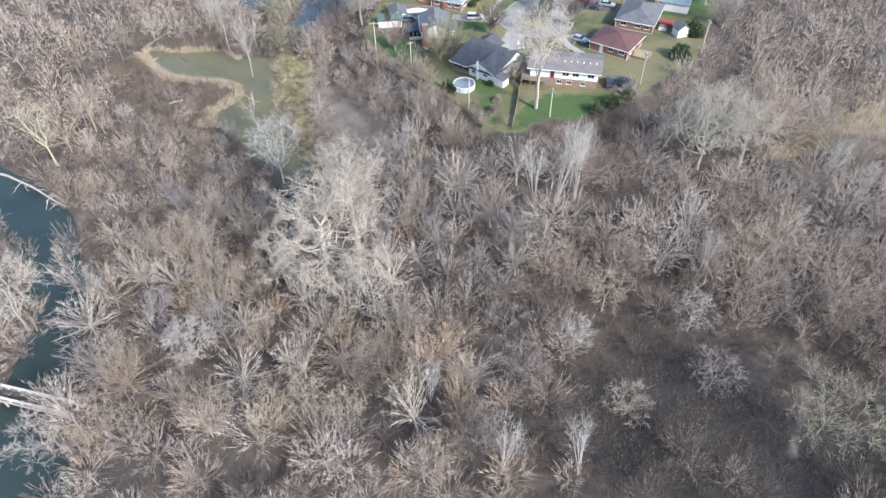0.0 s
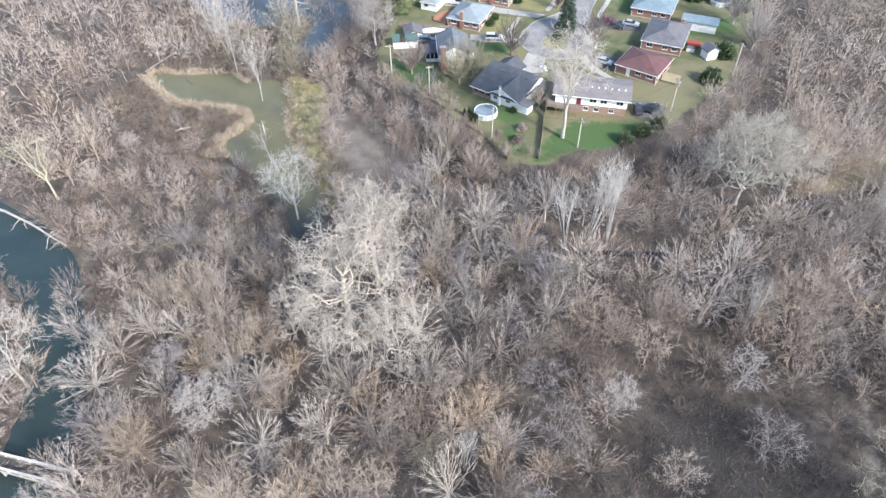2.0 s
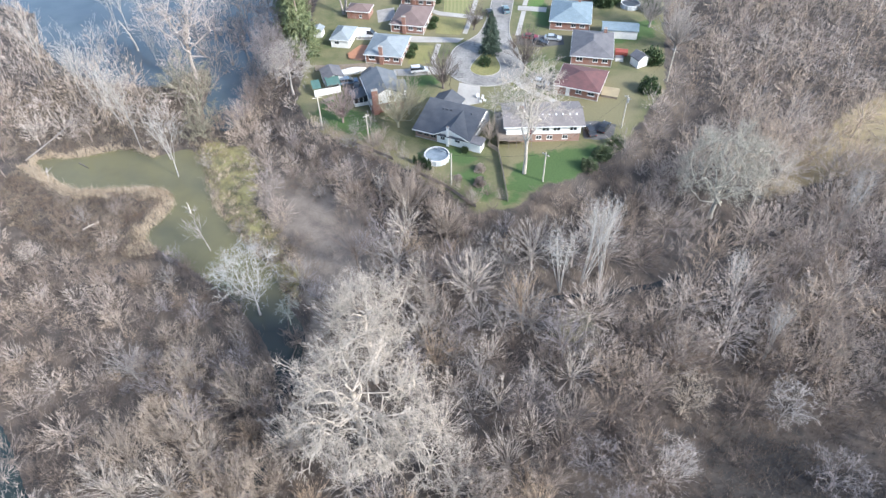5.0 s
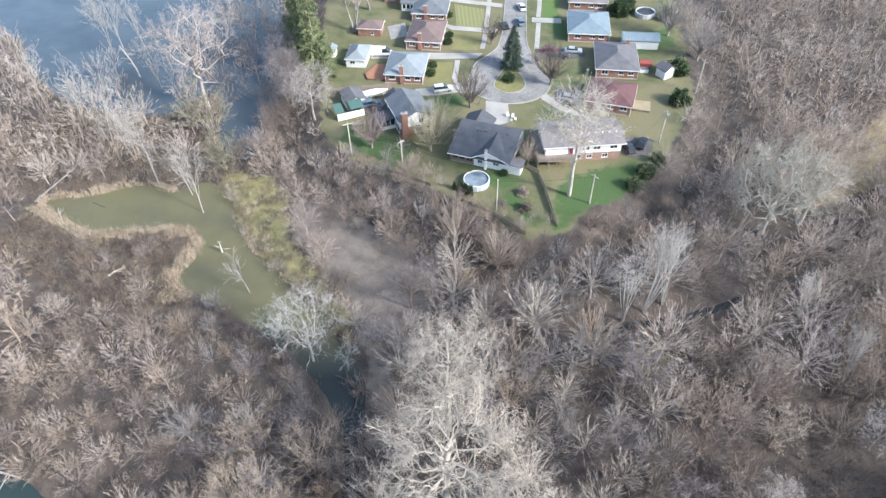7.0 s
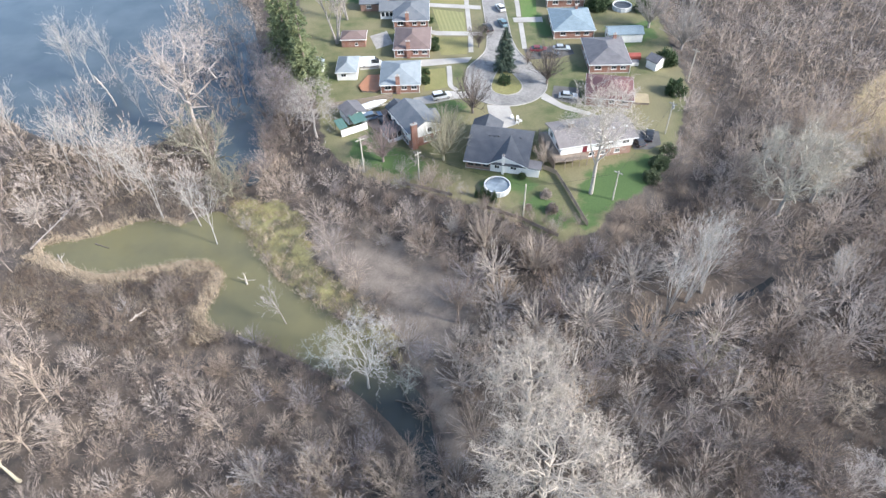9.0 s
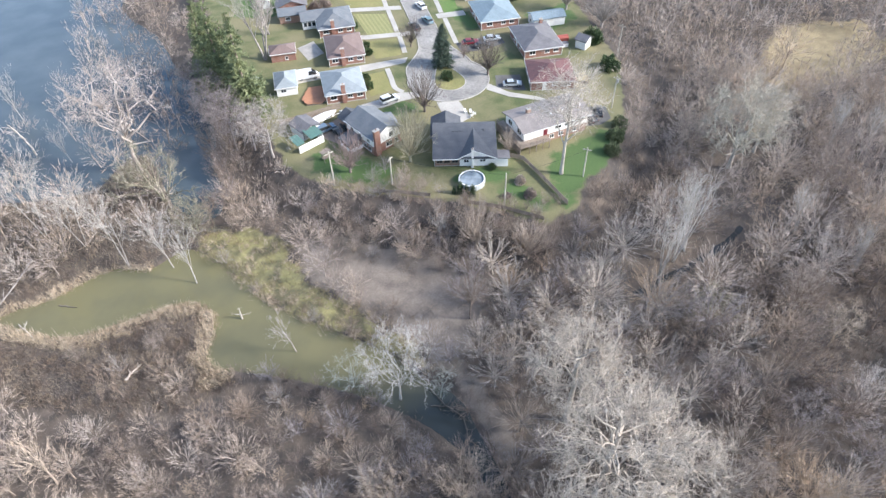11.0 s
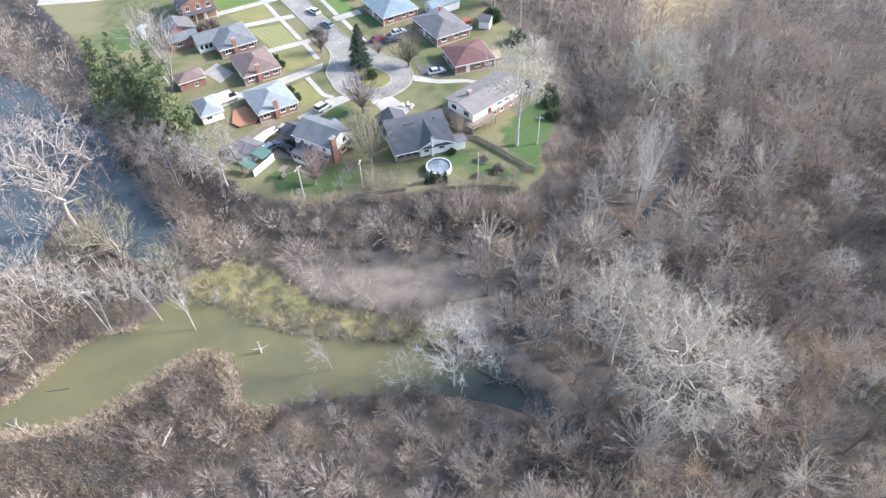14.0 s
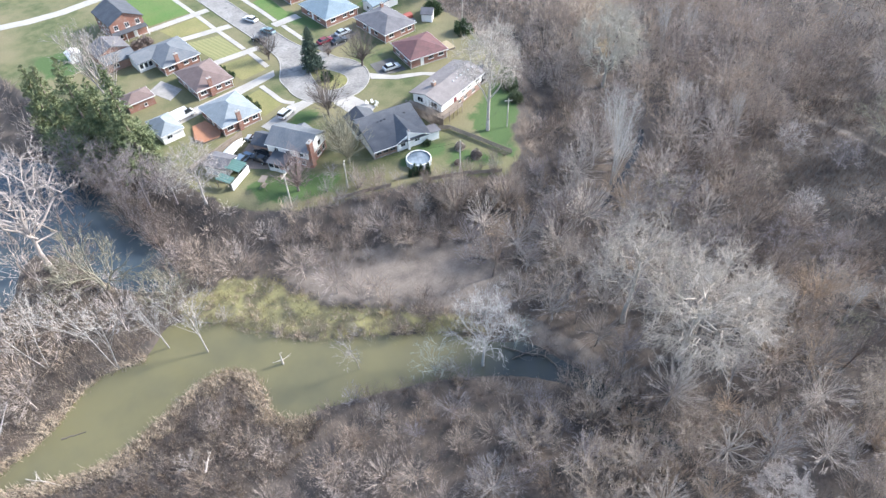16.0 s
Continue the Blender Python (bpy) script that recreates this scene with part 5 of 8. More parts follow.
DECK_WOOD = bark("dark_wet_deck", (0.085, 0.076, 0.07), (0.06, 0.054, 0.05), 0.1)
RAIL_WOOD = bark("bleached_rail", (0.70, 0.66, 0.60), (0.56, 0.52, 0.47), 0.05)


def footbridge():
    """The footbridge over the western river: two side girders with rails, and a boarded deck."""
    b = thing("footbridge", pose(-70.2, 35.0, -2.6, 0, 0, 181.5), "long footbridge with pale side rails over dark water", "bridge")
    for k in range(62):
        box_part("plank", (k * 0.4, k * 0.4 + 0.385, -0.95, 0.95, 0.0, 0.07), DECK_WOOD, b)
    for sy in (-1.0, 1.0):
        box_part("girder", (0, 24.8, sy - 0.08, sy + 0.08, -0.45, 0.0), POLE_WOOD, b)
        box_part("handrail", (0, 24.8, sy - 0.14, sy + 0.14, 1.12, 1.22), RAIL_WOOD, b, "bleached timber handrail")
        box_part("rail", (0, 24.8, sy - 0.04, sy + 0.04, 0.55, 0.67), RAIL_WOOD, b)
        for k in range(13):
            box_part("post", (k * 2.06, k * 2.06 + 0.12, sy - 0.06, sy + 0.06, -0.3, 1.12), RAIL_WOOD, b)
    for k in (0.4, 12.0, 24.0):
        for sy in (-0.9, 0.9):
            bm = bmesh.new()
            rod(bm, (k, sy, -3.4), (k, sy, -0.4), 0.16, 0.16, 8)
            part("pile", bm, POLE_WOOD, b)


footbridge()


# ---- trees: branches grown level by level ----
UP = np.array([0.0, 0.0, 1.0])


def unit(v):
    return v / (np.linalg.norm(v, axis=-1, keepdims=True) + 1e-9)


def tubes(pts, rad, sides):
    """Tapered tubes along many lines at once: pts (n, s, 3), rad (n, s)."""
    n, s, _ = pts.shape
    t = unit(np.gradient(pts, axis=1))
    ref = np.where(np.abs(t[..., 2:3]) > 0.9, np.array([1.0, 0, 0]), UP)
    u = unit(np.cross(t, ref))
    v = np.cross(t, u)
    a = np.arange(sides) * 2 * np.pi / sides
    ring = pts[:, :, None, :] + rad[:, :, None, None] * (np.cos(a)[:, None] * u[:, :, None, :] + np.sin(a)[:, None] * v[:, :, None, :])
    verts = ring.reshape(-1, 3)
    i, j, k = np.meshgrid(np.arange(n), np.arange(s - 1), np.arange(sides), indexing="ij")
    k2 = (k + 1) % sides
    base = (i * s + j) * sides
    A, B, C, D = base + k, base + k2, base + sides + k2, base + sides + k
    tris = np.concatenate([np.stack([A, B, C], -1).reshape(-1, 3), np.stack([A, C, D], -1).reshape(-1, 3)])
    return verts, tris


def twig_blades(start, way, length, width, rng):
    """Fine twigs: each a thin blade that tapers to its tip."""
    side = unit(np.cross(way, unit(rng.normal(size=way.shape)))) * width[:, None] / 2
    verts = np.stack([start - side, start + side, start + way * length[:, None]], 1).reshape(-1, 3)
    return verts, np.arange(len(verts)).reshape(-1, 3)


def lines(start, way, length, steps, bend, lift, rng):
    """Crooked lines that start out one way, wander and turn up."""
    pts, d, p = [start], way.copy(), start.copy()
    for _ in range(steps):
        d = unit(d + rng.normal(size=d.shape) * bend + UP * lift)
        p = p + d * (length / steps)[:, None]
        pts.append(p)
    return np.stack(pts, 1)


def sprout(pts, count, f0, f1, angle, lift, rng):
    """Where and which way side branches leave their parents."""
    n, s, _ = pts.shape
    par = np.repeat(np.arange(n), count)
    f = rng.uniform(f0, f1, n * count) * (s - 1)
    i = np.minimum(f.astype(int), s - 2)
    w = (f - i)[:, None]
    a, b = pts[par, i], pts[par, i + 1]
    t = unit(b - a)
    side = unit(np.cross(t, unit(rng.normal(size=t.shape))))
    ang = np.radians(rng.uniform(angle * 0.6, angle * 1.3, n * count))[:, None]
    return a * (1 - w) + b * w, unit(t * np.cos(ang) + side * np.sin(ang) + UP * lift), par, f / (s - 1)


def joined(pieces):
    vs, ts, off = [], [], 0
    for v, t in pieces:
        vs.append(v), ts.append(t + off)
        off += len(v)
    return np.concatenate(vs), np.concatenate(ts)


def grow(seed, height, trunk=0.4, trunk_r=0.16, stems=1, stem_angle=0.0, limbs=6, limb_len=0.45, limb_angle=42, branches=5, branch_len=0.22,
         twigs=6, twig_len=0.11, fine=5, fine_len=0.085, width=0.05, bend=0.16, lift=0.12, sides=(6, 4, 3), lean=0.0, sub=0, steps=(4, 3, 2), light=False):
    """A bare tree or shrub as (trunk, crown), each (verts, triangles)."""
    rng = np.random.default_rng(seed)
    a = rng.uniform(0, 2 * np.pi, stems)
    tilt = np.radians(rng.uniform(0.4, 1.0, stems) * stem_angle)
    way = np.stack([np.sin(tilt) * np.cos(a) + lean, np.sin(tilt) * np.sin(a), np.cos(tilt)], 1)
    start = np.zeros((stems, 3)) + np.stack([np.cos(a), np.sin(a), 0 * a], 1) * 0.18 * (stems > 1) - UP * 0.25
    L0 = height * trunk * rng.uniform(0.85, 1.15, stems)
    p0 = lines(start, unit(way), L0, steps[0], bend * 0.45, 0.02, rng)
    r0 = trunk_r * np.linspace(1.15, 0.62, steps[0] + 1)[None] * rng.uniform(0.8, 1.1, (stems, 1))
    trunk_geo = [tubes(p0, r0, sides[0])]
    s1, w1, par, f = sprout(p0, limbs, 0.45, 1.0, limb_angle, lift, rng)
    # each stem also runs on to a leader
    s1, w1 = np.concatenate([s1, p0[:, -1]]), np.concatenate([w1, unit(p0[:, -1] - p0[:, -2])])
    n1 = len(s1)
    L1 = height * limb_len * rng.uniform(0.7, 1.15, n1)
    p1 = lines(s1, w1, L1, steps[1], bend, lift, rng)
    r1 = trunk_r * 0.5 * np.linspace(1, 0.35, steps[1] + 1)[None] * rng.uniform(0.7, 1.1, (n1, 1))
    crown = [tubes(p1, r1, sides[1])]
    parents = p1
    if sub:
        s, w, _, _ = sprout(p1, sub, 0.3, 1.0, limb_angle * 0.95, lift, rng)
        ps = lines(s, w, height * branch_len * 1.35 * rng.uniform(0.7, 1.2, len(s)), steps[1], bend * 1.2, lift, rng)
        crown.append(tubes(ps, trunk_r * 0.22 * np.linspace(1, 0.35, steps[1] + 1)[None] * np.ones((len(s), 1)), sides[2]))
        parents = np.concatenate([p1, ps])
    s2, w2, _, _ = sprout(parents, branches, 0.3, 1.0, 42, lift, rng)
    p2 = lines(s2, w2, height * branch_len * rng.uniform(0.6, 1.2, len(s2)), steps[2], bend * 1.2, lift, rng)
    r2 = max(trunk_r * 0.17, width * 0.55) * np.linspace(1, 0.3, steps[2] + 1)[None] * np.ones((len(s2), 1))
    if light:
        crown.append(twig_blades(p2[:, 0], unit(p2[:, -1] - p2[:, 0]), np.linalg.norm(p2[:, -1] - p2[:, 0], axis=1), np.full(len(p2), width * 1.8), rng))
    else:
        crown.append(tubes(p2, r2, sides[2]))
    s3, w3, _, _ = sprout(p2, twigs, 0.15, 1.0, 34, lift, rng)
    L3 = height * twig_len * rng.uniform(0.6, 1.3, len(s3))
    crown.append(twig_blades(s3, w3, L3, np.full(len(s3), width * 1.3), rng))
    p3 = np.stack([s3, s3 + w3 * L3[:, None]], 1)
    if fine:
        s4, w4, _, _ = sprout(p3, fine, 0.1, 1.0, 27, lift, rng)
        crown.append(twig_blades(s4, w4, height * fine_len * rng.uniform(0.5, 1.3, len(s4)), np.full(len(s4), width), rng))
    return joined(trunk_geo), joined(crown)


def broom(seed, height, radius, hub, tips, per, fine, fine_len, width, trunk_r, heavy, flat=0.55, low=0.92, swell=0.3):
    """A bare crown like a broom or puff: boughs run from a hub to a rounded outline and end in sprays of fine twigs."""
    rng = np.random.default_rng(seed)
    top = height * hub
    p0 = lines(np.array([[0, 0, -0.25]]) + np.zeros((1, 3)), np.array([[0.04, 0.02, 1.0]]), np.array([max(top, 0.3)]), 3, 0.05, 0.0, rng)
    trunk_geo = tubes(p0, trunk_r * np.linspace(1.1, 0.7, 4)[None], 5 if heavy else 3)
    # the outline: an uneven dome
    a = rng.uniform(0, 2 * np.pi, tips)
    c = 1 - rng.uniform(0, 1, tips) ** 0.85 * low
    s_ = np.sqrt(1 - c * c)
    lobe = 1 + 0.16 * np.sin(3 * a + seed) + 0.10 * np.sin(5 * a + 2 * seed)
    out = rng.uniform(0.66, 1.05, tips) * lobe
    base_z = height * flat
    tip = np.stack([np.cos(a) * s_ * radius * out, np.sin(a) * s_ * radius * out, base_z + c * (height - base_z) * rng.uniform(0.86, 1.04, tips)], 1)
    start = p0[0, -1] * rng.uniform(0.55, 1.0, tips)[:, None]
    start[:, :2] += rng.normal(size=(tips, 2)) * 0.15
    mid = (start + tip) / 2
    mid[:, :2] *= 0.92
    mid += rng.normal(size=mid.shape) * radius * 0.10
    pts = np.stack([start, mid, tip], 1)
    crown = []
    if heavy:
        crown.append(tubes(pts, trunk_r * 0.25 * np.array([[1.0, 0.62, 0.25]]) * rng.uniform(0.7, 1.2, (tips, 1)), 3))
    else:
        for q, w_ in ((pts[:, :2], 1.0), (pts[:, 1:], 0.7)):
            d = q[:, 1] - q[:, 0]
            ln = np.linalg.norm(d, axis=1)
            crown.append(twig_blades(q[:, 0], unit(d), ln * 1.04, np.full(tips, trunk_r * 0.34 * w_), rng))
    s1, w1, par, f = sprout(pts, per, 0.40, 1.0, 31, 0.18, rng)
    core = np.array([0, 0, base_z * 0.7])
    w1 = unit(w1 + swell * unit(s1 - core))
    l1 = height * fine_len * 1.25 * rng.uniform(0.6, 1.25, len(s1))
    crown.append(twig_blades(s1, w1, l1, np.full(len(s1), width * 1.5), rng))
    s2, w2, _, _ = sprout(np.stack([s1, s1 + w1 * l1[:, None]], 1), fine, 0.15, 1.0, 27, 0.16, rng)
    w2 = unit(w2 + swell * unit(s2 - core))
    crown.append(twig_blades(s2, w2, height * fine_len * rng.uniform(0.5, 1.2, len(s2)), np.full(len(s2), width), rng))
    return trunk_geo, joined(crown)


def crooked(a, b, steps, wobble, rng):
    """Crooked lines from each a to its b."""
    t = np.linspace(0, 1, steps + 1)[None, :, None]
    walk_ = np.cumsum(rng.normal(size=(len(a), steps + 1, 3)), 1)
    walk_ = walk_ - walk_[:, :1]
    walk_ = walk_ - walk_[:, -1:] * t
    size_ = np.linalg.norm(b - a, axis=1)[:, None, None] * wobble / math.sqrt(steps)
    return a[:, None] * (1 - t) + b[:, None] * t + walk_ * size_


def ball(n, low, rng):
    """Directions spread evenly over a ball, down to the height low (-1 is the whole ball)."""
    i = np.arange(n) + 0.5
    c = 1 - i / n * (1 - low)
    a = i * 2.39996 + rng.uniform(0, 6.28) + rng.normal(size=n) * 0.25
    s = np.sqrt(np.maximum(1 - c * c, 0))
    return np.stack([np.cos(a) * s, np.sin(a) * s, c], 1)


def globe(seed, height, radius, low, fork, trunk_r, limbs, reach, per, twigs, fine, twig_len, width, bottom=-0.75, wobble=0.22, drift=(0.0, 0.0), droop=0.0, bold=0.29):
    """A great bare tree with a full rounded crown: trunk, crooked limbs, branches that fill the crown, short twigs."""
    rng = np.random.default_rng(seed)
    mid = np.array([drift[0], drift[1], (low + height) / 2])
    half = np.array([radius, radius, (height - low) / 2])
    foot, top = np.array([[0, 0, -0.3]]), np.array([[drift[0] * 0.2, drift[1] * 0.2, fork]])
    p0 = crooked(foot, top, 5, 0.02, rng)
    trunk_geo = tubes(p0, trunk_r * np.array([[1.3, 1.0, 0.88, 0.76, 0.64, 0.5]]), 10)
    d = ball(limbs, bottom * 0.6, rng)
    end = mid + d * half * rng.uniform(0.55, 0.8, (limbs, 1))
    f = np.clip(0.60 + 0.42 * d[:, 2:3] + rng.uniform(-0.12, 0.12, (limbs, 1)), 0.22, 1.0)
    p1 = crooked(np.repeat(foot, limbs, 0) * (1 - f) + top * f, end, 6, wobble, rng)
    p1[:, 1:4, 2] += np.linalg.norm(end[:, :2], axis=1)[:, None] * np.array([[0.02, 0.04, 0.03]])
    thick = trunk_r * bold * rng.uniform(0.7, 1.1, (limbs, 1))
    crown = [tubes(p1, thick * np.linspace(1, 0.42, 7)[None], 6)]
    d2 = ball(reach, bottom, rng)
    lobe = 1 + 0.10 * np.sin(3 * np.arctan2(d2[:, 1], d2[:, 0]) + seed) + 0.08 * np.sin(7 * d2[:, 2] + 4 * d2[:, 0])
    goal = mid + d2 * half * (rng.uniform(0.40, 1.03, reach) ** 0.8 * lobe)[:, None]
    joints = p1[:, 2:].reshape(-1, 3)
    away = np.linalg.norm(goal[:, None] - joints[None], axis=2) + 0.6 * np.maximum(joints[None, :, 2] - goal[:, None, 2], 0)
    p2 = crooked(joints[np.argmin(away, 1)], goal, 5, wobble * 1.1, rng)
    crown.append(tubes(p2, trunk_r * 0.15 * np.linspace(1, 0.35, 6)[None] * rng.uniform(0.7, 1.2, (reach, 1)), 4))
    both = np.concatenate([p1[:, 1:], p2])
    s3, w3, _, _ = sprout(both, per, 0.12, 1.0, 52, 0.05 - droop, rng)
    w3 = unit(w3 + 0.35 * unit(s3 - mid))
    p3 = lines(s3, w3, height * twig_len * 1.7 * rng.uniform(0.5, 1.3, len(s3)), 2, 0.25, 0.04 - droop, rng)
    crown.append(tubes(p3, max(trunk_r * 0.055, width * 0.6) * np.array([[1.0, 0.7, 0.35]]) * np.ones((len(s3), 1)), 3))
    s4, w4, _, _ = sprout(p3, twigs, 0.2, 1.0, 42, 0.04 - droop, rng)
    l4 = height * twig_len * rng.uniform(0.5, 1.2, len(s4))
    crown.append(twig_blades(s4, w4, l4, np.full(len(s4), width * 1.3), rng))
    if fine:
        s5, w5, _, _ = sprout(np.stack([s4, s4 + w4 * l4[:, None]], 1), fine, 0.2, 1.0, 34, 0.03 - droop, rng)
        crown.append(twig_blades(s5, w5, height * twig_len * 0.6 * rng.uniform(0.5, 1.2, len(s5)), np.full(len(s5), width), rng))
    return trunk_geo, joined(crown)


def fan(seed, height, spread, stems, twigs, fine, width, stem_r=0.07, face=None):
    """A willow-like shrub: long pale stems fan out from one foot and carry fine twigs along their upper half."""
    rng = np.random.default_rng(seed)
    a = rng.uniform(0, 2 * np.pi, stems) if face is None else math.radians(face) + rng.normal(size=stems) * 0.9
    u_ = rng.uniform(0.1, 1.0, stems) ** 0.6
    end = np.stack([np.cos(a) * spread * u_, np.sin(a) * spread * u_, height * (1.02 - 0.42 * u_ ** 2) * rng.uniform(0.8, 1.05, stems)], 1)
    foot = np.stack([np.cos(a) * 0.35, np.sin(a) * 0.35, -0.25 + 0 * a], 1) * rng.uniform(0.4, 1.2, (stems, 1))
    pts = crooked(foot, end, 5, 0.15, rng)
    pts[:, 1:5, 2] += spread * u_[:, None] * np.array([[0.06, 0.09, 0.08, 0.05]])
    few = max(stems // 5, 3)
    trunk_geo = tubes(pts[:few], stem_r * 1.5 * np.linspace(1.2, 0.3, 6)[None] * np.ones((few, 1)), 5)
    crown = [tubes(pts[few:], stem_r * np.linspace(1, 0.25, 6)[None] * rng.uniform(0.6, 1.2, (stems - few, 1)), 3)]
    s1, w1, _, _ = sprout(pts, twigs, 0.35, 1.0, 26, 0.10, rng)
    l1 = height * 0.16 * rng.uniform(0.5, 1.2, len(s1))
    crown.append(twig_blades(s1, w1, l1, np.full(len(s1), width * 1.5), rng))
    s2, w2, _, _ = sprout(np.stack([s1, s1 + w1 * l1[:, None]], 1), fine, 0.2, 1.0, 24, 0.10, rng)
    crown.append(twig_blades(s2, w2, height * 0.09 * rng.uniform(0.5, 1.2, len(s2)), np.full(len(s2), width), rng))
    return trunk_geo, joined(crown)


def shade_smooth(me):
    me.polygons.foreach_set("use_smooth", np.ones(len(me.polygons), bool))
    return me


def tree_thing(geo, x, y, z, turn, scale, material, label, category="tree", group="", name="tree", crown_m=None, lean=(0, 0)):
    t = thing(name, pose(x, y, z, lean[0], lean[1], turn) @ Matrix.Scale(scale, 4), label, category, group)
    (tv, tt), (cv, ct) = geo
    a = new("trunk", shade_smooth(mesh_from("trunk", tv, tt, [material])))
    b = new("crown", shade_smooth(mesh_from("crown", cv, ct, [crown_m or material])))
    a.parent = b.parent = t
    return t


# -- the trees that stand out, one by one --
tree_thing(globe(11, 25, 11.8, 0.2, 15.0, 0.54, 24, 220, 6, 5, 3, 0.040, 0.034, bottom=-0.9, drift=(1.0, -1.2), droop=0.02, bold=0.31), -42.0, 70.6, -3.9, 0, 1.0, PALE_BARK, "huge pale sycamore with crooked spreading white limbs")
tree_thing(globe(12, 26, 8.0, 6.0, 18.0, 0.42, 14, 95, 6, 5, 3, 0.040, 0.034, bottom=-0.6, bold=0.40), -41.2, 81.6, -3.9, 0, 0.98, PALE_BARK, "tall pale sycamore close beside the larger one")
tree_thing(globe(28, 15.5, 6.6, 1.5, 6.5, 0.26, 12, 60, 5, 4, 2, 0.058, 0.034, bottom=-0.7, bold=0.40), -31.6, 65.4, -3.9, 0, 1.0, PALE_BARK, "smaller pale sycamore in front of the great ones")
tree_thing(globe(13, 20, 7.4, 3.0, 7.0, 0.22, 14, 60, 5, 4, 2, 0.05, 0.032, bottom=-0.12, wobble=0.12, bold=0.32), -63.5, 95.6, -4.6, 0, 0.92, WHITE_BARK, "slender white tree at the creek mouth, standing in water")
tree_thing(grow(14, 9, trunk=0.75, trunk_r=0.09, limbs=7, limb_len=0.32, limb_angle=38, branches=4, branch_len=0.2, twigs=4, twig_len=0.09, fine=2, width=0.04, bend=0.10, lift=0.08, sides=(6, 4, 3)), -76.9, 111.6, -5.2, 30, 1.0, GREY_BARK, "small bare dead tree standing in the pond")
tree_thing(grow(15, 5, trunk=0.75, trunk_r=0.2, limbs=2, limb_len=0.3, limb_angle=70, branches=2, branch_len=0.15, twigs=2, twig_len=0.08, fine=0, width=0.04, bend=0.08, lift=0.02, sides=(6, 4, 3)), -84.3, 122.4, -5.0, 0, 0.85, DEAD_WOOD, "broken bleached stump standing in the pond")
tree_thing(globe(63, 7.6, 4.2, 1.2, 2.4, 0.11, 13, 44, 4, 3, 2, 0.06, 0.026, bottom=-0.1, wobble=0.14, bold=0.5), -69.9, 100.8, -4.9, 0, 1.0, bark("grey_green_bark", (0.36, 0.37, 0.32), (0.29, 0.30, 0.26), 0.05), "grey-green spreading sapling standing in the pond's shallows")
tree_thing(globe(64, 8.6, 2.4, 2.4, 5.0, 0.10, 10, 26, 4, 3, 2, 0.05, 0.026, bottom=-0.4, wobble=0.12, bold=0.45), -57.6, 93.4, -4.9, 0, 1.0, bpy.data.materials["grey_green_bark"], "slim grey-green sapling leaning over the creek", lean=(4, 6))
BIRCH = bark("bright_birch_bark", (0.44, 0.412, 0.378), (0.35, 0.325, 0.295), 0.06)
white_slim = grow(16, 18, trunk=0.55, trunk_r=0.085, limbs=12, limb_len=0.40, limb_angle=30, branches=5, branch_len=0.15, twigs=4, twig_len=0.055, fine=2, fine_len=0.05, width=0.032, bend=0.07, lift=0.08, sides=(7, 4, 3), steps=(5, 3, 2))
white_fork = grow(17, 18, trunk=0.6, trunk_r=0.075, stems=2, stem_angle=14, limbs=9, limb_len=0.38, limb_angle=30, branches=5, branch_len=0.14, twigs=4, twig_len=0.055, fine=2, fine_len=0.05, width=0.032, bend=0.06, lift=0.06, sides=(7, 4, 3), steps=(5, 3, 2))
for geo_, x_, y_, turn_, s_, lean_, label_ in (
        (white_slim, -90.8, 134.4, 0, 1.12, (-2, -2), "leaning white birch rooted in the pond's edge"),
        (white_slim, -94.4, 140.6, 100, 1.05, (-2, -3), "leaning white birch on the north bank of the pond"),
        (white_fork, -102.6, 143.9, 30, 1.22, (-2, -5), "forked white birch leaning away from the pond"),
        (white_fork, -117.6, 159.4, 140, 1.3, (0, -4), "forked white birch in the bare wood"),
        (white_slim, -138.6, 174.8, 200, 1.3, (0, -3), "tall white birch by the river"),
        (white_fork, -110.0, 153.0, 260, 1.05, (0, -4), "forked white birch in the bare wood"),
        (white_slim, -126.0, 166.0, 300, 1.1, (0, -3), "tall white birch by the river"),
        (white_slim, -44.6, 125.4, 10, 0.55, (0, 0), "slim white tree on the slope below the gardens"),
        (white_fork, -133.0, 206.0, 10, 1.15, (0, -2), "tall white birch standing in the river"),
        (white_slim, -128.4, 204.0, 70, 1.2, (0, 0), "tall white birch standing in the river"),
        (white_slim, -123.8, 207.6, 190, 1.1, (0, 2), "tall white birch standing in the river"),
        (white_slim, -112.6, 184.6, 130, 0.7, (0, 6), "white birch standing in the river"),
        (white_fork, -78.3, 55.3, 50, 0.62, (0, -2), "pale forked tree on the river bank")):
    tree_thing(geo_, x_, y_, ground_z(x_, y_), turn_, s_, BIRCH, label_, lean=lean_)
tree_thing(globe(18, 27, 11.5, 8.5, 13.0, 0.50, 14, 80, 5, 4, 2, 0.042, 0.04, bottom=-0.25, wobble=0.26, drift=(0.5, 0.5), bold=0.50), -97.9, 173.5, -4.0, 0, 1.0, bark("pinkish_sycamore_bark", (0.43, 0.375, 0.34), (0.34, 0.295, 0.265), 0.05), "tall pinkish-grey sycamore with open crown beside the river")
tree_thing(globe(65, 12.5, 6.8, 2.5, 4.5, 0.30, 11, 70, 5, 4, 2, 0.05, 0.03, bottom=-0.35, wobble=0.28, bold=0.5), -42.6, 92.0, ground_z(-42.6, 92.0), 0, 1.0, bark("crooked_tree_bark", (0.30, 0.26, 0.225), (0.235, 0.20, 0.17), 0.05), "grey-brown tree with long crooked limbs above the creek")
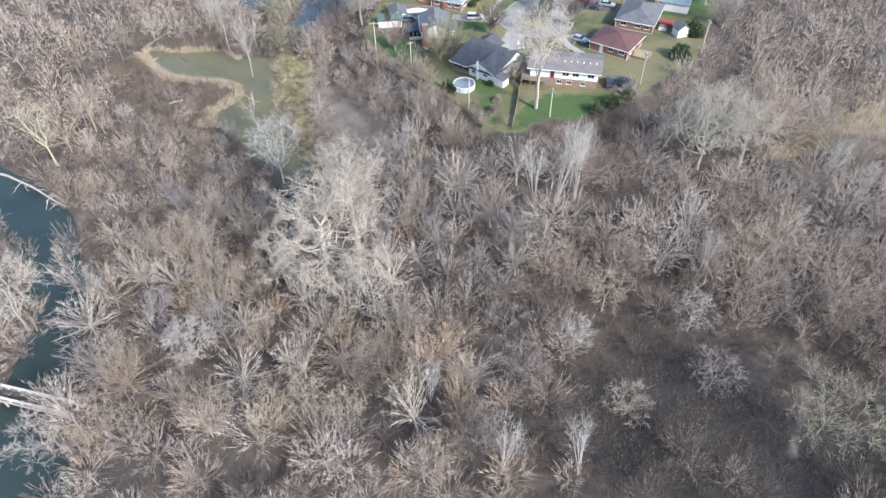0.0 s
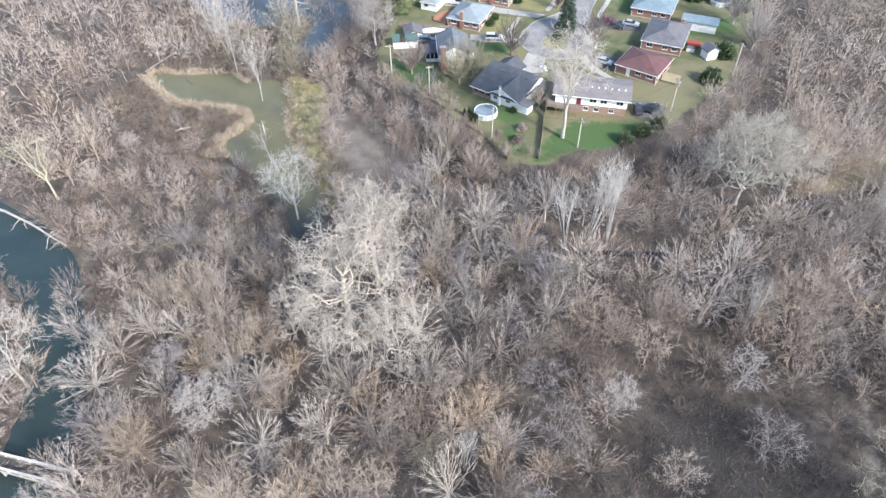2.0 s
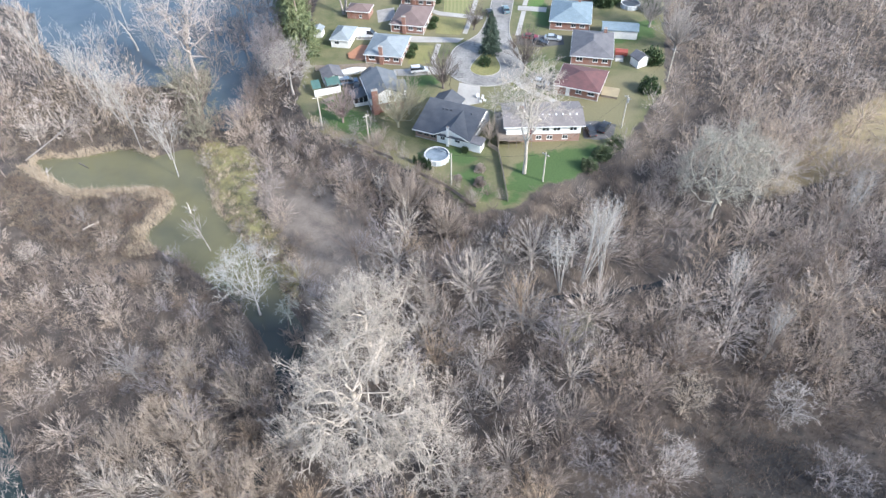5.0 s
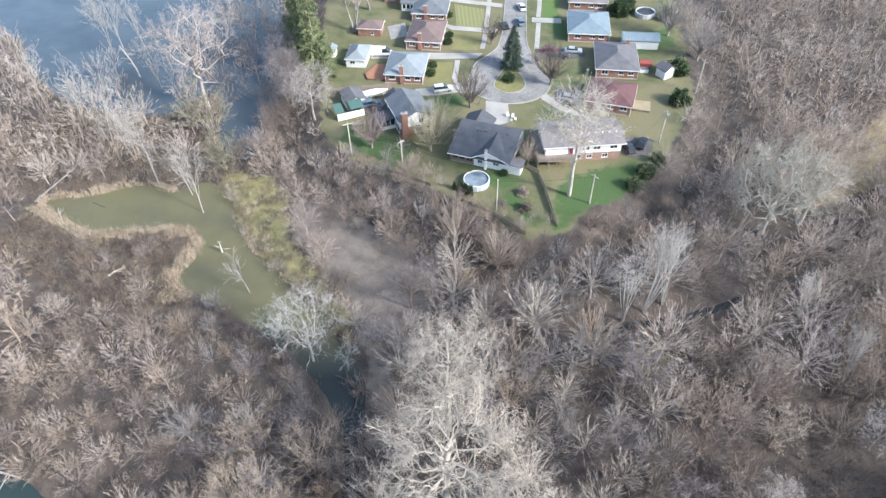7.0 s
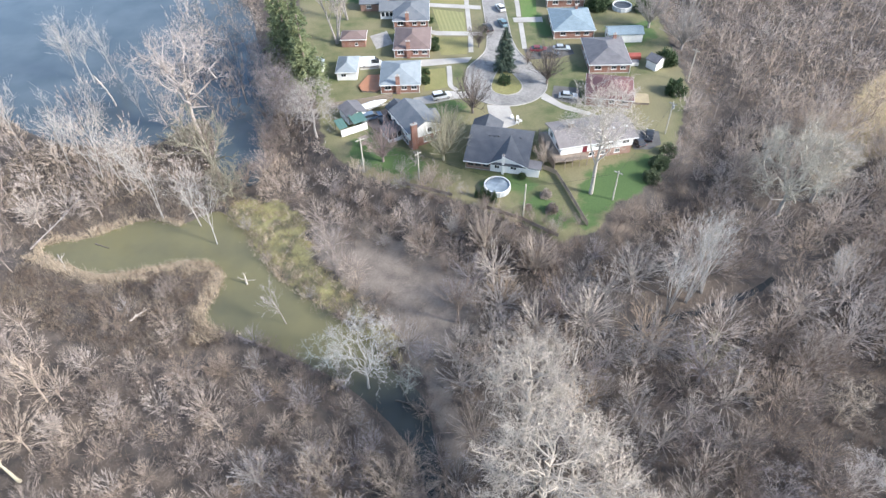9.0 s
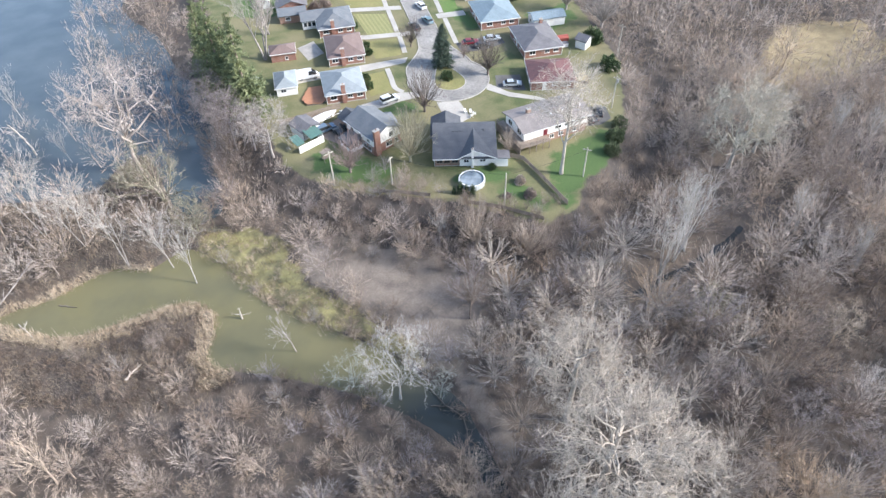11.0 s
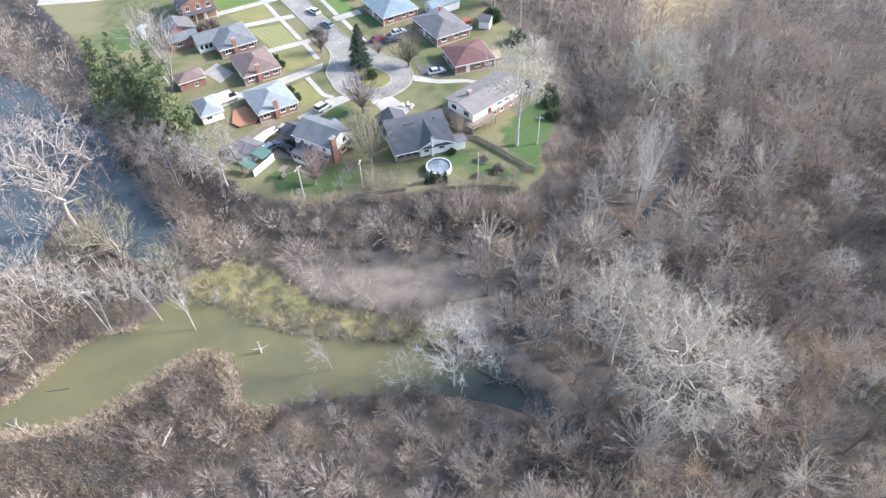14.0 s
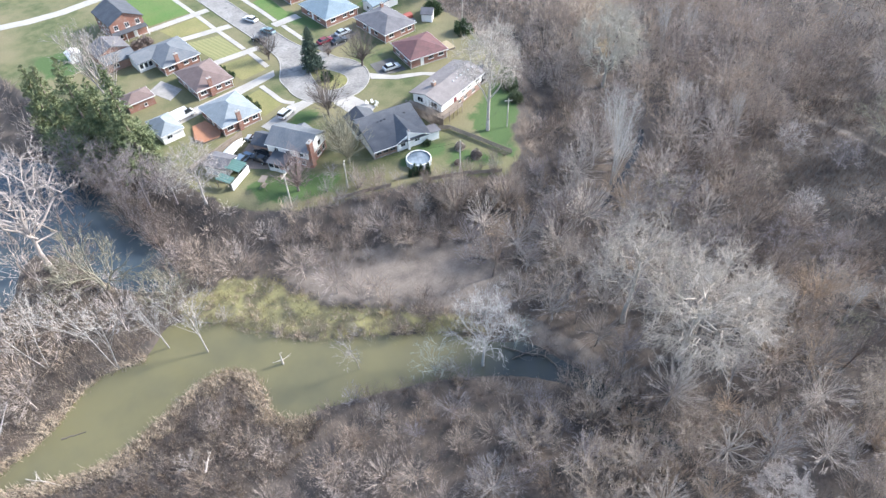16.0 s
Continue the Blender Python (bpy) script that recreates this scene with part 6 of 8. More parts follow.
tree_thing(globe(66, 15.0, 6.0, 5.0, 6.0, 0.26, 6, 34, 5, 4, 2, 0.05, 0.03, bottom=0.1, wobble=0.12, drift=(-3.0, 1.0), bold=0.75), -115.6, 88.4, ground_z(-115.6, 88.4), 0, 1.0, bark("yellowish_bark", (0.50, 0.45, 0.33), (0.40, 0.36, 0.265), 0.05), "forked tree with yellowish pale limbs near the river bend")
olive = grow(19, 15, trunk=0.3, trunk_r=0.26, stems=3, stem_angle=35, limbs=6, limb_len=0.5, limb_angle=48, branches=5, branch_len=0.2, twigs=6, twig_len=0.07, fine=4, fine_len=0.06, width=0.055, bend=0.22, lift=0.05, sides=(7, 4, 3))
tree_thing(olive, -94.0, 161.0, -4.0, 0, 1.1, OLIVE_BARK, "olive-tinged spreading tree by the channel")
tree_thing(olive, -88.6, 148.5, -4.0, 120, 0.8, OLIVE_BARK, "olive-tinged tree overhanging the water")
tree_thing(globe(20, 26.5, 7.6, 9.0, 18.0, 0.36, 16, 105, 6, 4, 2, 0.040, 0.042, bottom=-0.55, bold=0.44), -14.6, 130.8, 0, 0, 1.0, bark("yard_tree_bark", (0.50, 0.455, 0.395), (0.39, 0.35, 0.305), 0.05), "tall pale bare tree in the garden of the white house")
tree_thing(globe(61, 15, 6.4, 2.0, 8.0, 0.24, 14, 80, 5, 4, 3, 0.055, 0.034, bottom=-0.6, wobble=0.14), -69.4, 161.8, ground_z(-69.4, 161.8), 0, 1.0, GREY_BARK, "wide grey bare tree at the corner of the yards")
grey_tree = globe(62, 16, 5.6, 2.5, 8.0, 0.22, 12, 64, 5, 4, 3, 0.055, 0.036, bottom=-0.6, wobble=0.14)
for x_, y_, turn_, s_ in ((-76.4, 172.4, 0, 1.0), (-79.2, 180.6, 80, 0.95), (-72.6, 168.0, 160, 0.75), (-79.6, 189.6, 240, 1.0)):
    tree_thing(grey_tree, x_, y_, ground_z(x_, y_), turn_, s_, bark("mauve_bank_bark", (0.27, 0.235, 0.225), (0.21, 0.182, 0.175), 0.08) if s_ == 1.0 and y_ < 175 else bpy.data.materials["mauve_bank_bark"], "mauve-grey bare tree leaning over the river bank", group="bare trees on the river bank")
DARK_BARK = bark("dark_bark", (0.17, 0.14, 0.122), (0.12, 0.10, 0.088), 0.08)
yard_tree = broom(60, 11.5, 4.8, 0.20, 80, 6, 4, 0.085, 0.034, 0.3, True, 0.36)
for x_, y_, turn_, s_, m_, label_ in ((-32.6, 164.0, 0, 1.05, DARK_BARK, "bare round-crowned tree beside the turning circle"), (-11.9, 173.0, 80, 1.05, DARK_BARK, "bare tree on a front lawn"),
                                      (-24.8, 194.6, 160, 0.75, DARK_BARK, "young bare street tree"), (-55.4, 149.3, 200, 0.95, bark("pinkish_bark", (0.34, 0.26, 0.24), (0.27, 0.21, 0.19)), "pinkish bare tree on the green back lawn"),
                                      (-14.2, 183.2, 250, 0.4, BROWN_BARK, "small bare sapling by the kerb"), (-42.4, 147.4, 40, 1.1, OLIVE_BARK, "dense olive-grey tree between two houses"),
                                      (-40.2, 152.6, 300, 0.95, OLIVE_BARK, "dense olive-grey tree between two houses"), (-21.6, 141.6, 20, 0.6, TAN_BARK, "bare ornamental tree beside the white house"),
                                       (-38.4, 121.6, 10, 1.05, TAN_BARK, "wide tan bare tree on the slope below the gardens"), (-30.6, 114.6, 130, 0.95, TAN_BARK, "wide tan bare tree on the slope below the gardens"),
                                      (28.6, 184.0, 70, 1.3, GREY_BARK, "bare tree at the edge of the yards"), (24.0, 196.0, 170, 1.2, GREY_BARK, "bare tree at the edge of the yards")):
    tree_thing(yard_tree, x_, y_, ground_z(x_, y_), turn_, s_, m_, label_)
tall_multi = grow(22, 20, trunk=0.5, trunk_r=0.24, stems=3, stem_angle=16, limbs=6, limb_len=0.4, limb_angle=32, branches=4, branch_len=0.16, twigs=5, twig_len=0.07, fine=3, fine_len=0.05, width=0.055, bend=0.12, sides=(7, 4, 3))
tree_thing(tall_multi, -62.6, 204.0, 0, 0, 1.0, GREY_BARK, "tall many-stemmed bare tree beside the brick garage")
tree_thing(tall_multi, -58.8, 218.0, 0, 110, 0.9, GREY_BARK, "tall many-stemmed bare tree behind the houses")
tree_thing(globe(23, 22, 9.2, 3.5, 7.5, 0.46, 14, 130, 6, 4, 3, 0.046, 0.042, bottom=-0.5, bold=0.40), 22.6, 121.5, ground_z(22.6, 121.5), 0, 1.0, bark("pale_olive_bark", (0.40, 0.375, 0.32), (0.32, 0.30, 0.25), 0.05), "large pale bare tree at the edge of the golden field")
tree_thing(globe(24, 18, 6.8, 4, 7, 0.34, 12, 85, 5, 4, 3, 0.046, 0.042, bottom=-0.5, bold=0.42), 31.0, 123.5, ground_z(31.0, 123.5), 0, 1.0, PALE_BARK, "pale bare tree at the edge of the golden field")
tall_white = grow(25, 20, trunk=0.75, trunk_r=0.075, stems=9, stem_angle=8, limbs=5, limb_len=0.22, limb_angle=26, branches=3, branch_len=0.09, twigs=3, twig_len=0.045, fine=1, fine_len=0.04, width=0.034, bend=0.08, lift=0.06, sides=(6, 4, 3), steps=(5, 2, 2))
for x_, y_, turn_, s_, lean_ in ((-5.6, 103.0, 0, 1.0, (0, 5)), (-1.8, 104.5, 90, 0.9, (0, 7)), (-9.6, 101.5, 200, 0.85, (0, 3)), (46, 117, 40, 0.7, (0, 7)), (53, 113, 140, 0.65, (0, 6)), (21, 100, 130, 0.6, (0, 4)), (22.4, 86.9, 60, 0.6, (0, 8)), (-4.5, 42.5, 20, 0.62, (0, 4)), (6.3, 45.4, 110, 0.62, (0, 6)), (-17.5, 51.3, 10, 0.5, (0, 0))):
    tree_thing(tall_white, x_, y_, ground_z(x_, y_), turn_, s_, WHITE_BARK, "clump of tall slender white stems", lean=lean_, group="clumps of white stems")
DOME_BARK = bark("pale_grey_twig", (0.45, 0.405, 0.37), (0.38, 0.34, 0.308), 0.05)
tree_thing(globe(26, 9.0, 4.9, 1.0, 2.6, 0.14, 16, 210, 5, 4, 3, 0.046, 0.034, bottom=-0.75, wobble=0.12), -57.6, 49.6, -3.9, 0, 1.0, DOME_BARK, "dense dome-shaped pale grey tree")
tree_thing(globe(27, 17, 8.2, 5.0, 6.0, 0.28, 10, 60, 5, 4, 2, 0.05, 0.034, bottom=-0.2, wobble=0.26), -89.8, 47.5, ground_z(-89.8, 47.5), 0, 1.0, bark("white_bank_bark", (0.50, 0.47, 0.43), (0.40, 0.375, 0.34), 0.04), "white spreading tree with open crooked limbs on the river bank")
# willow-like fans and the rounder shrubs that stand out of the wood
FAN_BARK = bark("ochre_willow_bark", (0.43, 0.355, 0.285), (0.345, 0.28, 0.22), 0.10)
MAUVE_BARK = bark("mauve_grey_twig", (0.325, 0.285, 0.272), (0.26, 0.228, 0.216), 0.08)
OCHRE_TWIG = bark("ochre_dry_twig", (0.44, 0.365, 0.285), (0.37, 0.305, 0.235), 0.08)
fan_wide, fan_tall = fan(71, 11.0, 7.0, 60, 12, 5, 0.022, 0.030), fan(72, 10.0, 4.6, 46, 12, 5, 0.022, 0.030)
for geo_, x_, y_, turn_, s_ in ((fan_wide, -59.0, 60.3, 0, 1.0), (fan_tall, -54.0, 63.9, 50, 1.0), (fan_wide, -76.0, 66.5, 140, 0.95), (fan_tall, -70.6, 71.0, 10, 1.05), (fan_wide, -66.0, 66.0, 250, 0.95), (fan_tall, -48.0, 38.2, 200, 1.0),
                                (fan_wide, -63.3, 33.2, 300, 0.85), (fan_tall, -38.9, 40.6, 80, 0.95), (fan_tall, -47.7, 54.0, 120, 0.9), (fan_wide, -66.5, 43.0, 30, 0.85), (fan_wide, -61.0, 76.0, 60, 0.9), (fan_tall, -71.0, 80.4, 160, 0.9), (fan_tall, -55.0, 41.0, 330, 0.8)):
    tree_thing(geo_, x_, y_, ground_z(x_, y_), turn_, s_, FAN_BARK, "ochre willow shrub with long stems fanning out", "shrub", "willow shrubs in the wood", "willow_shrub")
puff_wide, puff_tall = globe(74, 7.6, 4.3, 0.3, 1.8, 0.10, 16, 52, 4, 4, 2, 0.075, 0.028, bottom=-0.5, wobble=0.10), globe(75, 9.4, 3.4, 1.2, 3.4, 0.10, 14, 46, 4, 4, 2, 0.065, 0.028, bottom=-0.7, wobble=0.10)
for geo_, x_, y_, s_, m_, word in ((puff_wide, -8.8, 66.7, 1.05, MAUVE_BARK, "mauve-grey"), (puff_wide, -4.9, 59.1, 1.1, MAUVE_BARK, "mauve-grey"), (puff_tall, -34.3, 44.2, 1.1, OCHRE_TWIG, "ochre"), (puff_wide, -21.7, 50.1, 0.9, OLIVE_BARK, "olive-grey"),
                                   (puff_wide, 24.5, 65.1, 1.05, MAUVE_BARK, "mauve-grey"), (puff_tall, 21.0, 75.5, 1.1, DOME_BARK, "pale grey"), (puff_wide, 46.1, 81.3, 1.2, TAN_BARK, "tan"), (puff_wide, 39.6, 60.5, 1.7, OLIVE_BARK, "olive-grey"),
                                   (puff_tall, 6.6, 76.6, 1.15, OCHRE_TWIG, "ochre"), (puff_tall, 2.8, 66.6, 1.0, DOME_BARK, "pale grey"), (puff_wide, -7.6, 46.4, 1.1, GREY_BARK, "grey"), (puff_tall, -13.7, 40.8, 0.95, OCHRE_TWIG, "ochre"), (puff_tall, -13.4, 55.6, 0.85, OCHRE_TWIG, "ochre"),
                                   (puff_wide, -16.4, 77.0, 1.0, MAUVE_BARK, "mauve-grey"), (puff_tall, 8.4, 86.0, 1.1, TAN_BARK, "tan"), (puff_wide, -8.4, 89.6, 1.0, OLIVE_BARK, "olive-grey"), (puff_wide, 33.0, 84.0, 1.1, TAN_BARK, "tan"), (puff_wide, 12.0, 57.0, 0.9, TAN_BARK, "tan"),
                                   (puff_tall, -23.0, 62.0, 1.0, TAN_BARK, "tan"), (puff_wide, -27.5, 55.6, 1.0, TAN_BARK, "tan"), (puff_tall, -28.4, 44.6, 1.0, OCHRE_TWIG, "ochre"), (puff_wide, -80.6, 49.6, 0.9, DOME_BARK, "pale grey"), (puff_wide, -70.2, 29.0, 1.25, DOME_BARK, "pale grey"), (puff_tall, -66.6, 54.6, 1.0, MAUVE_BARK, "mauve-grey")):
    tree_thing(geo_, x_, y_, ground_z(x_, y_), (x_ * 71) % 360, s_, m_, word + " round bare shrub standing out of the wood", "shrub", "round shrubs in the wood", "round_shrub")


def conifer(seed, height, radius, tiers, per_tier, trunk_r=0.25, droop=0.25, bare=0.06, needles=14):
    """A spruce or pine: whorls of drooping boughs set with sprays of needles."""
    rng = np.random.default_rng(seed)
    p0 = np.stack([np.zeros(8), np.zeros(8), np.linspace(-0.2, height, 8)], 1)[None]
    trunk_geo = tubes(p0, trunk_r * np.linspace(1, 0.08, 8)[None], 7)
    h = np.minimum(np.repeat(np.linspace(bare, 0.98, tiers), per_tier) + rng.normal(size=tiers * per_tier) * 0.012, 0.99)
    a = rng.uniform(0, 2 * np.pi, len(h))
    ln = radius * (1 - h) ** 0.75 * rng.uniform(0.65, 1.15, len(h)) + 0.25
    way = unit(np.stack([np.cos(a), np.sin(a), 0.25 * h - droop * (1 - h)], 1))
    start = np.stack([0 * h, 0 * h, h * height], 1)
    pts = lines(start, way, ln, 3, 0.06, 0.03, rng)
    boughs = tubes(pts, 0.05 * np.linspace(1, 0.3, 4)[None] * np.ones((len(h), 1)), 3)
    s, w, par, f = sprout(pts, needles, 0.12, 1.0, 55, -0.12, rng)
    length = (0.22 + 0.28 * (1 - f)) * ln[par] * rng.uniform(0.7, 1.2, len(f))
    sprays = twig_blades(s, w, length, 0.16 + 0.22 * length, rng)
    s2, w2, _, _ = sprout(np.stack([s, s + w * length[:, None]], 1), 3, 0.2, 0.9, 50, -0.1, rng)
    more = twig_blades(s2, w2, np.repeat(length, 3) * 0.6, np.full(len(s2), 0.16), rng)
    return trunk_geo, joined([boughs, sprays, more])


tree_thing(conifer(31, 11.2, 2.9, 22, 11, 0.2), -20.6, 182.2, 0.1, 0, 1.0, BROWN_BARK, "dark blue-green spruce at the tip of the turning island", crown_m=NEEDLES_BLUE)
for x_, y_, s_, seed_, turn_ in ((-74.8, 191.0, 1.2, 32, 0), (-70.6, 182.0, 1.1, 33, 60), (-72.5, 187.5, 0.95, 32, 140), (-77.0, 199.0, 1.1, 33, 220), (-76.5, 208.0, 0.9, 32, 80)):
    tree_thing(conifer(seed_, 22.5, 4.9, 17, 10, 0.4, 0.42, 0.08, 16), x_, y_, ground_z(x_, y_), turn_, s_, BROWN_BARK, "tall dark green conifer with drooping boughs", crown_m=NEEDLES, group="conifers by the river")


def evergreen_bush(seed, radius, height, count):
    """A leafy bush: stems and many small leaf clumps with gaps."""
    rng = np.random.default_rng(seed)
    a = rng.uniform(0, 2 * np.pi, 7)
    way = unit(np.stack([np.cos(a) * 0.6, np.sin(a) * 0.6, 0 * a + 1.2], 1))
    pts = lines(np.zeros((7, 3)) - UP * 0.1, way, np.full(7, height * 0.7), 3, 0.2, 0.05, rng)
    stems_ = tubes(pts, 0.05 * np.linspace(1, 0.4, 4)[None] * np.ones((7, 1)), 4)
    d = unit(rng.normal(size=(count, 3)))
    d[:, 2] = np.abs(d[:, 2])
    r = rng.uniform(0.55, 1.0, count)[:, None] * (1 + 0.18 * np.sin(d[:, :1] * 7 + d[:, 1:2] * 5))
    pos = d * r * np.array([radius, radius, height])
    v, t = twig_blades(pos, unit(d + rng.normal(size=d.shape) * 0.7), rng.uniform(0.2, 0.45, count) * (0.5 + radius * 0.35), np.full(count, 0.16 + radius * 0.06), rng)
    return stems_, (v, t)


LEAFY = mottled("pale_green_leaves", (0.075, 0.105, 0.045), (0.12, 0.14, 0.07), 0.8, 3.0, 0.75, 0.3, per_object=0.15)
bush = evergreen_bush(41, 1.0, 1.4, 700)
column = evergreen_bush(42, 0.6, 2.8, 700)
wild = evergreen_bush(43, 2.6, 3.4, 2200)
for geo_, x_, y_, s_, label_, m_ in (
        (bush, -31.2, 142.2, 1.0, "clipped dark green shrub under a window", EVERGREEN), (bush, -27.2, 138.2, 0.9, "clipped dark green shrub under a window", EVERGREEN), (bush, -24.0, 139.6, 0.8, "dark green shrub beside a fence", EVERGREEN),
        (column, -34.6, 131.8, 1.0, "narrow upright evergreen beside the pool", EVERGREEN), (column, -35.6, 132.8, 0.9, "narrow upright evergreen beside the pool", EVERGREEN), (column, -36.6, 133.6, 1.05, "narrow upright evergreen beside the pool", EVERGREEN), (column, -37.8, 134.0, 0.7, "narrow upright evergreen beside the pool", EVERGREEN),
        (bush, -23.9, 131.6, 1.1, "russet dry garden bush", TAN_BARK), (bush, -24.0, 127.0, 1.2, "brown dry garden bush", BROWN_BARK), (bush, -28.4, 128.6, 0.8, "brown dry garden bush", BROWN_BARK),
        (bush, -22.2, 175.4, 1.5, "round dark shrub on the turning island", EVERGREEN),
        (bush, -41.6, 179.6, 1.2, "round dark shrub beside the brick bungalow", EVERGREEN), (bush, -41.0, 183.6, 1.1, "round dark shrub beside the brick bungalow", EVERGREEN), (bush, -36.6, 195.6, 1.2, "round dark shrub beside the brick bungalow", EVERGREEN), (bush, -36.0, 199.6, 1.1, "round dark shrub beside the brick bungalow", EVERGREEN), (bush, -35.6, 211.6, 1.1, "round dark shrub beside the brick bungalow", EVERGREEN),
        (wild, 2.6, 136.6, 0.8, "sprawling green bush at the edge of a lawn", LEAFY), (wild, -1.0, 132.6, 0.7, "sprawling green bush at the edge of a lawn", LEAFY), (wild, 6.0, 140.4, 0.7, "sprawling green bush at the edge of a lawn", LEAFY),
        (wild, 17.4, 163.0, 1.0, "dark evergreen bush at the edge of the yards", EVERGREEN), (wild, 20.8, 176.6, 1.1, "dark evergreen bush at the edge of the yards", EVERGREEN), (wild, 13.6, 210.0, 1.2, "dark evergreen bush beside a pool", EVERGREEN), (wild, 16.0, 212.6, 1.1, "dark evergreen bush beside a pool", EVERGREEN), (wild, 26.4, 206.0, 1.0, "dark evergreen bush at the edge of the yards", EVERGREEN),
        (wild, -40.0, 227.8, 0.7, "long clipped hedge before the brick house", BROWN_BARK), (wild, -43.0, 227.2, 0.7, "long clipped hedge before the brick house", BROWN_BARK)):
    tree_thing(geo_, x_, y_, ground_z(x_, y_), (x_ * 37) % 360, s_, BROWN_BARK, label_, "bush", name="bush", crown_m=m_)


# -- fallen and drowned wood --
def fallen(name, pts, r, material, label, arms=0, seed=0, spread=1.8):
    rng = np.random.default_rng(seed)
    P = np.asarray(pts, float)
    f = np.linspace(0, len(P) - 1, 9)
    line = np.stack([np.interp(f, np.arange(len(P)), P[:, i]) for i in range(3)], 1)
    line += rng.normal(size=line.shape) * r * 0.35
    pieces = [tubes(line[None], r * np.linspace(1, 0.45, 9)[None], 7)]
    if arms:
        s, w, _, _ = sprout(line[None], arms, 0.25, 1.0, 55, 0.15, rng)
        pa = lines(s, w, rng.uniform(0.5, 1.2, len(s)) * spread, 3, 0.25, 0.02, rng)
        pieces.append(tubes(pa, r * 0.4 * np.linspace(1, 0.3, 4)[None] * np.ones((len(s), 1)), 4))
        s2, w2, _, _ = sprout(pa, 5, 0.2, 1.0, 45, 0.05, rng)
        pieces.append(twig_blades(s2, w2, rng.uniform(0.3, 0.9, len(s2)) * spread * 0.5, np.full(len(s2), 0.06), rng))
    v, t = joined(pieces)
    return tagged(new(name, shade_smooth(mesh_from(name, v, t, [material]))), label, "log")


fallen("fallen_log", [(-127.5, 138.9, -3.6), (-122.0, 142.4, -0.6), (-117.0, 146.2, 2.2)], 0.17, GREY_BARK, "grey dead trunk leaning out of the bare wood", 5, 1)
fallen("fallen_log", [(-125.5, 82.2, -3.5), (-114, 79.2, -2.6), (-104, 76.2, -3.6)], 0.3, DEAD_WOOD, "bleached fallen trunk lying across the river bend", 9, 2, 3.0)
fallen("fallen_log", [(-115.4, 139.2, -4.36), (-112.2, 137.1, -4.34)], 0.16, DRIFT_WOOD, "short log floating in the pond", 0, 3)
fallen("fallen_log", [(-58.5, 95.5, -4.2), (-57.4, 91.6, -4.0), (-55.6, 88.6, -4.15), (-56.3, 84.8, -4.1), (-55.0, 82.0, -4.25)], 0.11, DRIFT_WOOD, "drowned branching trunk along the creek bank", 20, 4, 2.2)
fallen("fallen_log", [(-59.5, 92.5, -4.3), (-55.0, 90.0, -3.8)], 0.12, DRIFT_WOOD, "drowned dark branch across the creek", 9, 5, 2.0)
fallen("fallen_log", [(-57.0, 74.0, -4.2), (-54.0, 78.0, -3.9)], 0.15, DRIFT_WOOD, "drowned dark branch across the creek", 8, 6, 2.0)
fallen("fallen_log", [(-45.6, 112.0, -3.8), (-44.0, 109.2, -3.7)], 0.28, DRIFT_WOOD, "dark rotting log on the silt flat", 2, 7)
fallen("fallen_log", [(-119.0, 131.8, -4.2), (-122.0, 137.0, -4.1)], 0.14, DEAD_WOOD, "bleached branch lying at the pond's end", 4, 8)
fallen("fallen_log", [(-104.6, 116.4, -3.7), (-103.2, 117.6, -3.4), (-102.0, 118.6, -3.7)], 0.2, DEAD_WOOD, "heap of bleached driftwood on the tongue of land", 6, 11, 1.2)
fallen("snag", [(-25.0, 99.2, -4.0), (-25.1, 99.1, 0.2), (-25.3, 99.3, 3.0)], 0.26, GREY_BARK, "broken grey standing trunk in the thicket", 0, 9)
fallen("snag", [(-120.5, 191.2, -4.6), (-121.0, 190.6, 1.0), (-122.0, 189.6, 5.5)], 0.24, DEAD_WOOD, "bleached dead trunk standing in the river", 5, 10)
fan = grow(27, 5, trunk=0.1, trunk_r=0.3, limbs=26, limb_len=0.85, limb_angle=80, branches=3, branch_len=0.3, twigs=3, twig_len=0.12, fine=2, width=0.05, bend=0.1, lift=-0.02, sides=(8, 4, 3))
tree_thing(fan, -53.2, 57.6, -3.6, 0, 1.0, DEAD_WOOD, "low cut stump with a fan of pale radiating shoots", "shrub", name="shrub")


# ---- the woods ----
def kinds(seed, heavy, more, per, fine, width):
    """Five round-headed trees, five many-stemmed shrubs and three slender trees."""
    out = [broom(seed + i, 8.4, 2.9 + 0.28 * i, 0.30 + 0.03 * i, int((46 + 5 * i) * more), per, fine, 0.078, width, 0.12, heavy, 0.46, 1.4, 0.5) for i in range(5)]
    out += [broom(seed + 20 + i, 6.2, 2.5 + 0.30 * i, 0.03, int((44 + 5 * i) * more), per, fine, 0.100, width, 0.085, heavy, 0.44, 1.3, 0.45) for i in range(5)]
    return out + [broom(seed + 40 + i, 12.5, 2.5 + 0.35 * i, 0.40, int(46 * more), per, fine, 0.058, width, 0.13, heavy, 0.50, 1.45, 0.4) for i in range(3)]


near_kinds = kinds(100, True, 1.0, 5, 4, 0.025)
mid_kinds = kinds(150, False, 1.0, 5, 4, 0.031)
far_kinds = kinds(200, False, 0.5, 3, 3, 0.070)
KIND_NAMES = ["tree"] * 5 + ["shrub"] * 5 + ["tree"] * 3


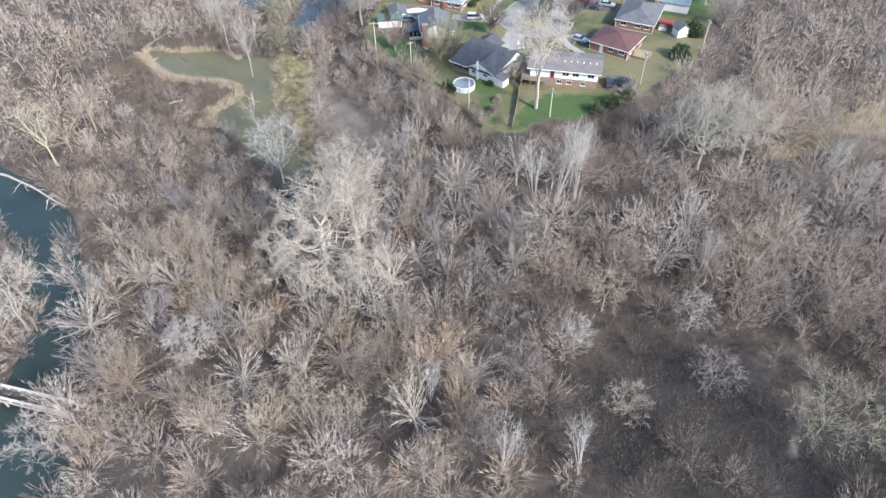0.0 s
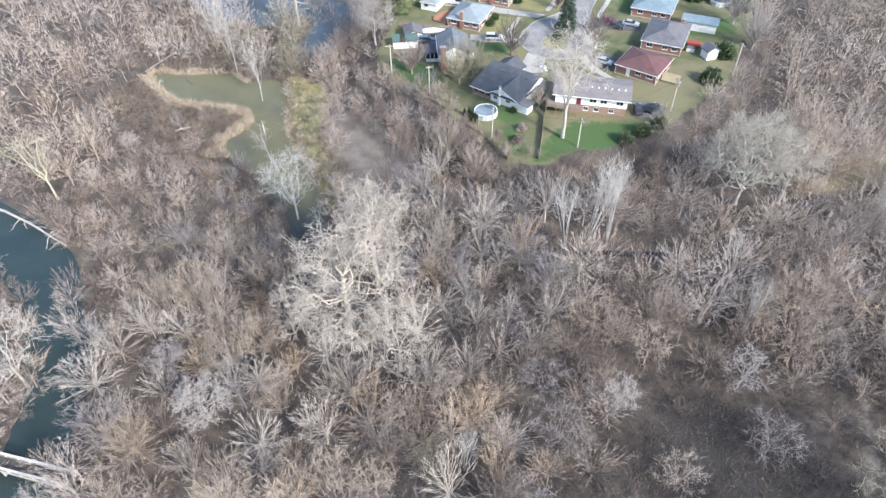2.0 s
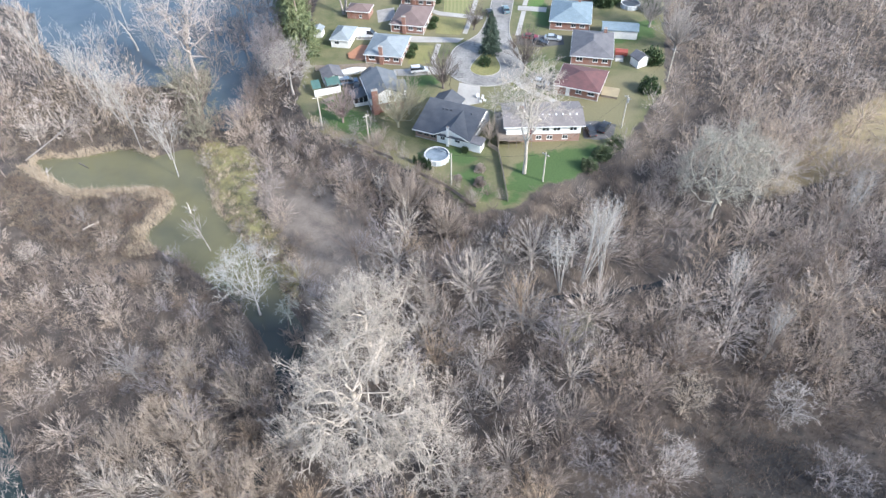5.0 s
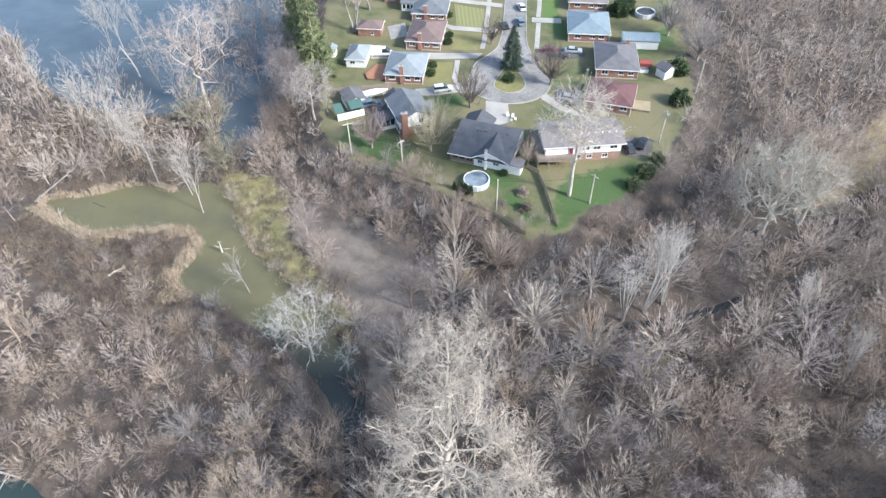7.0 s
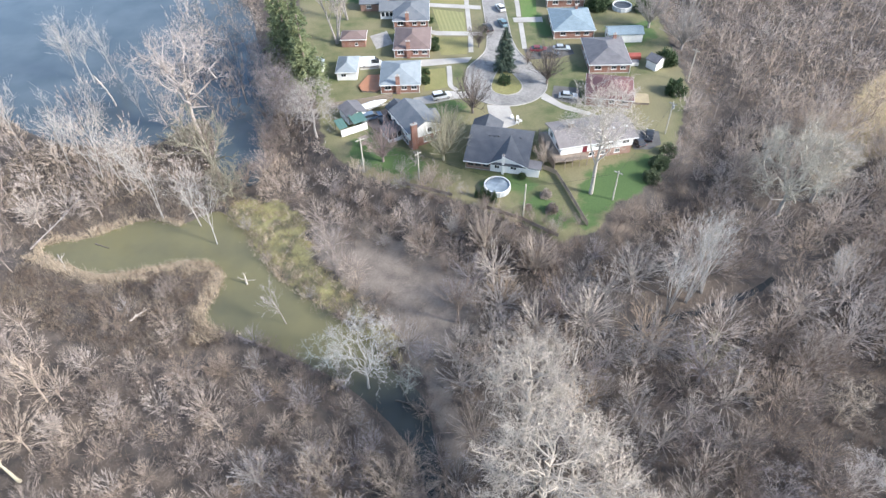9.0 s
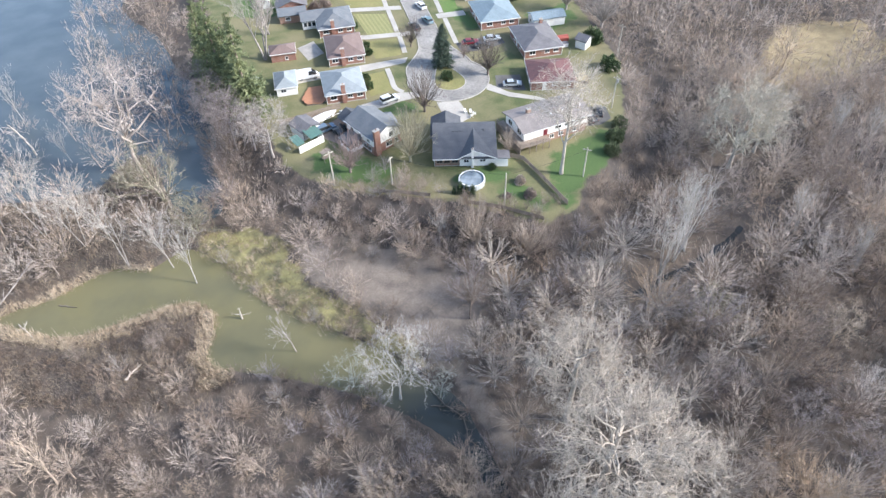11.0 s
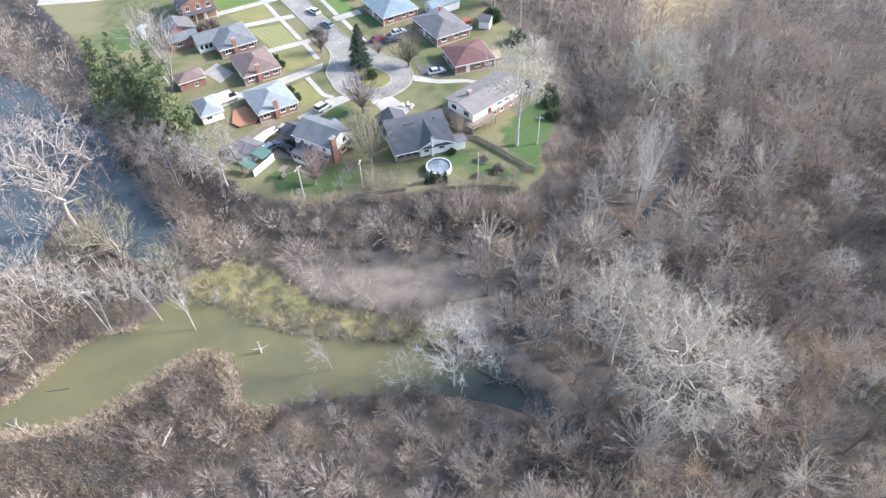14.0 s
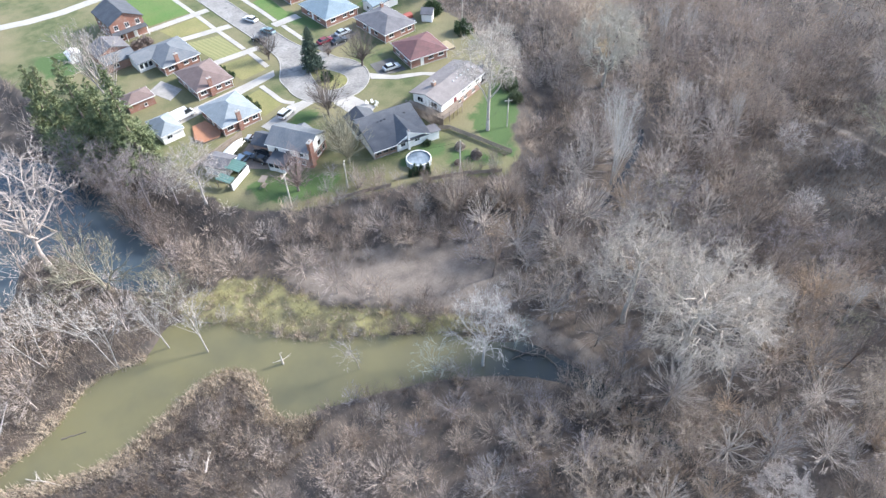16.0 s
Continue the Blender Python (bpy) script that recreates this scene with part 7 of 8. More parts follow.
def plant_spots():
    """Where the wood's plants stand: a jittered grid that keeps out of water, yards, banks and clearings."""
    rng = np.random.default_rng(5)
    step = 4.9
    gx, gy = np.meshgrid(np.arange(-200, 128, step), np.arange(8, 315, step), indexing="ij")
    X = gx.ravel() + rng.uniform(-2.1, 2.1, gx.size)
    Y = gy.ravel() + rng.uniform(-2.1, 2.1, gx.size)
    keep = np.ones(X.size, bool)
    for plan, gap in ((POND_PLAN, 1.6), (RIVER_PLAN, 0.5), (WEST_PLAN, -2.0), (DITCH_PLAN, 2.6), (YARDS, 0.6), (STRAW_BANK, 0.3), (SILT_FLAT, -4.0), (CREEK_BANK, -0.6), (GOLD_FIELD, -6.0)):
        keep &= signed(X, Y, plan) > gap
    # drowned woods along the river's east side
    drowned = (signed(X, Y, RIVER_PLAN) < 0.5) & (X > -113 + 0.05 * (Y - 185)) & (Y > 184) & (Y < 285) & (rng.random(X.size) < 0.9)
    keep |= drowned
    # open reed ground on the tongue of land beside the pond
    keep &= ~((signed(X, Y, REED_FLAT) < 0) & (rng.random(X.size) > np.where(Y < 114, 0.3, 0.06)))
    keep &= ~((signed(X, Y, POND_PLAN) < 4.0) & (X < -90))
    keep |= (signed(X, Y, RIVER_PLAN) < 0.5) & (X > -100) & (X < -87.5) & (Y > 158) & (Y < 192) & (rng.random(X.size) < 0.75)
    between = (X < -88) & (Y > 141) & (signed(X, Y, RIVER_PLAN) > 0)
    keep &= ~(between & (rng.random(X.size) < 0.06))
    keep |= (signed(X, Y, RIVER_PLAN) < 0) & (X > -131) & (X < -99) & (Y > 174) & (Y < 214) & (rng.random(X.size) < 0.34)
    keep &= ~((signed(X, Y, POND_PLAN) < 1.0) & (Y > 66) & (Y < 96) & (X > -66))
    creek = (signed(X, Y, POND_PLAN) < 1.6) & (signed(X, Y, POND_PLAN) > 0.2) & (Y < 84) & (X > -66)
    keep |= creek & (rng.random(X.size) < 0.4)
    # only what the walk's views can reach
    keep &= (waves(X, Y, 4.2, 9.0) + rng.uniform(-0.5, 0.5, X.size) > -0.62) | (signed(X, Y, YARDS) < 12)
    keep &= (Y > 20 + 0.28 * X) & (Y > 12) & (Y + 0.9 * X < 330) & (Y - 0.75 * X < 345)
    # thinner scrub in the south-east
    thin = (X > 4) & (Y < 76)
    keep &= ~(thin & (rng.random(X.size) < 0.42))
    # room under the great trees
    for tx, ty, r in ((-42.4, 71.4, 6.5), (-41.2, 81.6, 4.0), (22.6, 121.5, 8.0), (31.0, 123.5, 5.0), (-57.6, 49.6, 5.5), (-59.0, 60.3, 4.5), (-76, 66.5, 4), (-8.8, 66.7, 4), (-4.9, 59.1, 4.5), (24.5, 65.1, 5), (39.6, 60.5, 7), (6.6, 76.6, 3.5), (-34.3, 44.2, 3.5), (-66, 66, 4), (20, 60, 5), (30, 56, 6), (17, 70, 4), (-97.4, 173.6, 4), (-53.2, 57.6, 3.5), (-63.6, 95.4, 3.5)):
        keep &= np.hypot(X - tx, Y - ty) > r
    return X[keep], Y[keep], rng


WX, WY, wrng = plant_spots()
# a close stand of low shrubs south of the pond
mx, my = np.meshgrid(np.arange(-112, -57, 3.25), np.arange(62, 112, 3.25), indexing="ij")
mx, my = mx.ravel() + wrng.uniform(-1.6, 1.6, mx.size), my.ravel() + wrng.uniform(-1.6, 1.6, mx.size)
stand = (signed(mx, my, POND_PLAN) > 0.5) & (signed(mx, my, WEST_PLAN) > 2.0) & (signed(mx, my, REED_FLAT) > 1.0) & (waves(mx, my, 4.6, 6.0) > -0.62)
# a taller wood that closes over the ground east of the great trees
ex_, ey_ = np.meshgrid(np.arange(-34, 78, 8.0), np.arange(58, 152, 8.0), indexing="ij")
ex_, ey_ = ex_.ravel() + wrng.uniform(-2.6, 2.6, ex_.size), ey_.ravel() + wrng.uniform(-2.6, 2.6, ex_.size)
tall_stand = (signed(ex_, ey_, YARDS) > 3.0) & (signed(ex_, ey_, DITCH_PLAN) > 8.0) & (signed(ex_, ey_, GOLD_FIELD) > 1.0) & (signed(ex_, ey_, TRAIL) > 2.0) & (signed(ex_, ey_, DARK_SOIL) > 2.0) & (ey_ + 0.9 * ex_ < 200)
for tx, ty, r in ((-42.4, 71.4, 10.0), (-41.2, 81.6, 6.0), (-31.6, 65.4, 5.0), (22.6, 121.5, 9.0), (31.0, 123.5, 6.0), (-4.0, 103.0, 6.0), (-8.8, 66.7, 4), (24.5, 65.1, 4), (6.6, 76.6, 3.5), (39.6, 60.5, 7)):
    tall_stand &= np.hypot(ex_ - tx, ey_ - ty) > r
old = (WX > -112) & (WX < -57) & (WY > 62) & (WY < 112) & (signed(WX, WY, REED_FLAT) > 0) & (signed(WX, WY, WEST_PLAN) > 2.0)
stay = ~old | (wrng.random(len(WX)) < 0.14)
WX, WY = np.concatenate([WX[stay], mx[stand], ex_[tall_stand]]), np.concatenate([WY[stay], my[stand], ey_[tall_stand]])
low_stand = np.concatenate([np.zeros(stay.sum(), bool), np.ones(stand.sum(), bool), np.zeros(tall_stand.sum(), bool)])
WZ = land(WX, WY)
drift = waves(WX, WY, 17.0, 2.0)
# which kind: shrubs on the flats by the pond and to the west, taller trees among the rest
u = wrng.random(len(WX)) + drift * 0.12
kind = np.where(u < 0.42, wrng.integers(5, 10, len(WX)), np.where(u < 0.96, wrng.integers(0, 5, len(WX)), wrng.integers(10, 13, len(WX))))
flooded = signed(WX, WY, RIVER_PLAN) < 0.5
kind = np.where(flooded, wrng.integers(5, 13, len(WX)), kind)
slope = np.clip(1 - signed(WX, WY, YARDS) / 16, 0, 1)
kind = np.where((slope > 0.2) & (wrng.random(len(WX)) < 0.8), wrng.integers(5, 10, len(WX)), kind)
kind = np.where(low_stand & (wrng.random(len(WX)) < 0.8), wrng.integers(5, 10, len(WX)), kind)
size = wrng.uniform(0.75, 1.4, len(WX)) * np.where(low_stand, 0.64, 1.0) * np.where((WX > -34) & (WY > 84) & (slope < 0.2), 1.18, 1.0) * np.where(slope > 0.2, 0.74, 1.0) * np.where((WX > 4) & (WY < 76), 0.82, 1.0)
tone = np.clip(0.39 + 0.22 * np.clip((-WX - 12) / 38, -0.6, 1) + drift * 0.16 + wrng.normal(size=len(WX)) * 0.34 - 0.28 * slope - 0.18 * ((WX > 2) & (WY < 76)), 0, 1)
tone = np.where((WX < -48) & (WY < 141), np.clip(tone - 0.06 + 0.14 * wrng.normal(size=len(WX)), 0.12, 0.8), tone)
tone = np.where((WX < -88) & (WY > 141), np.clip(tone * 0.85 + 0.16, 0.3, 0.85), tone)
# haze over the south-western wood, put into the twigs as a paler tone
tone = np.where((WX < -22) & (WY < 92), np.clip(tone + 0.12, 0.22, 0.95), tone)
# distance haze in the east, likewise painted as lighter twigs in both parts
tone = np.where((WX > 10) & (WY > 84), np.clip(0.60 + 0.20 * (tone > 0.42) + 0.15 * wrng.normal(size=len(WX)), 0.15, 0.97), tone)
tone = np.where((WX > -34) & (WX <= 10) & (WY > 76) & (slope < 0.3), np.clip(tone + 0.10, 0.1, 0.95), tone)
tone = np.where(low_stand, np.clip(0.36 + 0.27 * wrng.normal(size=len(WX)) + 0.12 * drift, 0.02, 0.92), tone)
tone = np.where(flooded, np.where(WX < -100, np.where(tone > 0.5, 0.84, 0.57), np.clip(tone * 0.75, 0.1, 0.32)), tone)
tone = np.where(wrng.random(len(WX)) < 0.03, 0.97, tone)
spin = wrng.uniform(0, 2 * np.pi, len(WX))
near = (WX > -84) & (WX < -8) & (WY > 40) & (WY < 118)
pick = np.flatnonzero(near)[:290]
chosen = np.zeros(len(WX), bool)
chosen[pick] = True

STEM_MATS = [bark("dark_brown_twig", (0.205, 0.162, 0.136), (0.155, 0.122, 0.103)), TAN_BARK, bark("lavender_grey_twig", (0.315, 0.285, 0.285), (0.25, 0.225, 0.225)), bark("ochre_twig", (0.44, 0.335, 0.24), (0.355, 0.27, 0.19)), GREY_BARK, bark("pale_twig", (0.52, 0.46, 0.40), (0.43, 0.38, 0.328))]
STEM_WORDS = ["dark brown", "tan", "lavender-grey", "ochre", "grey-brown", "pale grey"]
masters = {}
for i in np.flatnonzero(chosen):
    k, tone_i = int(kind[i]), float(tone[i])
    mi = int(np.searchsorted([0.26, 0.44, 0.58, 0.70, 0.86], tone_i))
    m = pose(WX[i], WY[i], WZ[i], 0, 0, math.degrees(spin[i])) @ Matrix.Scale(float(size[i]), 4)
    name = KIND_NAMES[k]
    if (k, mi) not in masters:
        word = "many-stemmed bare shrub" if name == "shrub" else "slender bare tree" if k >= 10 else "bare spreading tree"
        masters[k, mi] = tree_thing(near_kinds[k], 0, 0, 0, 0, 1.0, STEM_MATS[mi], STEM_WORDS[mi] + " " + word + " on the flood plain", name, "bare woods by the creek", name)
        masters[k, mi].matrix_basis = m
    else:
        o = masters[k, mi]
        c = copy_thing(o, Matrix.Identity(4))
        c.matrix_basis = m


def plant_mass(name, kinds, idx, material, label, category):
    """Many plants joined into one mesh."""
    vs, ts, tn, off = [], [], [], 0
    whole = [joined(g) for g in kinds]
    for i in idx:
        v, t = whole[int(kind[i])]
        c, s = math.cos(spin[i]) * size[i], math.sin(spin[i]) * size[i]
        w = np.empty_like(v)
        w[:, 0], w[:, 1], w[:, 2] = v[:, 0] * c - v[:, 1] * s + WX[i], v[:, 0] * s + v[:, 1] * c + WY[i], v[:, 2] * size[i] + WZ[i]
        vs.append(w), ts.append(t + off), tn.append(np.full(len(v), tone[i], np.float32))
        off += len(v)
    me = mesh_from(name, np.concatenate(vs), np.concatenate(ts), [material], tone=np.concatenate(tn))
    tagged(new(name, me), label, category, kind="stuff")


mid = ~chosen & (WY < 150) & (WX > -128) & (WX < 75)
plant_mass("woods", mid_kinds, np.flatnonzero(mid), WOODS, "dense bare winter woods, brown and grey twigs", "woods")
plant_mass("far_woods", far_kinds, np.flatnonzero(~chosen & ~mid), WOODS, "bare winter woods beyond the houses and the river", "woods")


def blades(name, X, Y, low, high, width, material, label, category, per, spread, tilt, tone_of, seed):
    """Tufts of upright stems at the given places."""
    rng = np.random.default_rng(seed)
    n = len(X)
    Z = land(X, Y)
    px = np.repeat(X, per) + rng.normal(size=n * per) * spread
    py = np.repeat(Y, per) + rng.normal(size=n * per) * spread
    start = np.stack([px, py, np.repeat(Z, per) - 0.05], 1)
    way = unit(np.stack([rng.normal(size=n * per) * tilt, rng.normal(size=n * per) * tilt, np.ones(n * per)], 1))
    v, t = twig_blades(start, way, rng.uniform(low, high, n * per) * np.repeat(rng.uniform(0.6, 1.3, n), per), np.full(n * per, width), rng)
    tn = np.clip(np.repeat(tone_of(X, Y) + rng.normal(size=n) * 0.2, per * 3), 0, 1)
    me = mesh_from(name, v, t, [material], tone=tn)
    tagged(new(name, me), label, category, kind="stuff")


def scatter(x0, x1, y0, y1, step, seed):
    rng = np.random.default_rng(seed)
    gx, gy = np.meshgrid(np.arange(x0, x1, step), np.arange(y0, y1, step), indexing="ij")
    return gx.ravel() + rng.uniform(-step, step, gx.size) * 0.6, gy.ravel() + rng.uniform(-step, step, gx.size) * 0.6, rng


# low brush under the trees
bx, by, brng = scatter(-150, 95, 15, 215, 1.35, 7)
ok = (signed(bx, by, POND_PLAN) > 0.6) & (signed(bx, by, RIVER_PLAN) > 0.6) & (signed(bx, by, WEST_PLAN) > 0.6) & (signed(bx, by, DITCH_PLAN) > 0.4) & (signed(bx, by, YARDS) > 0.5) & (signed(bx, by, GOLD_FIELD) > 0)
ok &= ((signed(bx, by, STRAW_BANK) > 0) | (waves(bx, by, 3.0, 1.0) > 0.35)) & (signed(bx, by, SILT_FLAT) > -1.0) & (by > 20 + 0.28 * bx) & (waves(bx, by, 6.0, 5.0) + brng.uniform(-0.6, 0.6, len(bx)) > -0.45)
# the +0.25 in the east paints the haze there into the brush
blades("brush", bx[ok], by[ok], 0.5, 1.9, 0.06, BRUSH, "low brown brush and dead stalks under the trees", "brush", 10, 0.55, 0.45, lambda x, y: 0.5 + 0.3 * waves(x, y, 11.0, 3.0) - 0.4 * ((x > 0) & (y < 84)) + 0.25 * ((x > -34) & (y > 84)), 8)
# pale reeds along the pond
rx, ry, rrng = scatter(-130, -60, 92, 150, 0.5, 9)
d_pond = signed(rx, ry, POND_PLAN)
ragged = waves(rx, ry, 3.1, 2.0) + 0.6 * waves(rx, ry, 1.2, 5.0) + rrng.uniform(-0.35, 0.35, len(rx))
# a thin fringe on the north shore, a broad one round the tongue, tufts along the rest
fringe = np.where(ry > 137.5, 1.2 + 1.0 * ragged, np.where(rx < -88.0, 2.7 + 1.5 * ragged, 0.2 + 2.4 * ragged))
rim = (d_pond > -0.3) & (d_pond < fringe) & (rx < -66) & ((ry - 0.2 * rx < 151.5) | (rx < -98)) & (signed(rx, ry, STRAW_BANK) > 0)
blades("reeds", rx[rim], ry[rim], 0.4, 1.5, 0.08, REED, "pale dry reeds fringing the pond", "reeds", 15, 0.3, 0.4, lambda x, y: 0.45 + 0.4 * waves(x, y, 2.4, 1.0), 10)
fx, fy, frng = scatter(-131, -87, 106, 137, 0.62, 11)
flat = (signed(fx, fy, REED_FLAT) < 0) & (signed(fx, fy, POND_PLAN) > 1.5)
blades("dead_stalks", fx[flat], fy[flat], 0.35, 1.2, 0.07, BRUSH, "brown trampled dead stalks on the tongue of land", "dead stalks", 9, 0.4, 0.5, lambda x, y: 0.62 + 0.5 * waves(x, y, 2.2), 12)
# straw-yellow grass on the bank
yx, yy, yrng = scatter(-91, -55, 98, 148, 0.6, 13)
bank = (signed(yx, yy, STRAW_BANK) < 1.2 + waves(yx, yy, 2.5)) & (waves(yx, yy, 1.7, 4.0) + yrng.uniform(-0.6, 0.6, len(yx)) > 0.12)
blades("tall_grass", yx[bank], yy[bank], 0.3, 0.9, 0.07, GRASS, "yellow-green rank grass on the pond bank", "grass", 9, 0.35, 0.7, lambda x, y: 0.45 + 0.45 * waves(x, y, 0.9), 14)

# tussocks on the tongue of land and the bank, stalks on the dark soil to the south-east
tx_, ty_, trng = scatter(-131, -87, 104, 137, 1.5, 31)
hump = (signed(tx_, ty_, REED_FLAT) < 0.5) & (signed(tx_, ty_, POND_PLAN) > 2.2)
blades("tussocks", tx_[hump], ty_[hump], 0.6, 1.7, 0.06, BRUSH, "dark brown tussocks on the tongue of land", "tussocks", 34, 0.34, 0.55, lambda x, y: 0.48 + 0.5 * waves(x, y, 1.7), 32)
sx_, sy_, srng = scatter(-4, 62, 42, 96, 0.75, 33)
soil = (waves(sx_, sy_, 4.2, 9.0) + srng.uniform(-0.4, 0.4, len(sx_)) > -0.5) & (signed(sx_, sy_, TRAIL) > 0.3)
blades("stalks", sx_[soil], sy_[soil], 0.4, 1.5, 0.055, BRUSH, "russet and dark dead stalks on bare soil", "dead stalks", 9, 0.4, 0.5, lambda x, y: 0.26 + 0.4 * waves(x, y, 3.0, 2.0), 34)
gx_, gy_, _ = scatter(-91, -55, 98, 148, 1.3, 35)
tuft = (signed(gx_, gy_, STRAW_BANK) < 1.5) & (waves(gx_, gy_, 2.0, 8.0) > -0.1)
blades("grass_tufts", gx_[tuft], gy_[tuft], 0.6, 1.5, 0.06, REED, "straw-brown tufts in the rank grass of the bank", "grass", 22, 0.3, 0.6, lambda x, y: 0.3 + 0.4 * waves(x, y, 2.6), 36)

# single shrubs on the silt flat, the bank and the tongue of land
for x_, y_, k_, s_, m_ in ((-60.6, 130.2, 5, 0.75, TAN_BARK), (-57.8, 127.6, 6, 0.6, GREY_BARK), (-64.8, 133.4, 7, 0.7, BROWN_BARK), (-52.0, 126.6, 6, 0.9, TAN_BARK), (-47.0, 118.6, 5, 1.0, BROWN_BARK),
                           (-49.8, 123.4, 8, 1.2, TAN_BARK), (-70.2, 136.6, 9, 0.8, BROWN_BARK), (-73.6, 141.8, 5, 0.9, BROWN_BARK), (-66.6, 110.4, 7, 0.55, TAN_BARK), (-72.6, 117.0, 8, 0.5, GREY_BARK),
                           (-80.4, 127.6, 6, 0.5, TAN_BARK), (-84.8, 137.4, 5, 0.7, GREY_BARK), (-59.4, 101.8, 9, 0.6, OLIVE_BARK), (-99.6, 121.6, 6, 0.6, TAN_BARK), (-105.4, 119.0, 7, 0.7, GREY_BARK), (-112.0, 124.4, 8, 0.6, TAN_BARK), (-67.8, 99.2, 6, 0.7, GREY_BARK)):
    tree_thing(near_kinds[k_], x_, y_, ground_z(x_, y_), (x_ * 53) % 360, s_, m_, "small bare shrub on open ground near the pond", "shrub", name="shrub")
# tan scrub along the lower edge of the gardens
grng = np.random.default_rng(21)
for k in range(26):
    t = grng.uniform(0, 1)
    x_, y_ = -61 + 36 * t + grng.normal() * 0.8, 147.4 - 26.0 * t + grng.normal() * 1.0 - 1.2 * math.sin(t * 3.1)
    tree_thing(near_kinds[5 + k % 5], x_, y_, ground_z(x_, y_), grng.uniform(0, 360), grng.uniform(0.35, 0.62), (TAN_BARK, BROWN_BARK, GREY_BARK)[k % 3], "small bare shrub at the foot of the gardens", "shrub", "scrub below the gardens", "shrub")
# a close mauve-brown thicket on the slope below the scrub
slope_kinds = []
for k in range(8):
    slope_kinds.append((near_kinds[5 + k % 5], (BROWN_BARK, MAUVE_BARK, BROWN_BARK, TAN_BARK)[k % 4]))
slope_first = {}
for k in range(64):
    t = grng.uniform(-0.1, 1.05)
    down = grng.uniform(2.0, 9.5)
    x_, y_ = -61 + 37 * t - 0.58 * down, 146.0 - 26.5 * t - 0.82 * down
    m_ = pose(x_, y_, ground_z(x_, y_), 0, 0, grng.uniform(0, 360)) @ Matrix.Scale(grng.uniform(0.45, 0.72), 4)
    if k % 8 not in slope_first:
        geo_, bark_ = slope_kinds[k % 8]
        slope_first[k % 8] = tree_thing(geo_, 0, 0, 0, 0, 1.0, bark_, "low bare shrub in the mauve-brown thicket below the gardens", "shrub", "thicket below the gardens", "shrub")
        slope_first[k % 8].matrix_basis = m_
    else:
        copy_thing(slope_first[k % 8], Matrix.Identity(4)).matrix_basis = m_
# shrubs that lean over the creek from both banks
creek_first = {}
for k in range(18):
    y_ = 57.0 + 1.9 * k + grng.normal() * 0.5
    if 85.5 < y_ < 88.5:
        continue
    mid_x = float(np.interp(y_, [55, 63, 70, 79, 87, 92], [-59.8, -57.8, -56.0, -55.6, -57.0, -58.0]))
    x_ = mid_x + (2.3 if k % 2 else -2.3) + grng.normal() * 0.4
    m_ = pose(x_, y_, ground_z(x_, y_), 0, -8 if k % 2 else 8, grng.uniform(-25, 25)) @ Matrix.Scale(grng.uniform(0.7, 0.98), 4)
    if k % 3 not in creek_first:
        creek_first[k % 3] = tree_thing(near_kinds[(6, 8, 1)[k % 3]], 0, 0, 0, 0, 1.0, (TAN_BARK, MAUVE_BARK, BROWN_BARK)[k % 3], "bare shrub leaning over the dark creek", "shrub", "shrubs along the creek", "shrub")
        creek_first[k % 3].matrix_basis = m_
    else:
        copy_thing(creek_first[k % 3], Matrix.Identity(4)).matrix_basis = m_
# a dark thicket on the river's east bank
for k in range(30):
    t = k / 29
    x_, y_ = -84.2 + 5.6 * t + grng.normal() * 1.1 + 1.6 * (k % 3), 152.5 + 46 * t + grng.normal() * 1.0
    tree_thing(near_kinds[(0, 5, 6, 2, 8, 9)[k % 6]], x_, y_, ground_z(x_, y_), grng.uniform(0, 360), grng.uniform(0.75, 1.15), (BROWN_BARK, MAUVE_BARK, BROWN_BARK)[k % 3], "dark bare shrub in the thicket on the river bank", "shrub", "thicket on the river bank", "shrub")
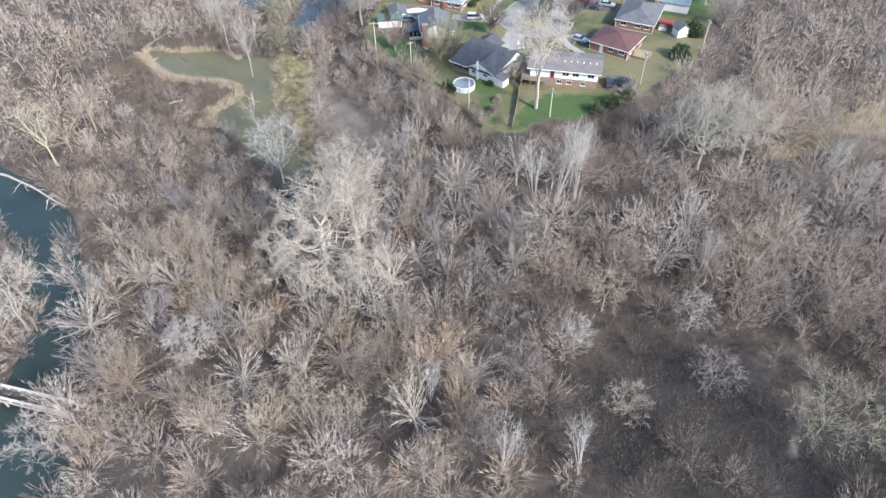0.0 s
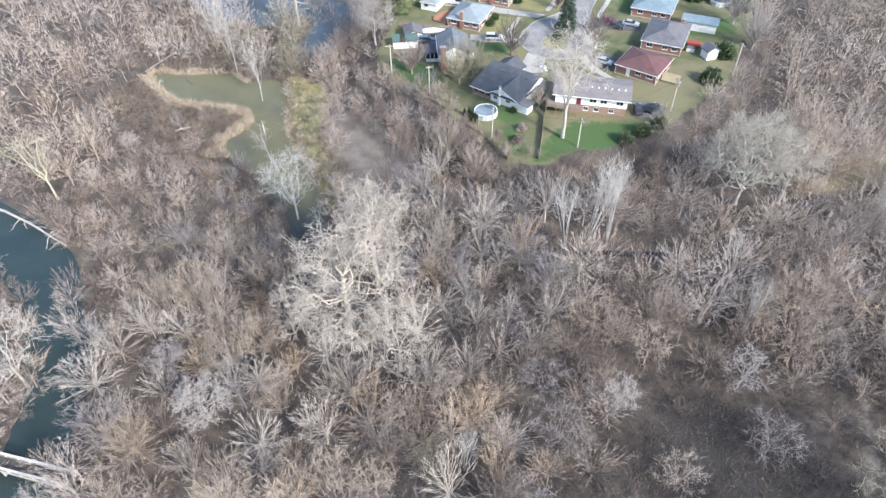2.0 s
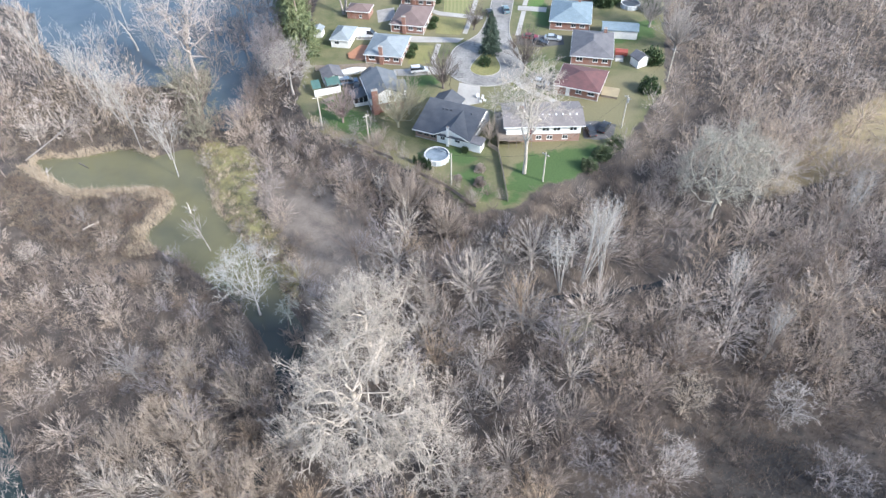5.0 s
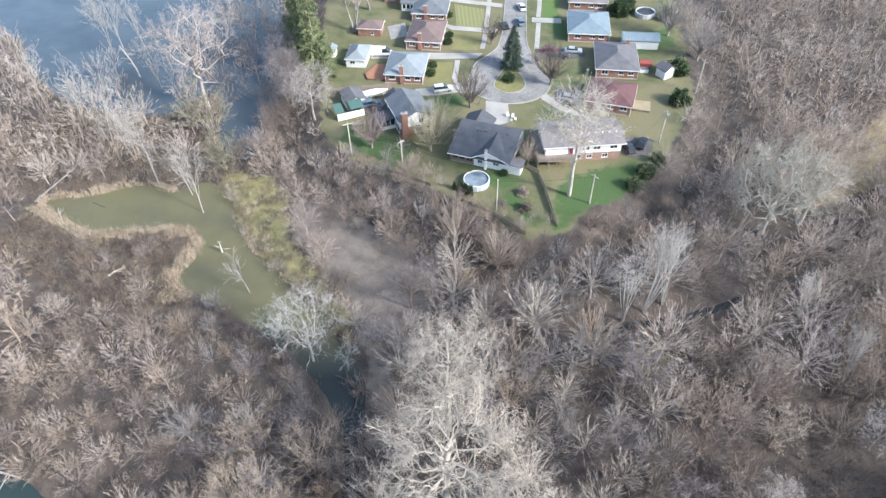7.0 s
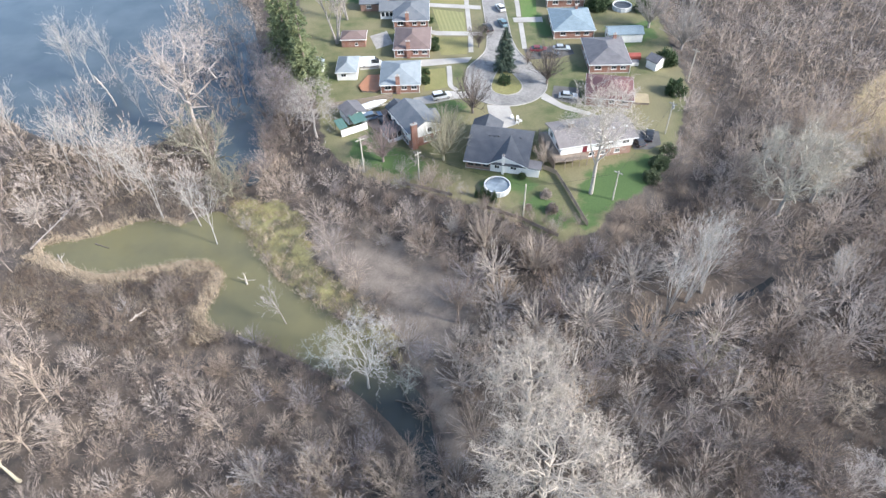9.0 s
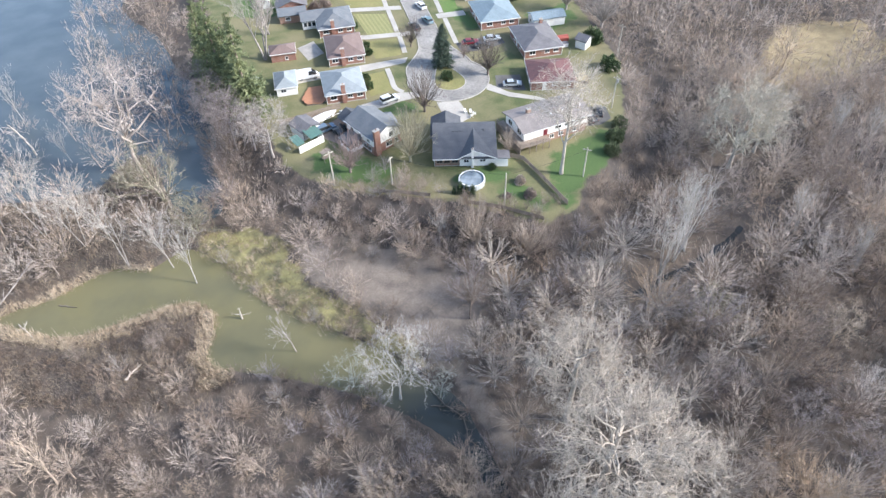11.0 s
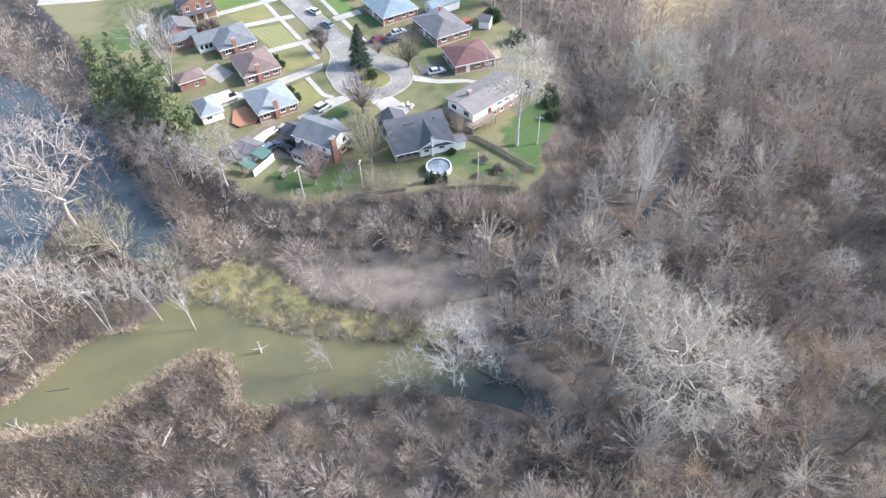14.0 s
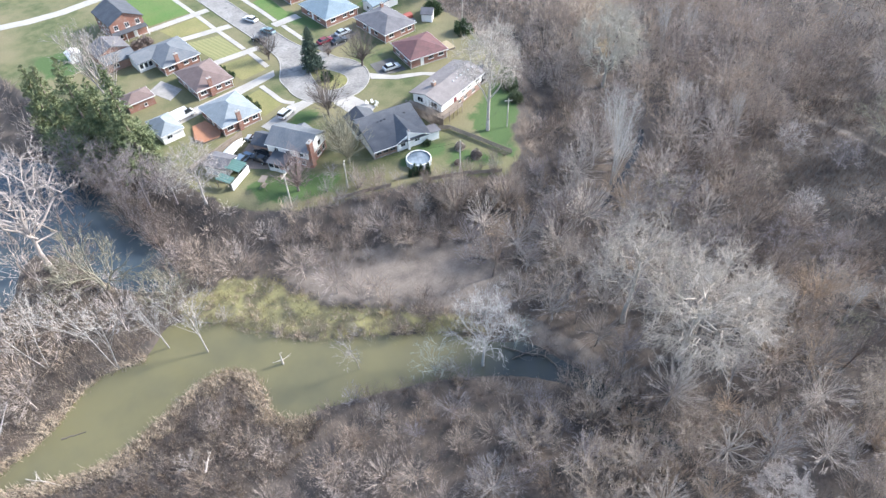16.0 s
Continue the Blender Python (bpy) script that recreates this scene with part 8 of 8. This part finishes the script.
# bare shrubs in the lower gardens
for x_, y_, k_, s_, m_ in ((-48.6, 146.0, 1, 0.62, GREY_BARK), (-51.9, 144.6, 6, 0.7, GREY_BARK), (-45.6, 142.6, 7, 0.7, TAN_BARK), (-42.2, 138.6, 8, 0.6, TAN_BARK), (-46.2, 140.2, 5, 0.75, TAN_BARK), (-44.0, 137.6, 6, 0.62, TAN_BARK), (-40.4, 135.6, 8, 0.5, MAUVE_BARK), (-47.4, 140.0, 9, 0.66, MAUVE_BARK), (-28.6, 126.6, 5, 0.5, TAN_BARK), (-22.4, 123.8, 7, 0.55, BROWN_BARK), (-51.6, 141.6, 5, 0.6, BROWN_BARK), (-19.6, 122.4, 8, 0.45, TAN_BARK), (-36.8, 130.2, 6, 0.5, BROWN_BARK)):
    tree_thing(near_kinds[k_], x_, y_, ground_z(x_, y_), (x_ * 53) % 360, s_, m_, "bare garden shrub at the lower edge of a lawn", "shrub", name="shrub")
# knee-high dead growth between the pond and the river
hx, hy, hrng = scatter(-140, -86, 141, 176, 1.0, 23)
wild_ = (signed(hx, hy, POND_PLAN) > 1.8) & (signed(hx, hy, RIVER_PLAN) > 1.0) & (signed(hx, hy, STRAW_BANK) > 0)
blades("undergrowth", hx[wild_], hy[wild_], 0.6, 2.2, 0.06, BRUSH, "tangled grey-brown undergrowth between pond and river", "undergrowth", 14, 0.6, 0.5, lambda x, y: 0.75 + 0.3 * waves(x, y, 7.0), 24)
# dark twiggy growth along the north shore and thin weeds on the silt
ex, ey, erng = scatter(-92, -52, 92, 148, 0.7, 27)
d_ = signed(ex, ey, POND_PLAN)
shore = (d_ > -0.3) & (d_ < 1.9 + waves(ex, ey, 2.0)) & (ey - 0.0 * ex > 96) & (signed(ex, ey, STRAW_BANK) < 2.0)
weeds = (signed(ex, ey, SILT_FLAT) < 0) & (waves(ex, ey, 4.0, 6.0) + erng.uniform(-0.5, 0.5, len(ex)) > 0.45)
both = shore | weeds
blades("weeds", ex[both], ey[both], 0.5, 1.7, 0.05, BRUSH, "dark twiggy weeds on the shore and the silt", "weeds", 9, 0.35, 0.6, lambda x, y: 0.65 + 0.4 * waves(x, y, 5.0), 28)
